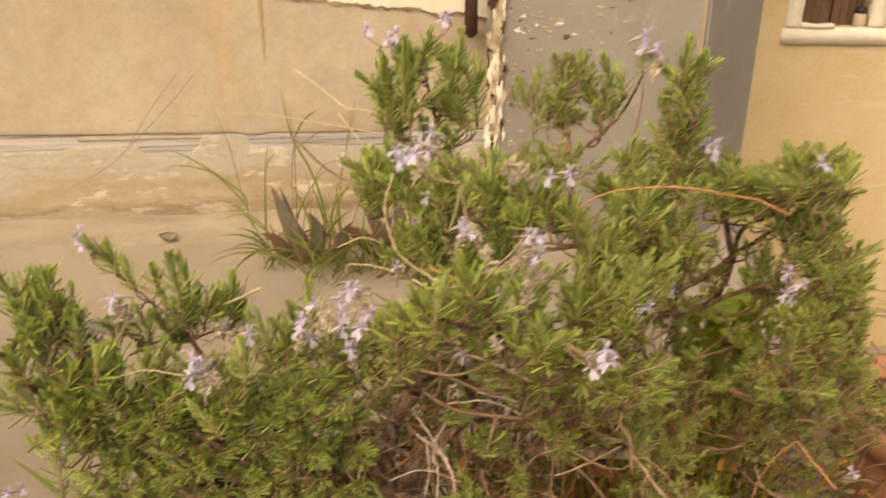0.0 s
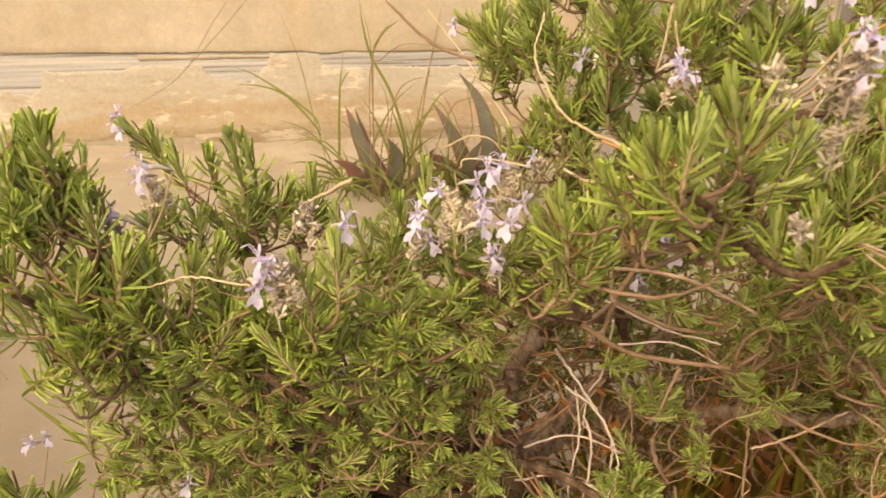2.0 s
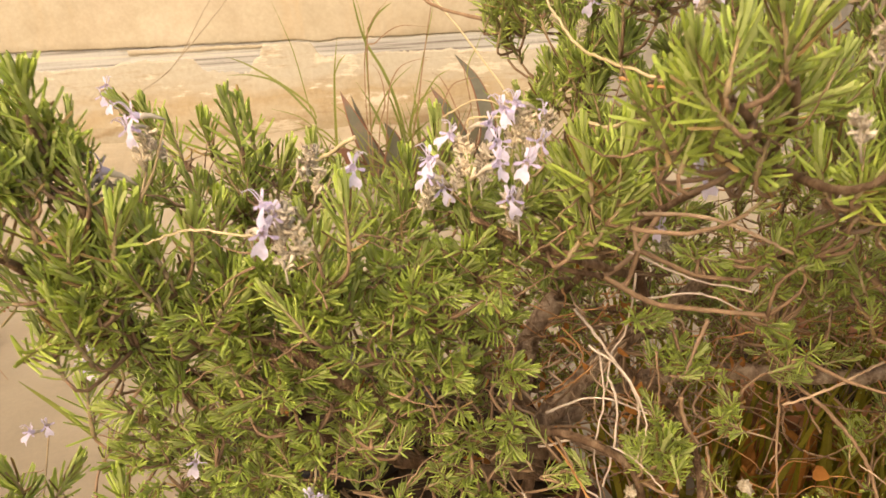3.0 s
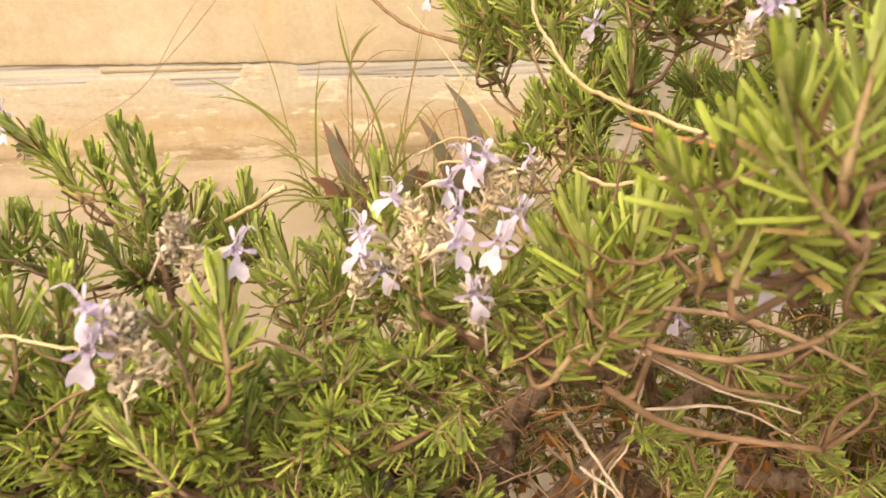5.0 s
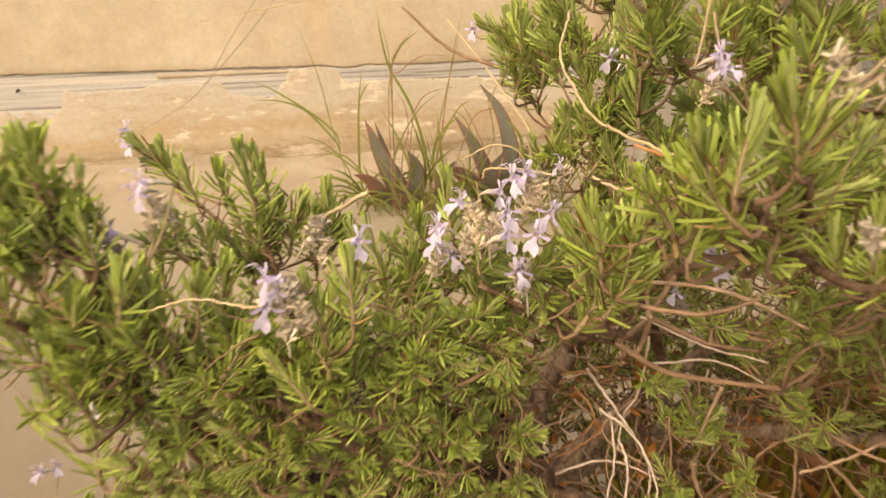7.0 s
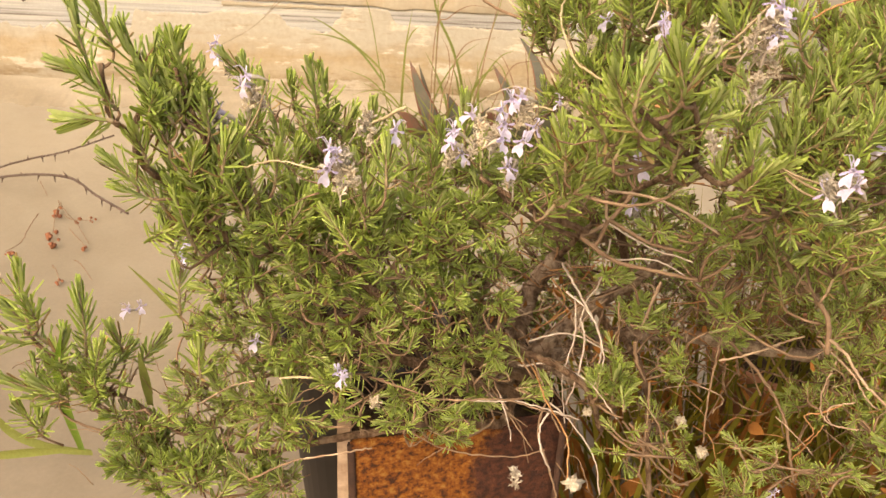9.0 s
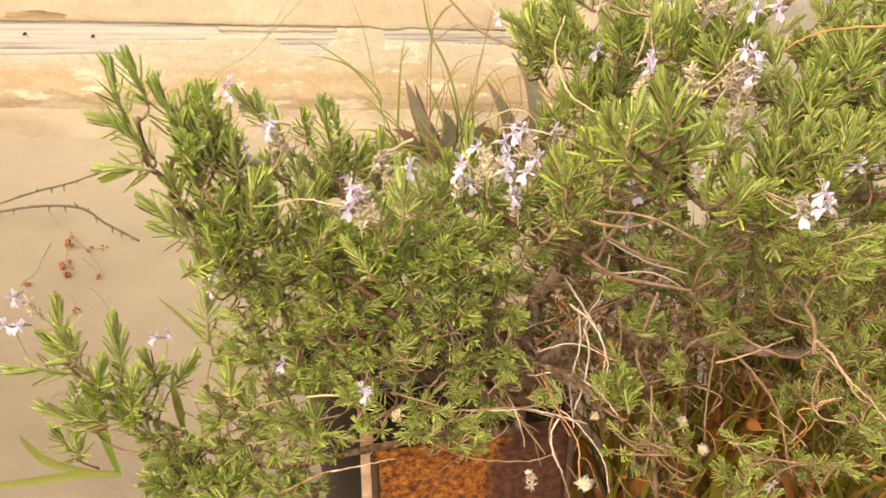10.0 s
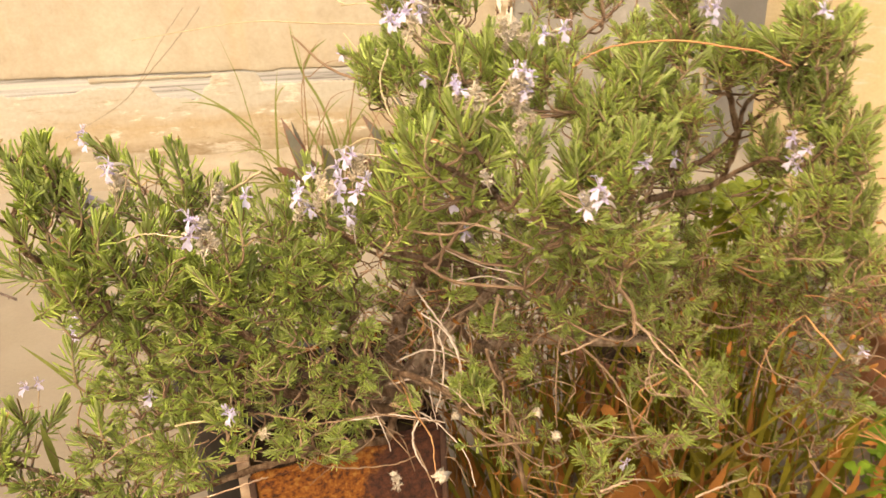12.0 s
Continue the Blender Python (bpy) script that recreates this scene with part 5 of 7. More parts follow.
CLUMPS_F = [
    ((0.219, 0.630, 0.255), (0.031, 0.030, 0.023), 10, 0.90, 0),
    ((0.155, 0.670, 0.269), (0.055, 0.050, 0.050), 14, 0.75, 1),
    ((0.213, 0.710, 0.391), (0.041, 0.040, 0.027), 8, 0.75, 1),
    ((0.255, 0.610, 0.459), (0.026, 0.040, 0.028), 12, 0.80, 1),
    ((0.288, 0.640, 0.370), (0.033, 0.040, 0.038), 12, 0.75, 1),
    ((0.301, 0.690, 0.229), (0.054, 0.050, 0.038), 18, 0.75, 1),
    ((0.404, 0.700, 0.670), (0.039, 0.040, 0.025), 26, 1.00, 0),
    ((0.335, 0.710, 0.662), (0.030, 0.040, 0.024), 16, 0.95, 0),
    ((0.284, 0.710, 0.671), (0.025, 0.040, 0.024), 14, 0.95, 0),
    ((0.399, 0.690, 0.622), (0.030, 0.040, 0.024), 20, 0.95, 0),
    ((0.431, 0.670, 0.591), (0.030, 0.040, 0.025), 18, 0.95, 0),
]
CLUMPS_G = [
    ((0.420, 0.660, 0.544), (0.046, 0.050, 0.029), 28, 0.95, 0),
    ((0.397, 0.670, 0.488), (0.047, 0.050, 0.031), 24, 0.85, 1),
    ((0.470, 0.680, 0.458), (0.033, 0.050, 0.035), 16, 0.85, 1),
    ((0.280, 0.670, 0.621), (0.025, 0.040, 0.026), 18, 0.95, 0),
    ((0.237, 0.620, 0.605), (0.028, 0.040, 0.025), 16, 0.95, 0),
    ((0.239, 0.600, 0.526), (0.034, 0.040, 0.027), 14, 0.85, 1),
    ((0.328, 0.700, 0.466), (0.033, 0.040, 0.020), 9, 0.80, 1),
    ((0.449, 0.760, 0.345), (0.062, 0.050, 0.031), 14, 0.75, 1),
    ((0.491, 0.750, 0.256), (0.064, 0.050, 0.041), 14, 0.75, 1),
    ((0.016, 0.835, 0.720), (0.027, 0.030, 0.040), 14, 1.00, 0),
    ((0.078, 0.860, 0.718), (0.027, 0.030, 0.041), 16, 1.00, 0),
]
CLUMPS_H = [
    ((0.054, 0.850, 0.665), (0.040, 0.030, 0.016), 10, 0.95, 0),
    ((0.219, 0.965, 0.701), (0.025, 0.030, 0.024), 9, 1.05, 0),
    ((0.201, 0.935, 0.671), (0.025, 0.030, 0.016), 7, 1.00, 0),
    ((0.256, 0.955, 0.680), (0.030, 0.030, 0.022), 8, 1.00, 0),
    ((0.276, 0.690, 0.758), (0.016, 0.020, 0.024), 10, 1.00, 0),
    ((0.280, 0.695, 0.718), (0.015, 0.020, 0.018), 8, 1.00, 0),
    ((0.254, 0.760, 0.658), (0.025, 0.040, 0.021), 9, 0.95, 0),
    ((0.332, 0.710, 0.659), (0.031, 0.030, 0.013), 12, 0.95, 0),
    ((0.373, 0.640, 0.693), (0.023, 0.040, 0.017), 14, 0.95, 0),
    ((0.060, 0.820, 0.399), (0.037, 0.040, 0.023), 14, 0.89, 0),
    ((0.052, 0.830, 0.327), (0.036, 0.040, 0.035), 16, 0.79, 1),
]
CLUMPS_I = [
    ((0.134, 0.850, 0.314), (0.039, 0.040, 0.032), 12, 0.79, 1),
    ((0.269, 0.830, 0.378), (0.044, 0.050, 0.026), 14, 0.84, 1),
]
CLUMPS_Q = [
    ((0.424, 0.800, 0.392), (0.070, 0.060, 0.047), 30, 0.90, 0),
    ((0.483, 0.770, 0.458), (0.054, 0.060, 0.043), 30, 0.95, 0),
    ((0.426, 0.860, 0.255), (0.100, 0.060, 0.039), 26, 0.80, 1),
    ((0.542, 0.820, 0.307), (0.054, 0.060, 0.037), 18, 0.85, 1),
    ((0.365, 0.800, 0.356), (0.039, 0.050, 0.035), 14, 0.85, 1),
    ((0.521, 0.840, 0.233), (0.077, 0.060, 0.040), 20, 0.80, 1),
    ((0.263, 0.780, 0.370), (0.051, 0.060, 0.041), 14, 0.80, 1),
    ((0.481, 0.800, 0.131), (0.085, 0.060, 0.051), 18, 0.80, 1),
    ((0.105, 0.800, 0.448), (0.076, 0.060, 0.048), 46, 0.75, 1),
    ((0.234, 0.820, 0.436), (0.071, 0.060, 0.056), 46, 0.75, 1),
    ((0.181, 0.860, 0.309), (0.085, 0.050, 0.038), 26, 0.75, 1),
]
CLUMPS_R = [
    ((0.340, 0.840, 0.365), (0.074, 0.060, 0.046), 40, 0.75, 1),
    ((0.466, 0.860, 0.368), (0.074, 0.060, 0.054), 40, 0.75, 1),
    ((0.569, 0.860, 0.319), (0.055, 0.060, 0.056), 24, 0.75, 1),
    ((0.400, 0.880, 0.207), (0.096, 0.060, 0.046), 36, 0.75, 1),
    ((0.541, 0.900, 0.201), (0.090, 0.060, 0.055), 36, 0.75, 1),
    ((0.331, 0.860, 0.102), (0.077, 0.060, 0.067), 26, 0.72, 1),
    ((0.486, 0.880, 0.064), (0.101, 0.060, 0.070), 36, 0.72, 1),
    ((0.596, 0.880, 0.093), (0.076, 0.060, 0.059), 22, 0.72, 1),
    ((-0.218, 0.630, 0.441), (0.062, 0.040, 0.040), 36, 0.75, 1),
    ((-0.124, 0.645, 0.427), (0.060, 0.040, 0.049), 44, 0.75, 1),
    ((-0.205, 0.645, 0.326), (0.073, 0.040, 0.049), 40, 0.75, 1),
]
CLUMPS_S = [
    ((-0.056, 0.660, 0.455), (0.046, 0.040, 0.042), 34, 0.75, 1),
    ((-0.090, 0.630, 0.360), (0.050, 0.030, 0.034), 20, 0.72, 1),
    ((-0.140, 0.600, 0.509), (0.045, 0.030, 0.025), 20, 0.80, 1),
    ((0.069, 0.670, 0.508), (0.039, 0.030, 0.023), 24, 0.75, 1),
    ((0.118, 0.660, 0.505), (0.034, 0.030, 0.018), 5, 0.75, 1),
    ((0.035, 0.760, 0.452), (0.046, 0.040, 0.035), 10, 0.78, 1),
    ((0.098, 0.800, 0.388), (0.048, 0.040, 0.029), 22, 0.75, 1),
    ((-0.019, 0.680, 0.366), (0.031, 0.030, 0.025), 6, 0.75, 1),
    ((0.008, 0.820, 0.302), (0.030, 0.040, 0.029), 14, 0.75, 1),
    ((-0.026, 0.630, 0.444), (0.026, 0.030, 0.022), 14, 0.75, 1),
]
CLUMPS_T = [
    ((0.059, 0.800, 0.528), (0.022, 0.030, 0.014), 12, 0.80, 0),
    ((0.077, 0.760, 0.601), (0.021, 0.040, 0.020), 16, 0.85, 0),
    ((0.095, 0.720, 0.577), (0.017, 0.030, 0.017), 14, 0.80, 0),
    ((0.071, 0.700, 0.553), (0.017, 0.030, 0.010), 12, 0.80, 0),
    ((0.122, 0.800, 0.591), (0.013, 0.040, 0.019), 10, 0.85, 0),
    ((0.092, 0.660, 0.566), (0.018, 0.030, 0.011), 12, 0.75, 1),
    ((0.096, 0.700, 0.501), (0.018, 0.030, 0.016), 14, 0.75, 1),
    ((0.036, 0.640, 0.534), (0.016, 0.030, 0.014), 16, 0.75, 1),
]
CLUMPS_U = [
    ((0.441, 0.720, 0.585), (0.027, 0.040, 0.031), 18, 0.90, 0),
    ((0.485, 0.760, 0.492), (0.035, 0.040, 0.042), 26, 0.90, 0),
    ((0.447, 0.800, 0.448), (0.043, 0.040, 0.032), 9, 0.85, 0),
    ((0.364, 0.760, 0.488), (0.035, 0.040, 0.030), 3, 0.85, 0),
    ((0.463, 0.780, 0.381), (0.056, 0.050, 0.041), 28, 0.80, 0),
    ((0.528, 0.780, 0.394), (0.025, 0.040, 0.040), 14, 0.85, 0),
    ((0.320, 0.800, 0.491), (0.037, 0.040, 0.024), 16, 0.80, 0),
    ((0.309, 0.840, 0.580), (0.037, 0.040, 0.029), 16, 0.85, 0),
]
CLUMPS_V = [
    ((0.195, 0.660, 0.480), (0.033, 0.030, 0.018), 12, 0.85, 0),
    ((0.263, 0.680, 0.450), (0.029, 0.030, 0.021), 12, 0.85, 0),
    ((0.295, 0.660, 0.399), (0.029, 0.030, 0.022), 9, 0.80, 0),
    ((0.321, 0.620, 0.357), (0.028, 0.030, 0.029), 10, 0.80, 0),
    ((0.138, 0.560, 0.366), (0.028, 0.030, 0.025), 4, 0.68, 1),
    ((0.203, 0.560, 0.354), (0.027, 0.030, 0.022), 4, 0.68, 1),
    ((0.277, 0.580, 0.338), (0.027, 0.030, 0.023), 4, 0.68, 1),
    ((0.096, 0.540, 0.368), (0.023, 0.030, 0.022), 3, 0.68, 1),
]
CLUMPS_W = [
    ((0.024, 0.850, 0.275), (0.045, 0.040, 0.038), 26, 0.80, 1),
    ((0.043, 0.840, 0.360), (0.042, 0.040, 0.034), 26, 0.80, 1),
    ((0.156, 0.880, 0.184), (0.053, 0.040, 0.042), 26, 0.80, 1),
    ((0.177, 0.860, 0.338), (0.042, 0.040, 0.035), 26, 0.80, 1),
    ((0.022, 0.700, 0.466), (0.016, 0.030, 0.013), 4, 0.75, 1),
    ((-0.015, 0.580, 0.360), (0.020, 0.020, 0.017), 8, 0.75, 1),
]
CLUMPS_X = [
    ((-0.043, 0.570, 0.527), (0.021, 0.015, 0.016), 9, 0.75, 2),
    ((-0.011, 0.580, 0.539), (0.021, 0.015, 0.014), 9, 0.75, 2),
    ((-0.200, 0.515, 0.539), (0.023, 0.015, 0.020), 10, 0.75, 2),
    ((-0.153, 0.520, 0.530), (0.023, 0.015, 0.020), 11, 0.75, 2),
    ((-0.114, 0.525, 0.547), (0.022, 0.015, 0.016), 10, 0.75, 2),
    ((-0.086, 0.530, 0.515), (0.023, 0.015, 0.021), 11, 0.75, 2),
    ((-0.143, 0.530, 0.474), (0.028, 0.015, 0.023), 11, 0.72, 2),
    ((-0.058, 0.550, 0.495), (0.019, 0.015, 0.019), 8, 0.70, 2),
]
CLUMPS_Y = [
    ((0.278, 0.800, 0.535), (0.031, 0.030, 0.025), 12, 0.80, 0),
    ((0.340, 0.800, 0.529), (0.028, 0.030, 0.022), 2, 0.80, 0),
    ((0.376, 0.740, 0.564), (0.028, 0.030, 0.023), 3, 0.80, 0),
    ((0.246, 0.840, 0.481), (0.039, 0.030, 0.027), 14, 0.80, 0),
    ((0.325, 0.820, 0.426), (0.039, 0.030, 0.028), 14, 0.80, 0),
    ((-0.219, 0.500, 0.626), (0.014, 0.020, 0.016), 10, 0.90, 0),
    ((-0.208, 0.520, 0.627), (0.014, 0.020, 0.017), 8, 0.90, 0),
]
CLUMPS_Z = [
    ((0.044, 0.845, 0.734), (0.032, 0.025, 0.038), 16, 0.90, 0),
    ((0.179, 0.930, 0.685), (0.036, 0.025, 0.027), 12, 0.90, 0),
    ((0.213, 0.930, 0.721), (0.023, 0.020, 0.021), 8, 0.90, 0),
    ((0.268, 0.690, 0.726), (0.014, 0.020, 0.037), 9, 0.85, 0),
    ((0.138, 0.850, 0.626), (0.037, 0.030, 0.021), 12, 0.85, 0),
    ((0.195, 0.820, 0.643), (0.036, 0.030, 0.023), 12, 0.85, 0),
    ((0.242, 0.750, 0.643), (0.038, 0.030, 0.022), 14, 0.85, 0),
    ((0.250, 0.700, 0.636), (0.034, 0.040, 0.025), 16, 0.85, 0),
    ((0.279, 0.680, 0.580), (0.026, 0.040, 0.026), 14, 0.85, 0),
    ((0.310, 0.700, 0.424), (0.034, 0.040, 0.033), 14, 0.80, 0),
]
CLUMPS_M = [
    ((0.299, 0.720, 0.306), (0.038, 0.040, 0.038), 14, 0.80, 0),
    ((0.348, 0.680, 0.301), (0.025, 0.040, 0.044), 12, 0.80, 0),
    ((0.357, 0.740, 0.604), (0.030, 0.030, 0.025), 3, 0.85, 0),
    ((0.403, 0.760, 0.539), (0.027, 0.030, 0.028), 14, 0.85, 0),
    ((0.357, 0.780, 0.536), (0.027, 0.030, 0.026), 3, 0.85, 0),
    ((0.363, 0.700, 0.657), (0.017, 0.030, 0.019), 9, 0.85, 0),
    ((0.324, 0.760, 0.597), (0.020, 0.030, 0.021), 2, 0.85, 0),
]
CLUMPS_N = [
    ((0.003, 0.580, 0.407), (0.016, 0.020, 0.020), 7, 0.75, 2),
    ((0.033, 0.580, 0.378), (0.014, 0.020, 0.016), 5, 0.75, 2),
    ((-0.004, 0.580, 0.454), (0.016, 0.020, 0.017), 6, 0.75, 2),
    ((0.090, 0.620, 0.381), (0.016, 0.020, 0.019), 6, 0.72, 2),
    ((0.118, 0.640, 0.418), (0.016, 0.020, 0.015), 6, 0.75, 2),
    ((0.148, 0.640, 0.376), (0.019, 0.020, 0.019), 6, 0.72, 2),
    ((0.085, 0.620, 0.463), (0.013, 0.020, 0.012), 5, 0.75, 2),
    ((-0.073, 0.530, 0.361), (0.019, 0.015, 0.008), 5, 0.70, 2),
    ((-0.020, 0.540, 0.366), (0.018, 0.015, 0.008), 5, 0.70, 2),
    ((0.184, 0.640, 0.428), (0.019, 0.020, 0.020), 8, 0.75, 2),
]
CLUMPS_O = [
    ((0.108, 0.660, 0.410), (0.016, 0.015, 0.014), 5, 0.75, 2),
    ((0.135, 0.660, 0.397), (0.016, 0.015, 0.018), 5, 0.70, 2),
    ((0.092, 0.600, 0.373), (0.015, 0.015, 0.014), 5, 0.80, 2),
    ((0.181, 0.620, 0.516), (0.013, 0.015, 0.012), 5, 0.80, 2),
    ((0.135, 0.620, 0.497), (0.014, 0.015, 0.012), 4, 0.75, 2),
    ((-0.033, 0.600, 0.439), (0.015, 0.015, 0.013), 5, 0.70, 2),
    ((-0.037, 0.600, 0.390), (0.016, 0.015, 0.017), 5, 0.70, 2),
    ((-0.017, 0.580, 0.538), (0.014, 0.015, 0.012), 4, 0.75, 2),
    ((0.196, 0.680, 0.377), (0.018, 0.015, 0.018), 5, 0.75, 2),
    ((0.072, 0.740, 0.323), (0.015, 0.015, 0.013), 4, 0.70, 2),
    ((0.224, 0.660, 0.459), (0.016, 0.015, 0.016), 5, 0.75, 2),
]
CLUMPS_P = [
    ((-0.013, 0.860, 0.346), (0.034, 0.030, 0.043), 26, 0.80, 1),
    ((0.042, 0.880, 0.363), (0.040, 0.030, 0.035), 20, 0.80, 1),
    ((0.132, 0.740, 0.589), (0.017, 0.030, 0.020), 14, 0.85, 0),
    ((0.157, 0.760, 0.611), (0.014, 0.030, 0.017), 12, 0.85, 0),
    ((0.113, 0.760, 0.562), (0.016, 0.030, 0.016), 10, 0.80, 0),
    ((0.202, 0.800, 0.584), (0.019, 0.030, 0.020), 14, 0.85, 0),
    ((0.116, 0.700, 0.576), (0.016, 0.030, 0.011), 10, 0.80, 1),
    ((0.082, 0.740, 0.559), (0.018, 0.030, 0.012), 10, 0.80, 1),
]
CLUMPS_ALL = CLUMPS_M + CLUMPS_N + CLUMPS_O + CLUMPS_P + CLUMPS_Z + CLUMPS_Y + CLUMPS_X + CLUMPS_W + CLUMPS_V + CLUMPS_U + CLUMPS_T + CLUMPS_Q + CLUMPS_R + CLUMPS_S + CLUMPS_A + CLUMPS_B + CLUMPS_C + CLUMPS_D + CLUMPS_E + CLUMPS_F + CLUMPS_G + CLUMPS_H + CLUMPS_I

# a thicket of fine dead twigs behind and below the main stems
TH = ([], [], [])
for i in range(840):
    a = Vector((rr.uniform(-0.02, 0.74), rr.uniform(0.68, 1.02), rr.uniform(0.06, 0.46))) if i < 640 else Vector((rr.uniform(-0.08, 0.20), rr.uniform(0.68, 0.80), rr.uniform(0.28, 0.46)))
    az = rr.uniform(0, 6.28)
    d = Vector((math.cos(az), math.sin(az) * 0.6, rr.uniform(-0.8, 0.5))).normalized() * (rr.uniform(0.03, 0.10) if i < 640 else rr.uniform(0.015, 0.06))
    k = Vector((rr.uniform(-0.012, 0.012), rr.uniform(-0.012, 0.012), rr.uniform(-0.012, 0.012)))
    tv, tf = tube(smooth_line([a - BASE, a - BASE + d * 0.5 + k, a - BASE + d], 4), rr.uniform(0.0006, 0.0013), 0.0004, 4, 0.2, 0.0006, i)
    o = len(TH[0])
    TH[0].extend(tv)
    TH[1].extend(tuple(j + o for j in g) for g in tf)
    TH[2].extend([rr.choice((0, 0, 0, 1, 1, 2, 2, 3) if i < 640 else (0, 1, 2, 2, 3, 3))] * len(tf))
for i in range(360):
    c = rr.choice(CLUMPS_A[4:] + CLUMPS_B + CLUMPS_C)
    a = Vector([c[0][k] + rr.uniform(-1, 1) * c[1][k] for k in range(3)]) - BASE
    d = Vector((rr.uniform(-1, 1), rr.uniform(-0.5, 0.5), rr.uniform(-0.7, 0.7))).normalized() * rr.uniform(0.015, 0.04)
    tv, tf = tube(smooth_line([a, a + d * 0.5 + Vector((0, 0, rr.uniform(-0.006, 0.006))), a + d], 4), rr.uniform(0.0004, 0.0009), 0.0003, 4, 0.2, 0.0006, i)
    o = len(TH[0])
    TH[0].extend(tv)
    TH[1].extend(tuple(j + o for j in f) for f in tf)
    TH[2].extend([rr.choice((0, 0, 1))] * len(tf))
tagged(part("twig_thicket", build_mesh("twig_thicket", TH[0], TH[1], [M_TWIG, M_BARK, M_ORANGE, M_PALE], TH[2]), bush, "tangle of fine dead brown twigs"), kind="stuff")

def shoot_pose(base, way, spin, s):
    q = Vector(way).normalized().to_track_quat("Z", "Y").to_matrix().to_4x4()
    return Matrix.Translation(base) @ q @ Matrix.Rotation(spin, 4, "Z") @ Matrix.Scale(s, 4)


rr = random.Random(23)
SHOOTS = []     # mesh, pose
for base, tip in HEADS_ALL:
    base, tip = Vector(base), Vector(tip)
    want = (tip - base).length
    # right-hand heads: old brown shoots, partly painting in that side's shade
    me, ln = min(OLD_SHADE_BRUSH if base.x > 0.2 and rr.random() < 0.6 else BIG, key=lambda b: abs(b[1] * 1.05 - want) + rr.uniform(0, 0.012))
    s = min(1.08, max(0.75, want / ln)) * (0.86 if base.x > 0.15 else 1)
    way = (tip - base).normalized() + Vector((0, rr.uniform(-0.25, 0.15), 0))
    SHOOTS.append((me, shoot_pose(tip - way.normalized() * ln * s, way, rr.uniform(0, 6.28), s)))
single = len(SHOOTS)
for centre, half, count, size, kind in CLUMPS_ALL:
    c = Vector(centre)
    for i in range(round(count * (1.25 if kind or c.x > 0.13 or c.x < -0.14 else 1.0))):
        while True:
            u = Vector((rr.uniform(-1, 1), rr.uniform(-1, 1), rr.uniform(-1, 1)))
            if u.length < 1:
                break
        p = c + Vector((u.x * half[0], u.y * half[1], u.z * half[2]))
        way = Vector((u.x * 0.7 + rr.uniform(-0.6, 0.6), u.y * 0.5 - (0.15 if kind == 0 else 0.3) + rr.uniform(-0.5, 0.5), (0.85 if kind == 0 else 0.45) + u.z * 0.35 + rr.uniform(-0.3, 0.3)))
        low = kind == 1 and c.x > 0.10 and p.z < 0.46 and rr.random() < 0.6
        # old shoots on the right: dry leaves, plus shade put into their colour
        woody = kind < 2 and p.x > 0.13 and rr.random() < 0.72
        fresh = kind == 2 or kind == 1 and p.x < 0.14 and 0.36 < p.z < 0.58 and p.y < 0.62 and rr.random() < 0.5
        me, ln = rr.choice(DRY_TUFT if low else OLD_SHADE_BRUSH if woody else FRESH if fresh else BRUSH if kind == 0 or rr.random() < 0.2 else TUFT)
        s = size * rr.uniform(0.72, 1.06) * (0.9 if woody else 1)
        way.normalize()
        SHOOTS.append((me, shoot_pose(p - way * ln * s * 0.6, way, rr.uniform(0, 6.28), s)))

rest = sorted(SHOOTS[single:], key=lambda s: s[1].translation.y)
picked = SHOOTS[:single] + rest[:195]
for me, m in picked:
    part("sprig", me, bush, "", TO_BUSH @ m)


def joined(name, pairs, mats):
    """Many copies of shoot meshes as one mesh."""
    vs, fs, ids, off = [], [], [], 0
    for me, m in pairs:
        co = np.empty(len(me.vertices) * 3)
        me.vertices.foreach_get("co", co)
        a = np.array(m)
        vs.append(co.reshape(-1, 3) @ a[:3, :3].T + a[:3, 3])
        for p in me.polygons:
            fs.append(tuple(off + k for k in p.vertices))
            ids.append(p.material_index)
        off += len(me.vertices)
    return build_mesh(name, np.concatenate(vs).tolist(), fs, mats, ids)


tagged(part("foliage", joined("foliage", [(me, TO_BUSH @ m) for me, m in rest[195:]], [M_LEAF, M_YOUNG, M_UNDER, M_SHOOT, M_OLD]), bush, "dense inner rosemary foliage"), kind="stuff")

# fine stems that carry the shoots
V, F = [], []
rs = random.Random(64)
pool = np.array([tuple(q) for q in JOINTS])
for n, (me, m) in enumerate(sorted(SHOOTS, key=lambda s: s[1].translation.z)):
    a = m.translation
    way = (m.to_3x3() @ Vector((0, 0, 1))).normalized()
    gap = np.linalg.norm(pool - np.array(a), axis=1) + np.maximum(0, pool[:, 2] - a.z + 0.008) * 3
    k = int(gap.argmin())
    q = Vector(pool[k].tolist())
    pool = np.vstack([pool, [tuple(a + way * 0.012)]])
    if (q - a).length > 0.11:
        q = a - way * rs.uniform(0.02, 0.04) + Vector((rs.uniform(-0.015, 0.015), rs.uniform(0.0, 0.02), rs.uniform(-0.02, 0.0)))
    h = a - way * min(0.03, (a - q).length * 0.4)
    pts = [q * (1 - t) ** 2 + h * 2 * t * (1 - t) + a * t * t - BASE for t in (0, 0.25, 0.5, 0.75, 1)]
    v, f = tube(pts, 0.0013, 0.0009, 5, 0.15, 0.0006, n)
    k = len(V)
    V += v
    F += [tuple(i + k for i in g) for g in f]
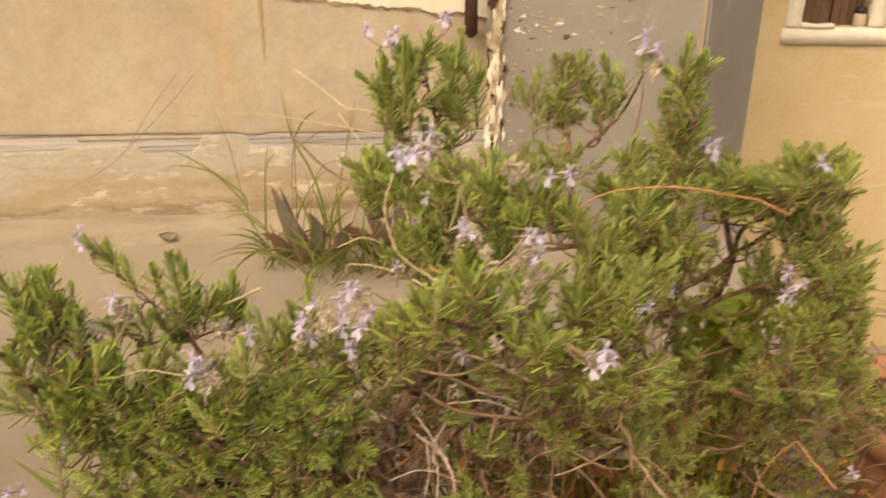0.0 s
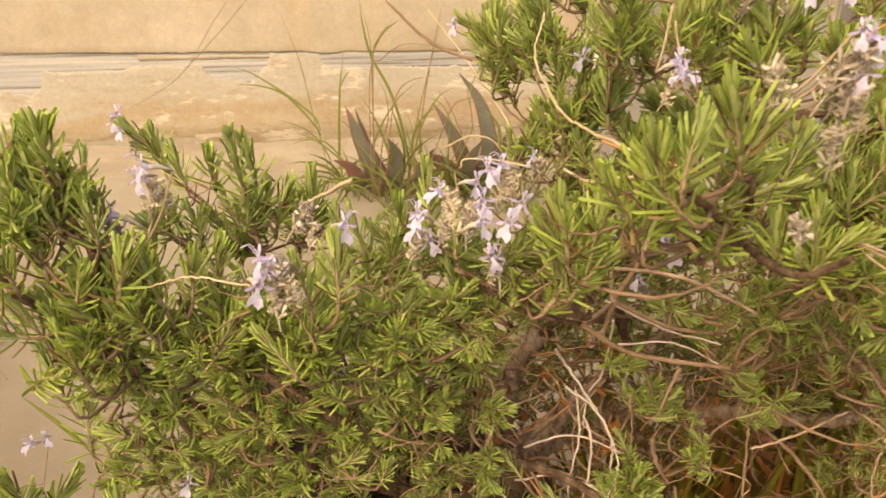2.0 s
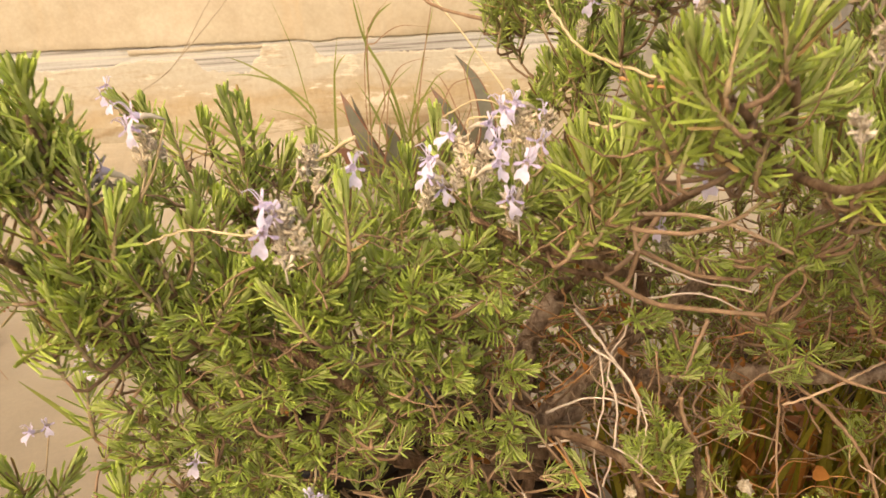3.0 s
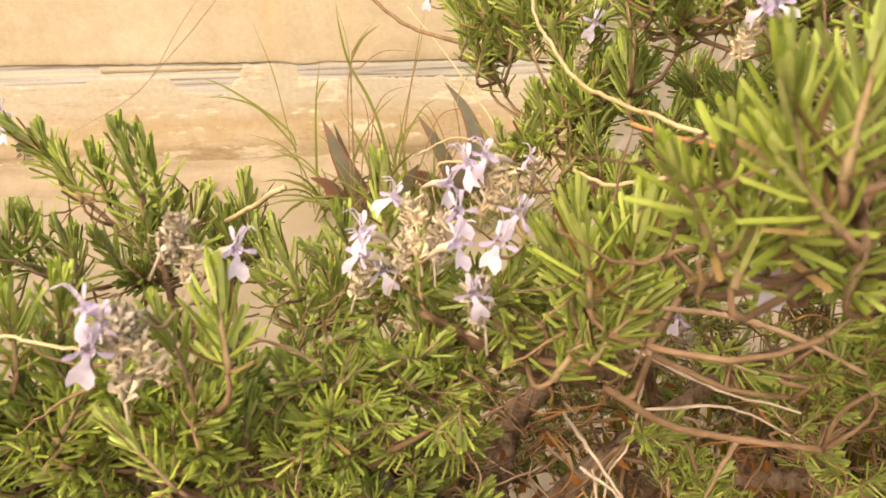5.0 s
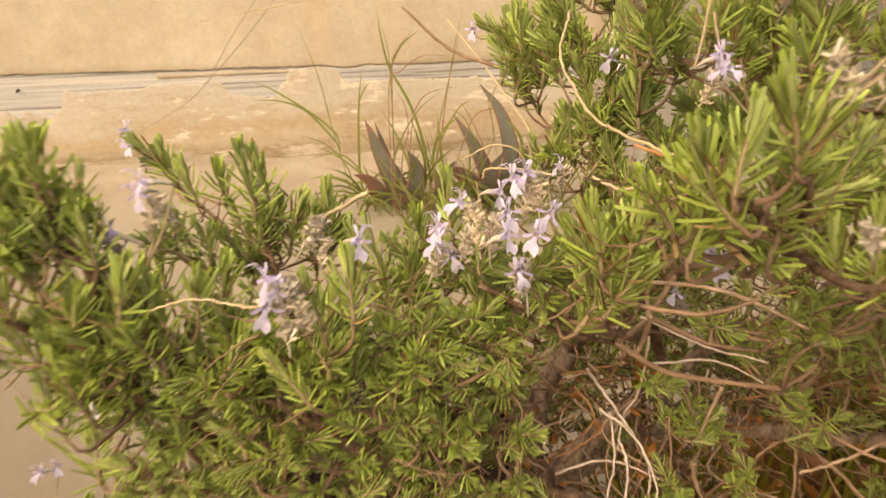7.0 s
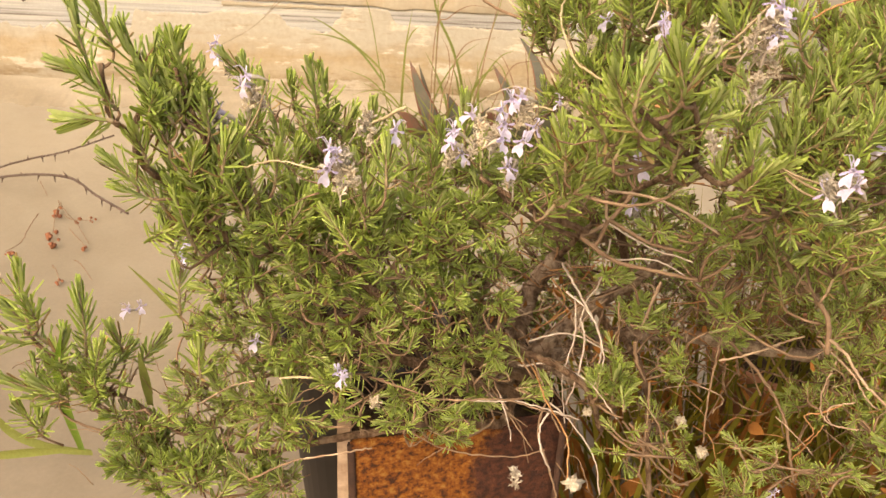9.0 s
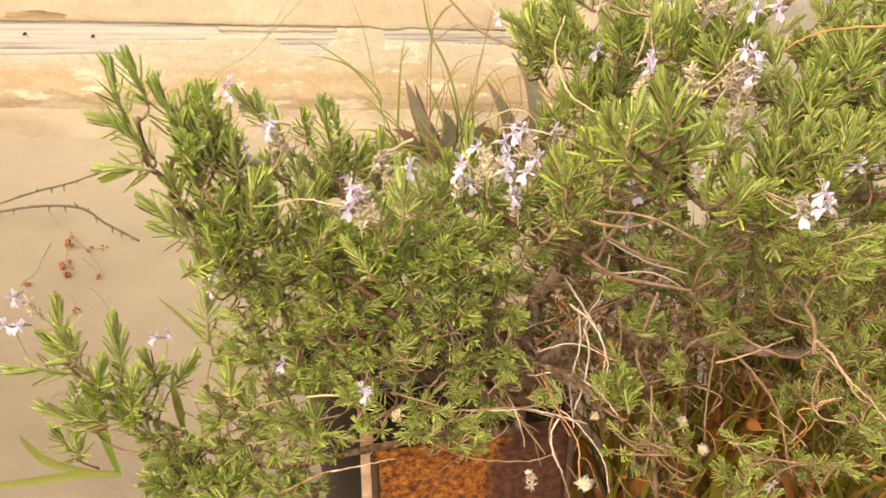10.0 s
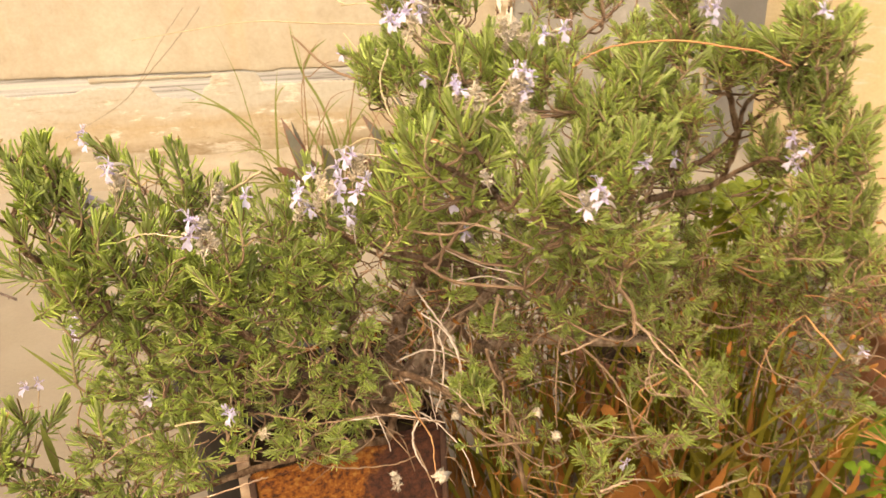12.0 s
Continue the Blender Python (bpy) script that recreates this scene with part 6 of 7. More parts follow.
tagged(part("fine_stem", build_mesh("fine_stem", V, F, [M_TWIG]), bush, "thin brown stems carrying the shoots"), kind="stuff")


# flowers
def petal(V, F, base, way, up, length, width, curl, cup=0.25, notch=0.0):
    side = way.cross(up).normalized()
    k = len(V)
    pos, d, u = base.copy(), way.normalized(), up.normalized()
    prof = (0.25, 0.5, 0.85, 1.0, 0.7)
    for i, w in enumerate(prof):
        h = width * 0.5 * w
        tipin = -notch * length if i == len(prof) - 1 else 0
        wob = [Vector((noise.noise((k + i, q * 3.1, 0.5)), noise.noise((q * 2.7, k + i, 1.5)), noise.noise((k * 0.7, i, q)))) * width * 0.22 * (i > 0) for q in range(3)]
        V += [pos - side * h + u * h * cup + wob[0], pos + d * tipin + wob[1], pos + side * h + u * h * cup + wob[2]]
        r = Matrix.Rotation(-curl / len(prof), 3, side)
        d, u = r @ d, r @ u
        pos = pos + d * length / (len(prof) - 1)
    for i in range(len(prof) - 1):
        p = k + 3 * i
        F += [(p, p + 1, p + 4, p + 3), (p + 1, p + 2, p + 5, p + 4)]


def flower_meshes(seed):
    """A two-lipped floret opening along +z with +y up: corolla, calyx and stamens."""
    rr = random.Random(seed)
    V, F = [], []
    tv, tf = tube([Vector((0, 0, 0)), Vector((0, 0.0004, 0.003)), Vector((0, 0.001, 0.006)), Vector((0, 0.0012, 0.008))], 0.0009, 0.0023, 8)
    V += tv
    F += tf[:-1]
    up, fw, sd = Vector((0, 1, 0)), Vector((0, 0, 1)), Vector((1, 0, 0))
    o = Vector((0, 0.0012, 0.0075))
    j = lambda a: rr.uniform(-a, a)
    petal(V, F, o - up * 0.001, fw * 0.7 - up * (0.7 + j(0.2)) + sd * j(0.2), fw, 0.0095, 0.0074 + j(0.0008), 1.1 + j(0.3), 0.22, 0.06)
    lip = (len(tf) - 1, len(F))
    for s in (-1, 1):
        petal(V, F, o + sd * s * 0.001, fw * 0.6 + sd * s * (0.9 + j(0.2)) - up * (0.3 + j(0.3)), fw, 0.0066 + j(0.001), 0.0019 + j(0.0004), 0.9 + j(0.6), 0.3)
        petal(V, F, o + up * 0.0012 + sd * s * 0.0005, fw * 0.35 + up * 1.0 + sd * s * 0.35, sd * -s * 0.2 - fw, 0.0064 + j(0.001), 0.0019 + j(0.0004), -1.0 + j(0.5), 0.4)
    corolla = build_mesh("flower", V, F, [M_PETAL, M_LIP], [1 if lip[0] <= i < lip[1] else 0 for i in range(len(F))])
    V, F = [], []
    tv, tf = tube([Vector((0, -0.004, -0.010)), Vector((0, -0.002, -0.006)), Vector((0, -0.0004, -0.002)), Vector((0, 0, 0.0015)), Vector((0, 0.0003, 0.004))], 0.0007, 0.0019, 7, 0.05)
    calyx = build_mesh("calyx", tv, tf, [M_CALYX])
    V, F = [], []
    for s in (-1, 1):
        ln = [o + sd * s * 0.0008 + up * 0.001, o + fw * 0.002 + up * 0.005 + sd * s * 0.001, o + fw * 0.005 + up * 0.0080 + sd * s * 0.0012, o + fw * 0.009 + up * 0.0070 + sd * s * 0.0014]
        tv, tf = tube(smooth_line(ln, 3), 0.00035, 0.00025, 5)
        k = len(V)
        V += tv
        F += [tuple(i + k for i in g) for g in tf]
    return corolla, calyx, build_mesh("stamen", V, F, [M_PETAL])


FLORETS = [flower_meshes(300 + i) for i in range(5)]
rr = random.Random(91)


def nearest_shoot(p):
    return min(SHOOTS, key=lambda s: ((s[1] @ Vector((0, 0, 0.04))) - p).length)


FLOWERS_A = [(-0.322, 0.800, 0.568), (-0.320, 0.800, 0.554), (-0.169, 0.527, 0.631), (-0.174, 0.530, 0.624), (-0.192, 0.530, 0.603), (-0.070, 0.515, 0.608), (-0.101, 0.485, 0.604), (-0.105, 0.485, 0.591), (-0.040, 0.560, 0.586), (-0.039, 0.565, 0.592), (-0.030, 0.575, 0.601), (-0.006, 0.545, 0.597), (-0.006, 0.560, 0.602), (-0.002, 0.575, 0.614), (-0.011, 0.575, 0.607), (0.008, 0.550, 0.595), (0.015, 0.560, 0.602), (0.004, 0.575, 0.617), (0.000, 0.545, 0.579), (0.023, 0.740, 0.559), (-0.048, 0.890, 0.623), (0.082, 0.510, 0.604), (0.091, 0.640, 0.516), (0.054, 0.750, 0.631)]
FLOWERS_B = [(0.088, 0.565, 0.677), (0.091, 0.560, 0.671), (0.132, 0.460, 0.711), (0.136, 0.465, 0.706), (0.156, 0.600, 0.702), (0.169, 0.600, 0.705), (0.180, 0.447, 0.637), (0.183, 0.447, 0.629), (0.173, 0.455, 0.621), (-0.272, 0.605, 0.451), (-0.273, 0.600, 0.441), (-0.422, 0.535, 0.457), (-0.438, 0.535, 0.426), (-0.425, 0.535, 0.427), (-0.362, 0.660, 0.341), (-0.377, 0.660, 0.334), (-0.200, 0.565, 0.392), (-0.111, 0.514, 0.415), (-0.109, 0.514, 0.409), (0.250, 0.630, 0.254), (0.231, 0.560, 0.609), (0.052, 0.584, 0.724), (0.056, 0.590, 0.731), (0.038, 0.600, 0.715)]
FLOWERS_C = [(0.384, 0.670, 0.589), (0.398, 0.670, 0.577), (0.385, 0.670, 0.568), (0.421, 0.670, 0.578), (0.514, 0.720, 0.328), (0.085, 0.560, 0.676), (0.303, 0.700, 0.699), (0.022, 0.810, 0.777), (0.015, 0.810, 0.772), (-0.007, 0.820, 0.779), (0.067, 0.830, 0.786), (0.063, 0.616, 0.732), (0.060, 0.616, 0.718), (0.041, 0.630, 0.709), (0.234, 0.680, 0.796), (0.247, 0.685, 0.784), (0.308, 0.690, 0.701), (0.367, 0.610, 0.711), (0.278, 0.660, 0.577)]
FLOWERS_ALL = FLOWERS_A + FLOWERS_B + FLOWERS_C
stalks = []
places = []
for p in FLOWERS_ALL:
    places.append(Vector(p))
    if rr.random() < 0.25:
        places.append(Vector(p) + Vector((rr.uniform(-0.011, 0.011), rr.uniform(-0.004, 0.012), rr.uniform(-0.012, 0.004))))
for p in places:
    corolla, calyx, stamens = rr.choice(FLORETS)
    az = rr.uniform(-1.3, 0.9)
    fw = Vector((math.sin(az), -math.cos(az), rr.uniform(-0.1, 0.5))).normalized()
    sd = Vector((0, 0, 1)).cross(fw)
    sd.normalize()
    up = fw.cross(sd)
    s = rr.uniform(0.82, 1.0) * (0.75 if p.y < 0.58 and p.z > 0.65 else 1)
    m = Matrix.Translation(p) @ Matrix((sd, up, fw)).transposed().to_4x4() @ Matrix.Rotation(rr.uniform(-0.5, 0.5), 4, "Z") @ Matrix.Scale(s, 4)
    ob = part("flower", corolla, bush, "pale lilac two-lipped flower", TO_BUSH @ m @ Matrix.Translation((0, 0, -0.006)))
    part("calyx", calyx, ob)
    part("stamen", stamens, ob)
    foot = m @ Vector((0, -0.004, -0.016))
    near = nearest_shoot(foot)
    q = near[1] @ Vector((0, 0, 0.03))
    if (q - foot).length < 0.12:
        stalks.append((q, foot))
for i, (q, foot) in enumerate(stalks):
    part("flower_stalk", stem_mesh("flower_stalk", [q, (q + foot) * 0.5 - Vector((0, 0, 0.004)), foot], 0.0009, 0.0006, M_SHOOT, BASE, 5, 0.1, 0, i, 4), bush)


def head_mesh(seed, n=40):
    rr = random.Random(seed)
    V, F = [], []
    for i in range(n):
        a = rr.uniform(0, 6.28)
        d = Vector((math.cos(a), math.sin(a), rr.uniform(-0.5, 1.0))).normalized()
        b = Vector((rr.uniform(-0.003, 0.003), rr.uniform(-0.003, 0.003), rr.uniform(-0.014, 0.010)))
        d = (d + Vector((0, 0, 0.5))).normalized()
        w = rr.uniform(0.0009, 0.0017)
        tv, tf = tube([b, b + d * 0.0025, b + d * 0.0042, b + d * rr.uniform(0.005, 0.0068)], 0.0005, w, 5, 0.5, 0.0005, seed + i)
        k = len(V)
        V += tv
        F += [tuple(j + k for j in g) for g in tf[:-2]]
        for e in range(2):
            t = b + d * 0.0062 + Vector((rr.uniform(-1, 1), rr.uniform(-1, 1), rr.uniform(-0.5, 1))) * 0.004
            tv, tf = tube([b + d * 0.003, b + d * 0.005, t], 0.0005, 0.0001, 3, 0.2)
            k = len(V)
            V += tv
            F += [tuple(j + k for j in g) for g in tf]
    tv, tf = tube([Vector((0, 0, -0.022)), Vector((0.001, 0, -0.01)), Vector((0, 0, 0.01))], 0.0008, 0.0007, 5)
    k = len(V)
    V += tv
    F += [tuple(j + k for j in g) for g in tf]
    return build_mesh("dry_flower_head", V, F, [M_DRYHEAD if seed % 2 else M_CALYX])


HEADS = [head_mesh(400 + i) for i in range(4)]
SPENT_A = [(-0.091, 0.520, 0.609), (-0.086, 0.520, 0.602), (-0.098, 0.490, 0.584), (-0.090, 0.490, 0.587), (-0.096, 0.490, 0.597), (-0.021, 0.570, 0.591), (-0.026, 0.570, 0.582), (-0.014, 0.565, 0.585), (-0.025, 0.580, 0.593), (0.003, 0.580, 0.602), (0.002, 0.550, 0.572), (0.103, 0.460, 0.695), (0.102, 0.460, 0.689), (0.124, 0.465, 0.697), (0.132, 0.465, 0.699), (0.131, 0.470, 0.689), (0.136, 0.470, 0.681), (0.130, 0.470, 0.669), (0.108, 0.425, 0.654), (0.124, 0.620, 0.704), (0.136, 0.620, 0.698), (0.128, 0.620, 0.692), (-0.305, 0.790, 0.546), (-0.165, 0.535, 0.612)]
SPENT_B = [(-0.172, 0.535, 0.614), (0.025, 0.740, 0.551), (-0.089, 0.530, 0.376), (0.026, 0.520, 0.332), (0.044, 0.700, 0.624), (0.086, 0.570, 0.660), (0.177, 0.450, 0.630), (0.131, 0.600, 0.707), (0.142, 0.600, 0.698), (0.064, 0.620, 0.717), (0.146, 0.950, 0.680)]
for p in [Vector(q) for q in SPENT_A + SPENT_B] + [q + Vector((rr.uniform(-0.008, 0.008), 0.006, -0.012)) for q in places[::5]]:
    part("dry_flower_head", rr.choice(HEADS), bush, "grey-beige spent flower head",
         TO_BUSH @ Matrix.Translation(p) @ pose(0, 0, 0, rr.uniform(-25, 35), rr.uniform(-30, 30), rr.uniform(0, 360)) @ Matrix.Scale(rr.uniform(0.5, 0.85), 4))


def dead_leaf_mesh(seed):
    rr = random.Random(seed)
    V, F = [], []
    n = 5
    ln, w = rr.uniform(0.016, 0.030), rr.uniform(0.007, 0.014)
    for i in range(n):
        t = i / (n - 1)
        h = w * 0.5 * math.sin(math.pi * (0.1 + 0.86 * t))
        z = 0.006 * math.sin(3.2 * t + seed)
        V += [(ln * (t - 0.5), -h, z + h * 0.5), (ln * (t - 0.5), 0, z), (ln * (t - 0.5), h, z + h * rr.uniform(0.1, 0.7))]
    for i in range(n - 1):
        p = 3 * i
        F += [(p, p + 3, p + 4, p + 1), (p + 1, p + 4, p + 5, p + 2)]
    return build_mesh("dead_leaf", V, F, [M_DRYLEAF])


DEAD = [dead_leaf_mesh(500 + i) for i in range(6)]
for i in range(290):
    q = rr.choice(CORE) if i < 85 else Vector((rr.uniform(0.05, 0.6), rr.uniform(0.68, 0.95), rr.uniform(0.15, 0.42)))
    part("dead_leaf", rr.choice(DEAD), bush, "", TO_BUSH @ Matrix.Translation(q + Vector((rr.uniform(-0.03, 0.03), rr.uniform(-0.05, 0.01), rr.uniform(-0.015, 0.02)))) @ pose(0, 0, 0, rr.uniform(0, 360), rr.uniform(0, 360), rr.uniform(0, 360)) @ Matrix.Scale(rr.uniform(0.25, 0.6), 4))

for q in [(-0.104, 0.545, 0.518), (-0.083, 0.545, 0.468), (0.065, 0.660, 0.436), (0.083, 0.700, 0.424), (0.242, 0.700, 0.267), (0.266, 0.720, 0.214), (0.195, 0.700, 0.425), (0.080, 0.640, 0.376), (0.136, 0.680, 0.377), (0.503, 0.800, 0.416), (0.482, 0.800, 0.384), (0.525, 0.820, 0.442)]:
    part("dead_leaf", rr.choice(DEAD), bush, "", TO_BUSH @ Matrix.Translation(q) @ pose(0, 0, 0, rr.uniform(30, 110), rr.uniform(-40, 40), rr.uniform(0, 360)) @ Matrix.Scale(rr.uniform(0.5, 1.0) * (0.45 if q[0] < 0 else 1), 4))


# ---- the rusty tin ----
def make_tin():
    side, h, t = 0.205, 0.28, 0.0018
    turn = pose(-0.127, 0.585, 0, 0, 0, 24)
    root = thing("rusty_tin", (0, 0, 0), "square rusted oil tin used as a plant pot", "tin")
    root.matrix_basis = turn
    # four dented panels
    corners = [(0, 0), (side, 0), (side, side), (0, side)]
    # orange rust on the front panel only; the other three are near-black
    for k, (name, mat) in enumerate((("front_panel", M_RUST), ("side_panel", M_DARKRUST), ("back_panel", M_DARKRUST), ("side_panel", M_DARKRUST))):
        p, q = Vector((*corners[k], 0)), Vector((*corners[(k + 1) % 4], 0))
        along = (q - p).normalized()
        p, q = p + along * 0.001, q - along * 0.001
        outw = along.cross(Vector((0, 0, 1)))
        V, F = [], []
        nx, nz = 14, 16
        for i in range(nx + 1):
            for j in range(nz + 1):
                u, z = i / nx, h * j / nz
                dent = 0.006 * noise.noise((u * 3, z * 12, k * 5.0)) * min(1, min(u, 1 - u) * 6)
                if j == nz:
                    z += 0.004 * noise.noise((u * 9, k * 3.0, 0))
                V.append(p.lerp(q, u) + outw * dent + Vector((0, 0, z)))
        for i in range(nx):
            for j in range(nz):
                a = i * (nz + 1) + j
                F.append((a, a + nz + 1, a + nz + 2, a + 1))
        me = build_mesh(name, V, F, [mat])
        bm = bmesh.new()
        bm.from_mesh(me)
        bmesh.ops.solidify(bm, geom=bm.faces[:], thickness=t)
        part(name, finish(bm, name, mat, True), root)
    line = [Vector((side * a, side * b, h - 0.004)) for a, b in ((0, 0), (0.33, 0), (0.66, 0), (1, 0), (1, 0.5), (1, 1), (0.5, 1), (0, 1), (0, 0.5), (0, 0.02))]
    v, f = tube(line, 0.0035, 0.0035, 6, 0.1, 0.001, 4)
    part("rolled_rim", build_mesh("rolled_rim", v, f, [M_RUST]), root, "rolled rusty rim")
    for k, (a, b) in enumerate(((0, 0), (1, 0))):
        v, f = tube([Vector((side * a, side * b, 0.004)), Vector((side * a, side * b, h * 0.5)), Vector((side * a, side * b, h - 0.004))], 0.004, 0.004, 6, 0.1)
        part("seam", build_mesh("seam", v, f, [M_DARKRUST]), root)
    bm = bmesh.new()
    bmesh.ops.create_grid(bm, x_segments=26, y_segments=26, size=side / 2 - 0.004)
    for v in bm.verts:
        v.co.z = 0.010 * noise.noise((v.co.x * 25, v.co.y * 25, 1)) + 0.005 * noise.noise((v.co.x * 80, v.co.y * 80, 1))
    bmesh.ops.translate(bm, verts=bm.verts, vec=(side / 2, side / 2, h - 0.022))
    part("soil", finish(bm, "soil", M_SOIL, True), root, "dark dry soil with litter")
    st = thing("wooden_stick", (-0.137, 0.575, 0), "pale flat wooden stick leaning on the rusty tin", "stick")
    bm = bmesh.new()
    box_faces(bm, -0.0065, 0.0065, -0.0025, 0.0025, 0.0, 0.305)
    bmesh.ops.bevel(bm, geom=bm.edges[:], offset=0.001, segments=1, affect="EDGES")
    part("lath", finish(bm, "lath", M_PALE), st, "", pose(0, 0, 0, -3, 1, 10))


make_tin()


# ---- dry stalks, thorny stems and straws round the bush ----
def loose_stem(name, pts, r0, r1, mat, label, category, seed=1, thorns=0):
    base = Vector(pts[0])
    root = new(name, stem_mesh(name, pts, r0, r1, mat, base, 6, 0.1, 0.0004, seed, 10))
    root.location = base
    tagged(root, label, category)
    if thorns:
        line = smooth_line(pts, 10)
        rr = random.Random(seed)
        for k in range(thorns):
            i = int((k + 0.5) / thorns * (len(line) - 2)) + 1
            d = Vector((rr.uniform(-0.4, 0.4), rr.uniform(-0.5, 0.2), rr.choice((-1, 1)))).normalized()
            ln = rr.uniform(0.005, 0.018)
            q = line[i] - base
            v, f = tube([q - d * 0.001, q + d * ln * 0.4, q + d * ln], 0.0036, 0.0004, 5)
            part("thorn", build_mesh("thorn", v, f, [mat]), root)
    return root


loose_stem("dry_stalk", [(0.026, 0.690, 0.674), (0.020, 0.660, 0.656), (0.027, 0.620, 0.647), (0.038, 0.590, 0.639), (0.061, 0.560, 0.636), (0.078, 0.550, 0.632)], 0.0007, 0.0009, M_STRAW, "curved pale yellow dry stalk hooked into the rosemary", "stalk", 1)
loose_stem("dry_stalk", [(0.177, 0.600, 0.676), (0.194, 0.600, 0.687), (0.215, 0.600, 0.693), (0.255, 0.600, 0.695), (0.295, 0.600, 0.689), (0.320, 0.600, 0.684), (0.346, 0.600, 0.672)], 0.0006, 0.0010, M_ORANGE, "arching yellow-brown dry stalk across the rosemary", "stalk", 2)
loose_stem("dry_stalk", [(-0.116, 0.950, 0.633), (-0.072, 0.920, 0.602), (-0.025, 0.870, 0.597), (0.013, 0.820, 0.597)], 0.0012, 0.0020, M_TWIG, "thin reddish-brown twig reaching out of the rosemary", "stalk", 3)
loose_stem("straw", [(-0.434, 1.250, 0.569), (-0.215, 1.100, 0.621), (-0.105, 1.000, 0.637), (0.008, 0.860, 0.661)], 0.0006, 0.0010, M_STRAW, "long thin pale straw", "straw", 4)
loose_stem("straw", [(-0.117, 1.000, 0.702), (-0.085, 0.980, 0.685), (-0.049, 0.950, 0.666)], 0.0019, 0.0011, M_STRAW, "short pale straw stalk", "straw", 5)
loose_stem("straw", [(-0.054, 0.950, 0.666), (-0.025, 0.920, 0.673), (0.007, 0.880, 0.676)], 0.0010, 0.0008, M_STRAW, "short pale straw stalk", "straw", 15)
loose_stem("straw", [(-0.141, 1.500, 0.518), (-0.080, 1.450, 0.457), (-0.010, 1.350, 0.387), (0.006, 1.200, 0.396)], 0.0014, 0.0014, M_STRAW, "slanting pale straw among the flowers", "straw", 6)
loose_stem("straw", [(-0.165, 0.500, 0.580), (-0.140, 0.495, 0.589), (-0.109, 0.490, 0.588)], 0.0005, 0.0006, M_STRAW, "short yellow straw caught in the shoots", "straw", 7)
loose_stem("straw", [(-0.166, 0.530, 0.386), (-0.152, 0.530, 0.390), (-0.139, 0.530, 0.391)], 0.0010, 0.0010, M_STRAW, "short yellow straw caught in the shoots", "straw", 8)
loose_stem("straw", [(-0.143, 0.700, 0.536), (-0.118, 0.680, 0.554), (-0.105, 0.670, 0.565), (-0.098, 0.670, 0.568)], 0.0012, 0.0016, M_STRAW, "short curved brown straw caught in the shoots", "straw", 16)
loose_stem("straw", [(-0.068, 0.950, 0.487), (-0.037, 0.930, 0.509), (-0.015, 0.920, 0.509), (-0.005, 0.920, 0.497)], 0.0009, 0.0008, M_STRAW, "bowed pale straw behind the flowers", "straw", 17)
loose_stem("straw", [(-0.034, 0.780, 0.535), (-0.031, 0.780, 0.542), (-0.007, 0.770, 0.546), (0.019, 0.750, 0.549)], 0.0008, 0.0009, M_STRAW, "thin pale straw behind the flowers", "straw", 18)
loose_stem("dry_stalk", [(0.042, 0.680, 0.575), (0.052, 0.670, 0.573), (0.060, 0.660, 0.575), (0.084, 0.640, 0.587)], 0.0011, 0.0011, M_STRAW, "bent pale yellow dry stalk among the shoots", "stalk", 19)
loose_stem("dry_stalk", [(0.059, 0.620, 0.616), (0.075, 0.600, 0.617), (0.090, 0.580, 0.619), (0.104, 0.570, 0.618)], 0.0010, 0.0010, M_ORANGE, "orange-brown dry stalk among the shoots", "stalk", 20)
loose_stem("thorny_stem", [(-1.346, 1.500, -0.021), (-1.122, 1.450, 0.052), (-0.978, 1.420, 0.077), (-0.908, 1.400, 0.055), (-0.829, 1.380, 0.032)], 0.0032, 0.0024, M_THORN, "dry thorny bramble stem over the concrete", "bramble", 9, 13)
loose_stem("thorny_stem", [(-1.344, 1.500, -0.016), (-1.169, 1.520, 0.048), (-1.063, 1.540, 0.076), (-0.948, 1.560, 0.118)], 0.0026, 0.0020, M_THORN, "dry thorny bramble stem over the concrete", "bramble", 10, 9)
loose_stem("grey_stem", [(-0.537, 1.920, 0.499), (-0.602, 1.920, 0.429), (-0.697, 1.920, 0.338), (-0.781, 1.920, 0.267), (-0.920, 1.900, 0.194)], 0.0013, 0.0010, M_FILLET, "thin grey dry stem leaning before the wall", "stalk", 11)
loose_stem("grey_stem", [(-0.587, 1.950, 0.494), (-0.663, 1.950, 0.406), (-0.749, 1.940, 0.292), (-0.840, 1.930, 0.233)], 0.0011, 0.0008, M_FILLET, "thin grey dry stem leaning before the wall", "stalk", 12)


def ribbon_mesh(name, pts, width, mat):
    """A long leaf along a line, folded along its midrib."""
    line = smooth_line(pts, 7)
    V, F = [], []
    n = len(line)
    for i, c in enumerate(line):
        d = (line[min(i + 1, n - 1)] - line[max(0, i - 1)]).normalized()
        s = d.cross(Vector((0.15, -1, 0.2))).normalized()
        u = s.cross(d)
        t = i / (n - 1)
        h = width * 0.5 * (0.6 + 0.4 * min(1, t * 3)) * (1 - max(0, (t - 0.45) / 0.55) ** 1.8 * 0.96)
        V += [c - s * h + u * h * 0.3, c, c + s * h + u * h * 0.3]
    for i in range(n - 1):
        p = 3 * i
        F += [(p, p + 1, p + 4, p + 3), (p + 1, p + 2, p + 5, p + 4)]
    return build_mesh(name, V, F, [mat])


def ribbon(name, pts, width, mat, label, category):
    base = Vector(pts[0])
    ob = new(name, ribbon_mesh(name, [Vector(q) - base for q in pts], width, mat))
    ob.location = base
    return tagged(ob, label, category)


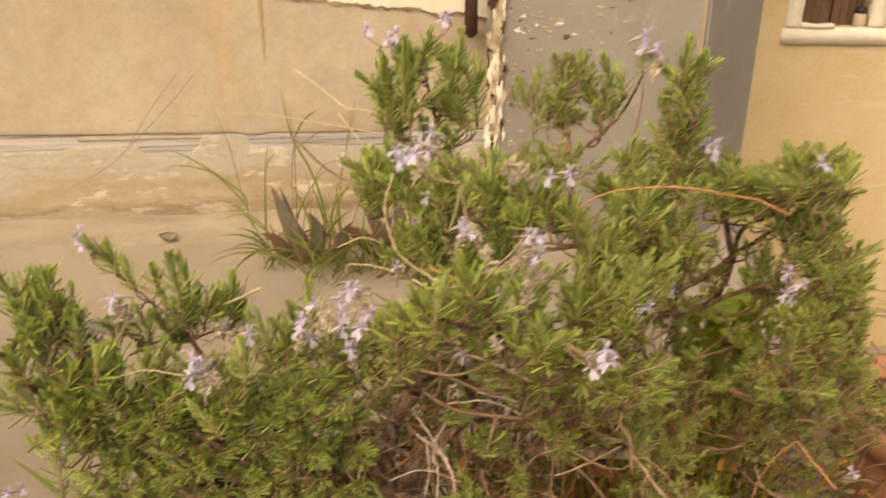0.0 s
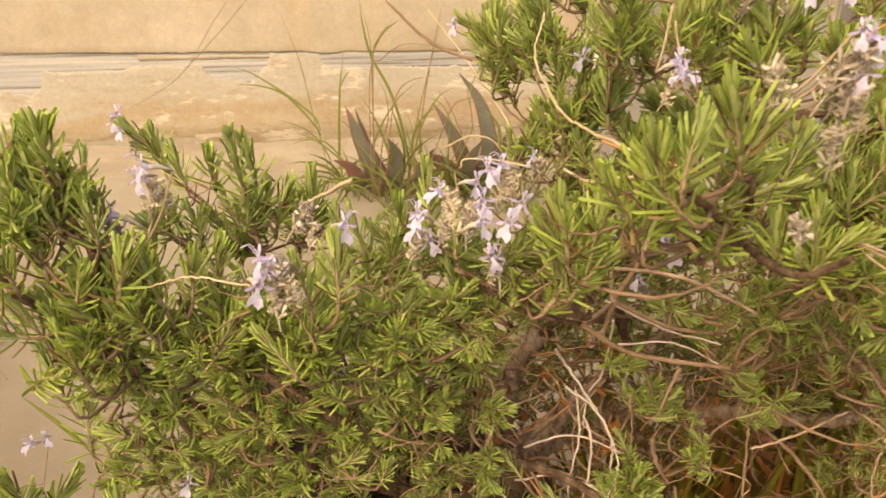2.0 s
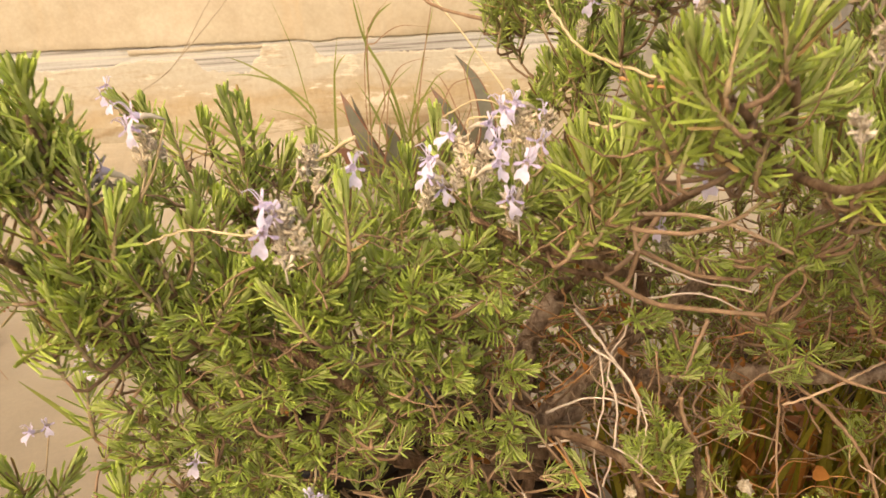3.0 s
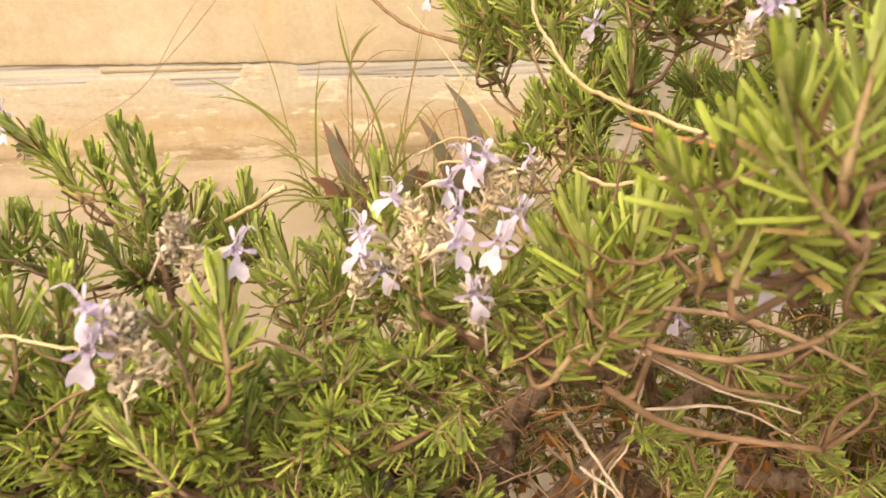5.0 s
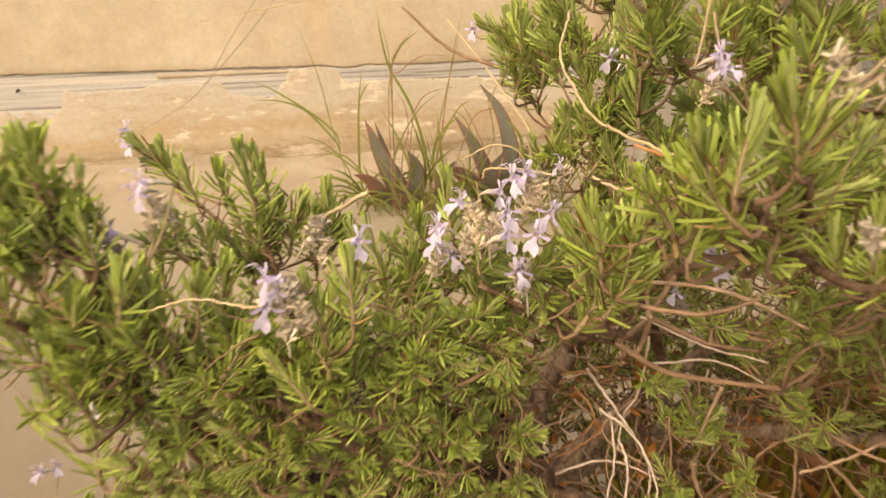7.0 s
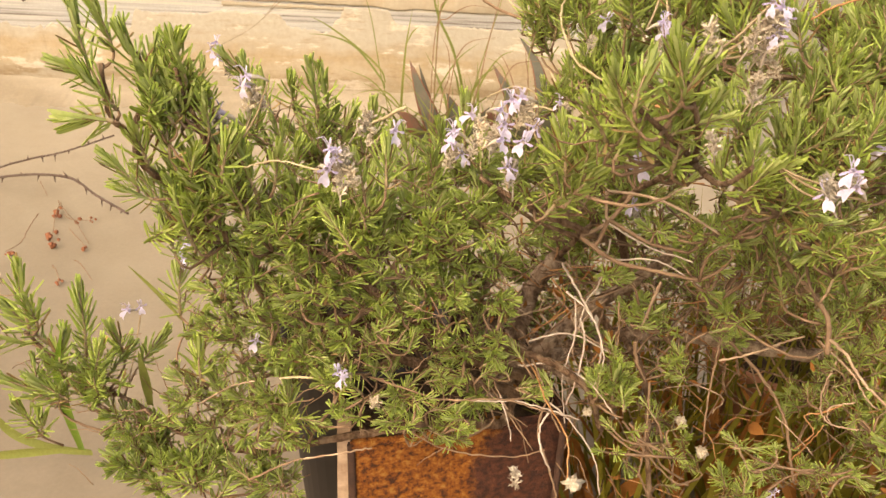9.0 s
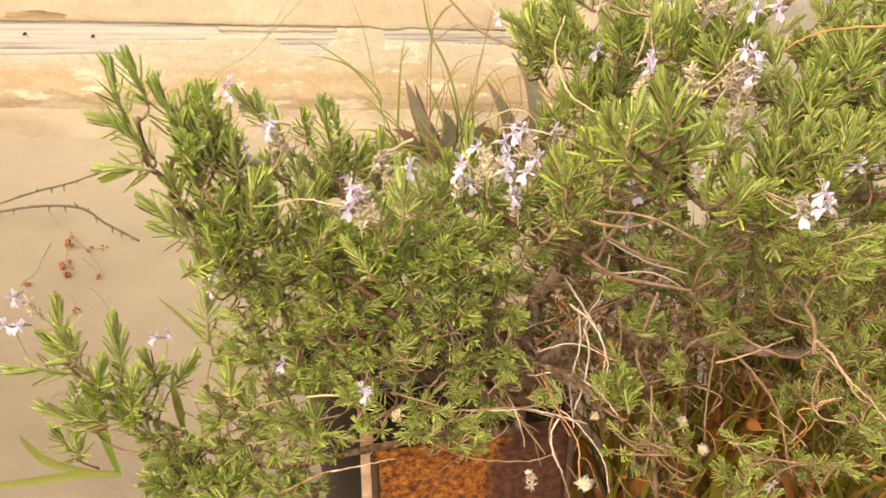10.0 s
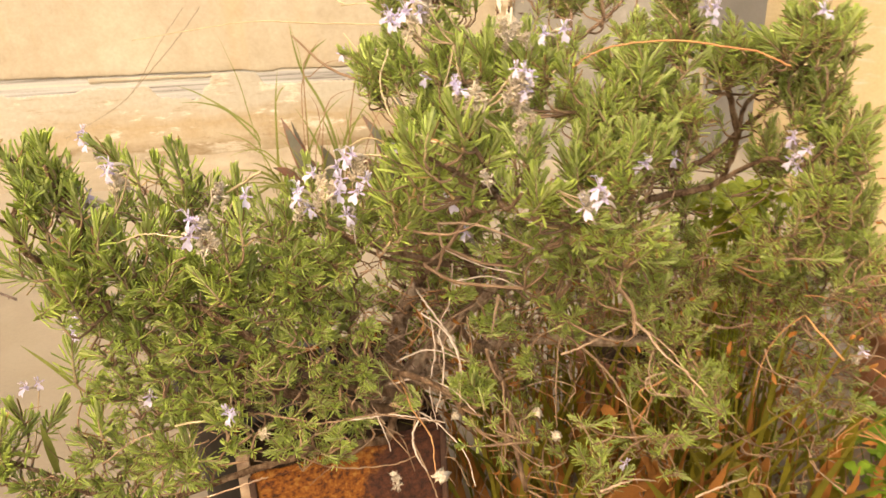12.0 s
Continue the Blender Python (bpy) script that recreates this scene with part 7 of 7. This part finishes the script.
ribbon("grass_leaf", [(-0.671, 0.660, 0.073), (-0.568, 0.660, 0.105), (-0.511, 0.660, 0.122), (-0.464, 0.660, 0.132)], 0.011, M_GRASS, "long flat green grass leaf", "grass leaf")
ribbon("grass_leaf", [(-0.503, 0.720, 0.067), (-0.564, 0.730, 0.053), (-0.623, 0.740, 0.053), (-0.646, 0.740, 0.078), (-0.654, 0.740, 0.094)], 0.014, M_GRASS, "arching green grass leaf", "grass leaf")
ribbon("grass_leaf", [(-0.392, 0.570, 0.229), (-0.385, 0.555, 0.288), (-0.377, 0.545, 0.342), (-0.352, 0.530, 0.403)], 0.010, M_BRIGHT, "broad bright green leaf among the low shoots", "grass leaf")
ribbon("grass_leaf", [(-0.317, 0.580, 0.290), (-0.314, 0.575, 0.326), (-0.313, 0.570, 0.360)], 0.009, M_GRASS, "green grass leaf among the low shoots", "grass leaf")
ribbon("grass_leaf", [(-0.296, 0.620, 0.362), (-0.318, 0.620, 0.390), (-0.342, 0.620, 0.414)], 0.004, M_GRASS, "thin dry green grass leaf", "grass leaf")


def make_dry_weed():
    root = thing("dry_weed", (-0.887, 1.204, 0.0), "spindly dry weed with small red-brown seed heads flat on the concrete", "weed")
    rr = random.Random(8)
    lines = (
        [(-0.242, 0.323, 0.004), (-0.211, 0.289, 0.012), (-0.182, 0.260, 0.004)],
        [(-0.145, 0.243, 0.004), (-0.095, 0.192, 0.012), (-0.045, 0.155, 0.004), (0.028, 0.077, 0.012)],
        [(-0.101, 0.192, 0.004), (-0.060, 0.160, 0.012), (-0.030, 0.181, 0.004)],
        [(-0.149, 0.180, 0.004), (-0.123, 0.115, 0.012), (-0.110, 0.066, 0.004), (-0.104, 0.015, 0.012)],
        [(0.027, 0.029, 0.004), (0.063, -0.001, 0.012), (0.099, -0.030, 0.004)],
        [(0.000, 0.000, 0.004), (0.027, -0.026, 0.012), (0.053, -0.061, 0.004)],
        [(-0.136, 0.239, 0.004), (-0.112, 0.190, 0.012), (-0.066, 0.100, 0.004), (-0.041, 0.069, 0.012)],
        [(-0.052, 0.137, 0.004), (-0.008, 0.096, 0.012), (0.019, 0.078, 0.004)],
    )
    for i, pts in enumerate(lines):
        part("stem", stem_mesh("stem", [Vector(q) for q in pts], 0.0010, 0.0006, M_TWIG, (0, 0, 0), 5, 0.1, 0.0008, i, 6), root)
    for x, y, s in ((-0.119, 0.199, 1.6), (-0.102, 0.179, 1.2), (-0.073, 0.108, 1.2), (-0.046, 0.080, 1.3), (-0.030, 0.181, 0.8), (0.021, 0.078, 0.9), (-0.103, 0.017, 0.9), (-0.057, 0.168, 0.8), (0.046, -0.049, 0.8)):
        for k in range(4):
            bm = bmesh.new()
            bmesh.ops.create_icosphere(bm, subdivisions=2, radius=rr.uniform(0.002, 0.0045) * s)
            for v in bm.verts:
                v.co *= 1 + 0.7 * noise.noise(v.co * 350)
            part("seed_head", finish(bm, "seed_head", M_REDSEED, True), root, "", Matrix.Translation((x + rr.uniform(-0.006, 0.006) * s, y + rr.uniform(-0.012, 0.012) * s, rr.uniform(0.002, 0.008))))


make_dry_weed()


# ---- aloe and grass at the foot of the wall ----
def aloe_leaf(points, width, base):
    """A thick pointed leaf along a line from its foot, hollow above and keeled below, with a reddish rim."""
    line = [q - base for q in smooth_line(points, 5)]
    V, F, I = [], [], []
    n, m = len(line), 10
    for i, c in enumerate(line):
        t = i / (n - 1)
        d = (line[min(i + 1, n - 1)] - line[max(i - 1, 0)]).normalized()
        s = d.cross(Vector((0.25, -1, 0.1))).normalized()
        u = s.cross(d)
        w = width * 0.5 * ((0.85 + 0.35 * t) if t < 0.35 else 0.97 * (1 - ((t - 0.35) / 0.65) ** 1.6) + 0.012)
        for k in range(m):
            b = 2 * math.pi * k / m
            V.append(c + s * w * math.cos(b) + u * (w * 0.28 * math.sin(b) + 0.3 * w * math.cos(b) ** 2))
    for i in range(n - 1):
        for k in range(m):
            p, q = i * m + k, i * m + (k + 1) % m
            F.append((p, q, q + m, p + m))
            I.append(1 if k in (0, m // 2 - 1, m // 2, m - 1) else 0)
    return build_mesh("leaf", V, F, [M_ALOE, M_ALOE_RIM], I)


def make_aloe(label, leaves):
    base = Vector(leaves[0][0][0])
    root = thing("aloe", base, label, "succulent")
    for pts, w in leaves:
        part("leaf", aloe_leaf(pts, w, base), root)


ALOE_BIG = [
    ([(-0.300, 1.980, 0.000), (-0.308, 1.960, 0.019), (-0.352, 1.950, 0.128), (-0.386, 1.950, 0.219)], 0.054),
    ([(-0.300, 1.980, 0.000), (-0.332, 1.990, 0.053), (-0.350, 1.980, 0.133), (-0.370, 1.980, 0.203)], 0.022),
    ([(-0.300, 1.980, 0.000), (-0.281, 1.930, 0.048), (-0.270, 1.920, 0.113), (-0.287, 1.910, 0.160)], 0.046),
    ([(-0.300, 1.980, 0.000), (-0.222, 1.920, 0.048), (-0.205, 1.900, 0.101), (-0.178, 1.880, 0.146)], 0.044),
    ([(-0.300, 1.980, 0.000), (-0.357, 1.930, 0.045), (-0.377, 1.910, 0.089), (-0.408, 1.890, 0.110)], 0.036),
]
ALOE_DARK = [
    ([(-0.100, 1.990, 0.000), (-0.066, 2.000, 0.092), (-0.069, 2.010, 0.156), (-0.093, 2.020, 0.222), (-0.134, 2.020, 0.278)], 0.040),
    ([(-0.100, 1.990, 0.000), (-0.113, 1.970, 0.071), (-0.145, 1.960, 0.155), (-0.188, 1.960, 0.226)], 0.038),
    ([(-0.100, 1.990, 0.000), (-0.139, 1.940, 0.059), (-0.172, 1.920, 0.102), (-0.205, 1.900, 0.123)], 0.046),
    ([(-0.100, 1.990, 0.000), (-0.055, 1.950, 0.067), (-0.035, 1.930, 0.120), (-0.023, 1.920, 0.167)], 0.044),
    ([(-0.100, 1.990, 0.000), (-0.116, 1.930, 0.056), (-0.101, 1.900, 0.113), (-0.074, 1.880, 0.165)], 0.048),
]
GRASS_BLADES_A = [
    ([(-0.450, 1.960, 0.142), (-0.461, 1.960, 0.166), (-0.524, 1.970, 0.233), (-0.585, 1.970, 0.256), (-0.643, 1.970, 0.258)], 0.0063),
    ([(-0.454, 1.980, 0.149), (-0.468, 1.980, 0.183), (-0.527, 1.980, 0.233), (-0.598, 1.980, 0.279), (-0.647, 1.980, 0.299)], 0.0063),
    ([(-0.459, 2.000, 0.107), (-0.473, 2.000, 0.173), (-0.492, 2.000, 0.292), (-0.509, 2.000, 0.354), (-0.531, 2.000, 0.421)], 0.0031),
    ([(-0.406, 1.950, 0.070), (-0.406, 1.950, 0.117), (-0.396, 1.950, 0.247), (-0.380, 1.950, 0.342)], 0.0077),
    ([(-0.395, 1.950, 0.257), (-0.381, 1.950, 0.285), (-0.366, 1.950, 0.301)], 0.0042),
    ([(-0.326, 1.980, 0.029), (-0.331, 1.980, 0.084), (-0.327, 1.980, 0.237), (-0.327, 1.980, 0.362), (-0.348, 1.980, 0.457)], 0.0042),
    ([(-0.327, 1.980, 0.321), (-0.296, 1.970, 0.376), (-0.256, 1.970, 0.407)], 0.0063),
]
GRASS_BLADES_B = [
    ([(-0.244, 1.950, 0.055), (-0.259, 1.960, 0.165), (-0.287, 1.970, 0.252), (-0.326, 1.980, 0.325), (-0.341, 1.980, 0.397), (-0.345, 1.980, 0.445)], 0.0084),
    ([(-0.253, 2.000, 0.078), (-0.215, 2.000, 0.230), (-0.179, 2.000, 0.367), (-0.168, 2.000, 0.426)], 0.0031),
    ([(-0.237, 1.960, 0.093), (-0.213, 1.960, 0.174), (-0.174, 1.960, 0.239), (-0.138, 1.960, 0.261)], 0.0056),
    ([(-0.329, 1.970, 0.117), (-0.276, 1.970, 0.220), (-0.220, 1.970, 0.272)], 0.0049),
    ([(-0.229, 1.930, 0.050), (-0.233, 1.930, 0.138), (-0.208, 1.920, 0.200), (-0.163, 1.920, 0.238)], 0.0084),
    ([(-0.253, 1.940, 0.101), (-0.266, 1.930, 0.185), (-0.282, 1.930, 0.230)], 0.0070),
]
GRASS_BLADES_C = [
    ([(-0.433, 1.950, 0.097), (-0.479, 1.950, 0.159), (-0.558, 1.960, 0.183)], 0.0042),
    ([(-0.379, 1.930, 0.063), (-0.425, 1.930, 0.132), (-0.467, 1.920, 0.147), (-0.528, 1.920, 0.129)], 0.0049),
    ([(-0.125, 1.950, 0.110), (-0.152, 1.950, 0.197), (-0.172, 1.950, 0.229), (-0.203, 1.950, 0.242)], 0.0035),
    ([(-0.034, 1.900, 0.062), (-0.034, 1.900, 0.167), (-0.046, 1.900, 0.206), (-0.070, 1.900, 0.231)], 0.0098),
    ([(-0.015, 1.880, 0.057), (-0.009, 1.880, 0.149), (-0.025, 1.880, 0.200)], 0.0098),
    ([(-0.093, 1.960, 0.133), (-0.104, 1.970, 0.248), (-0.079, 1.980, 0.308), (-0.066, 1.980, 0.344)], 0.0028),
]
make_aloe("grey-brown aloe with reddish leaf edges at the foot of the wall", ALOE_BIG)
make_aloe("smaller dark grey-green aloe beside the wall", ALOE_DARK)


GRASS_DEAD = [
    [(-0.124, 1.900, 0.151), (-0.130, 1.900, 0.201), (-0.156, 1.900, 0.257), (-0.176, 1.900, 0.271)],
    [(-0.164, 1.900, 0.172), (-0.136, 1.900, 0.237), (-0.102, 1.900, 0.254), (-0.055, 1.900, 0.257)],
    [(-0.273, 1.900, 0.207), (-0.257, 1.900, 0.263), (-0.229, 1.900, 0.291), (-0.168, 1.900, 0.305)],
    [(-0.308, 1.900, 0.318), (-0.295, 1.900, 0.378), (-0.256, 1.900, 0.425)],
    [(-0.316, 1.900, 0.297), (-0.287, 1.900, 0.338), (-0.239, 1.900, 0.369), (-0.173, 1.900, 0.366)],
    [(-0.212, 1.900, 0.179), (-0.196, 1.900, 0.271), (-0.173, 1.900, 0.386), (-0.158, 1.900, 0.451)],
    [(-0.103, 1.900, 0.166), (-0.096, 1.900, 0.209), (-0.105, 1.900, 0.265), (-0.108, 1.900, 0.306)],
    [(-0.296, 1.900, 0.148), (-0.280, 1.900, 0.206), (-0.284, 1.900, 0.263), (-0.302, 1.900, 0.297)],
]


def make_grass(place, label, blades, seed):
    root = thing("grass_tuft", place, label, "grass", "grass tufts along the wall")
    rr = random.Random(seed)
    for az, ln, w, lean, bend in blades:
        v, f = blade(ln, w, lean, bend, twist=rr.uniform(0.6, 1.4))
        part("blade", build_mesh("blade", v, f, [M_GRASS]), root, "", pose(rr.uniform(-0.07, 0.09), rr.uniform(-0.04, 0.04), -0.003, 0, 0, az))
    return root


rr = random.Random(51)
TALL_AT = Vector((-0.36, 1.95, 0))
tuft = make_grass(TALL_AT, "tuft of tall arching green grass at the wall's foot",
                  [(rr.uniform(0, 360), rr.uniform(0.10, 0.26), rr.uniform(0.004, 0.009), rr.uniform(0.0, 0.5), rr.uniform(0.3, 2.0)) for i in range(34)], 3)
for pts, w in GRASS_BLADES_A + GRASS_BLADES_B + GRASS_BLADES_C:
    foot = Vector((pts[0][0], pts[0][1], 0))
    pts = ([foot.lerp(TALL_AT, 0.2)] if pts[0][2] < 0.12 else []) + list(pts)
    part("blade", ribbon_mesh("blade", [Vector(q) - TALL_AT for q in pts], w * 0.8, M_GRASS), tuft)
for pts in GRASS_DEAD:
    foot = Vector((pts[0][0], pts[0][1], 0)).lerp(TALL_AT, 0.3)
    part("dead_blade", ribbon_mesh("dead_blade", [Vector(q) - TALL_AT for q in [foot] + pts], 0.0028, M_TWIG), tuft, "dry brown blade")
make_grass((-0.17, 1.93, 0), "short green grass tuft beside the aloe", [(rr.uniform(0, 360), rr.uniform(0.10, 0.24), rr.uniform(0.004, 0.010), rr.uniform(0.0, 0.5), rr.uniform(0.2, 1.8)) for i in range(40)], 4)

for k, (gx, gy) in enumerate(((-0.24, 1.86), (-0.05, 1.90), (0.05, 1.95))):
    make_grass((gx, gy, 0), "low dense tuft of dark green grass beside the aloe", [(rr.uniform(0, 360), rr.uniform(0.08, 0.26), rr.uniform(0.003, 0.006), rr.uniform(0.0, 0.7), rr.uniform(0.2, 1.6)) for i in range(40)], 11 + k)


# ---- pots and weeds beside the tin ----
def terracotta_pot(place, r, h, label, seed):
    root = thing("terracotta_pot", place, label, "flower pot", "clay pots beside the tin")
    prof = [(0.0, 0.002), (r * 0.70, 0.0), (r * 0.74, 0.004), (r * 0.92, h * 0.78), (r * 0.92, h * 0.80), (r, h * 0.81), (r * 1.02, h - 0.006), (r * 1.0, h), (r * 0.92, h), (r * 0.88, h * 0.82)]
    part("body", lathe("body", prof, M_TERRA, 40, 0.02), root)
    part("soil", lathe("soil", [(0.0, h * 0.86), (r * 0.5, h * 0.875), (r * 0.9, h * 0.86)], M_SOIL, 24, 0.05), root, "dark soil")
    return root


terracotta_pot((0.33, 0.97, 0), 0.095, 0.19, "old terracotta pot under the rosemary's branches", 1)
terracotta_pot((0.785, 0.98, 0), 0.15, 0.235, "large salmon terracotta pot beside the rosemary", 2)
terracotta_pot((0.56, 1.22, 0), 0.085, 0.15, "small terracotta pot behind the rosemary", 3)

dark_pot = thing("plastic_pot", (-0.165, 0.765, 0), "dark brown plastic flower pot behind the rusty tin", "flower pot")
part("body", lathe("body", [(0.0, 0.002), (0.070, 0.0), (0.074, 0.004), (0.088, 0.262), (0.093, 0.264), (0.094, 0.282), (0.088, 0.284), (0.084, 0.25)], M_POT, 40, 0.02), dark_pot)
part("soil", lathe("soil", [(0.0, 0.25), (0.05, 0.256), (0.086, 0.25)], M_SOIL, 24, 0.05), dark_pot, "dark soil")


def scatter_blades(name, n, area, zbase, ln, w, mat, label, category, seed, lean=0.5):
    rr = random.Random(seed)
    V, F = [], []
    for i in range(n):
        v, f = blade(rr.uniform(*ln), rr.uniform(*w), rr.uniform(0, lean), rr.uniform(-0.2, 0.9), stations=4)
        m = pose(rr.uniform(area[0], area[1]), rr.uniform(area[2], area[3]), zbase - 0.004, 0, 0, rr.uniform(0, 360))
        k = len(V)
        V += [m @ Vector(q) for q in v]
        F += [tuple(j + k for j in g) for g in f]
    return tagged(new(name, build_mesh(name, V, F, [mat])), label, category, kind="stuff")


scatter_blades("weed_grass", 330, (0.09, 0.50, 0.76, 1.02), 0.0, (0.24, 0.44), (0.003, 0.008), M_YGRASS, "yellow-green weed grass behind the rosemary's stems", "grass", 31, 0.35)

scatter_blades("dry_grass", 80, (0.10, 0.60, 0.80, 1.02), 0.0, (0.16, 0.36), (0.003, 0.007), M_DRYLEAF, "withered orange-brown grass among the weeds", "grass", 33, 0.7)


def leaf_cluster(name, n, centre, half, size, mat, label, category, seed):
    """A low leafy weed: round leaflets on thin stalks from one root."""
    root = thing(name, (centre[0], centre[1], 0), label, category)
    rr = random.Random(seed)
    meshes = []
    for k in range(4):
        V, F = [], []
        for j in range(3):
            a = j * 2.094 + rr.uniform(-0.2, 0.2)
            kk = len(V)
            c = Vector((math.cos(a), math.sin(a), 0.15)) * size * 0.55
            V.append(tuple(c * 0.95))
            for q in range(9):
                b = 2 * math.pi * q / 9
                V.append((c.x + math.cos(b) * size * 0.5, c.y + math.sin(b) * size * 0.5, c.z + size * 0.12 * math.cos(2 * b + j)))
            F += [(kk, kk + 1 + q, kk + 1 + (q + 1) % 9) for q in range(9)]
        meshes.append(build_mesh("leaf", V, F, [mat]))
    for i in range(n):
        p = Vector((rr.gauss(0, 0.5) * half[0], rr.gauss(0, 0.5) * half[1], centre[2] + rr.uniform(-1, 1) * half[2]))
        part("leaf", rr.choice(meshes), root, "", Matrix.Translation(p) @ pose(0, 0, 0, rr.uniform(-40, 40), rr.uniform(-40, 40), rr.uniform(0, 360)) @ Matrix.Scale(rr.uniform(0.7, 1.3), 4))
        if i % 2 == 0:
            part("stalk", stem_mesh("stalk", [Vector((p.x * 0.2, p.y * 0.2, 0)), Vector((p.x * 0.7, p.y * 0.7, p.z * 0.6)), p], 0.0012, 0.0008, mat, (0, 0, 0), 4, 0.1, 0, i, 4), root)


leaf_cluster("clover", 90, (0.409, 0.860, 0.428), (0.075, 0.03, 0.04), 0.015, M_CLOVER, "yellow-green clover growing up behind the rosemary", "clover", 61)
leaf_cluster("leafy_weed", 110, (0.63, 0.78, 0.11), (0.07, 0.07, 0.06), 0.014, M_BRIGHT, "fresh green leafy weed beside the terracotta pot", "weed", 62)


def make_dock(place, n, seed):
    root = thing("withered_dock", place, "withered dock plant with orange-brown and yellow leaves behind the twigs", "weed")
    rr = random.Random(seed)
    for i in range(n):
        v, f = blade(rr.uniform(0.14, 0.26), rr.uniform(0.014, 0.028), rr.uniform(0.0, 0.5), rr.uniform(-0.3, 0.8), stations=7, twist=rr.uniform(0.3, 1.5))
        v = [(x + 0.004 * noise.noise((x * 60, y * 60, z * 60)), y + 0.006 * noise.noise((z * 40, x * 30, i)), z) for x, y, z in v]
        part("leaf", build_mesh("leaf", v, f, [rr.choice((M_DRYLEAF, M_DRYLEAF, M_YGRASS))]), root, "", pose(rr.uniform(-0.05, 0.05), rr.uniform(-0.04, 0.04), -0.003, 0, 0, rr.uniform(0, 360)))


make_dock((0.24, 0.80, 0), 22, 71)
make_dock((0.42, 0.84, 0), 20, 72)
make_dock((0.12, 0.84, 0), 16, 73)
make_dock((0.34, 0.74, 0), 22, 74)
make_dock((0.52, 0.76, 0), 20, 75)


def make_husks():
    rr = random.Random(5)
    bm = bmesh.new()
    bmesh.ops.create_icosphere(bm, subdivisions=3, radius=0.005)
    for v in bm.verts:
        d = v.co.normalized()
        v.co = d * 0.005 * (1 + 0.9 * noise.noise(d * 2.2) + 0.5 * noise.noise(d * 5)) * (1.0 if d.z > 0 else 1.3)
    me = finish(bm, "seed_husk", M_SHELL, True)
    for p in ((0.068, 0.481, 0.372), (0.175, 0.594, 0.320), (0.077, 0.600, 0.340), (0.157, 0.620, 0.329)):
        ob = new("seed_husk", me)
        ob.matrix_basis = Matrix.Translation(p) @ pose(0, 0, 0, rr.uniform(-40, 40), rr.uniform(-40, 40), rr.uniform(0, 360)) @ Matrix.Scale(rr.uniform(0.55, 0.9), 4)
        tagged(ob, "small pale papery seed husk clinging to a dry twig", "seed husk", "pale husks on the twigs")


M_SHELL = surface("pale_husk", [(0.3, (0.36, 0.28, 0.19)), (0.7, (0.60, 0.52, 0.40))], 300, 700, 0.7, 0.2, 0.6, 0.001)
make_husks()
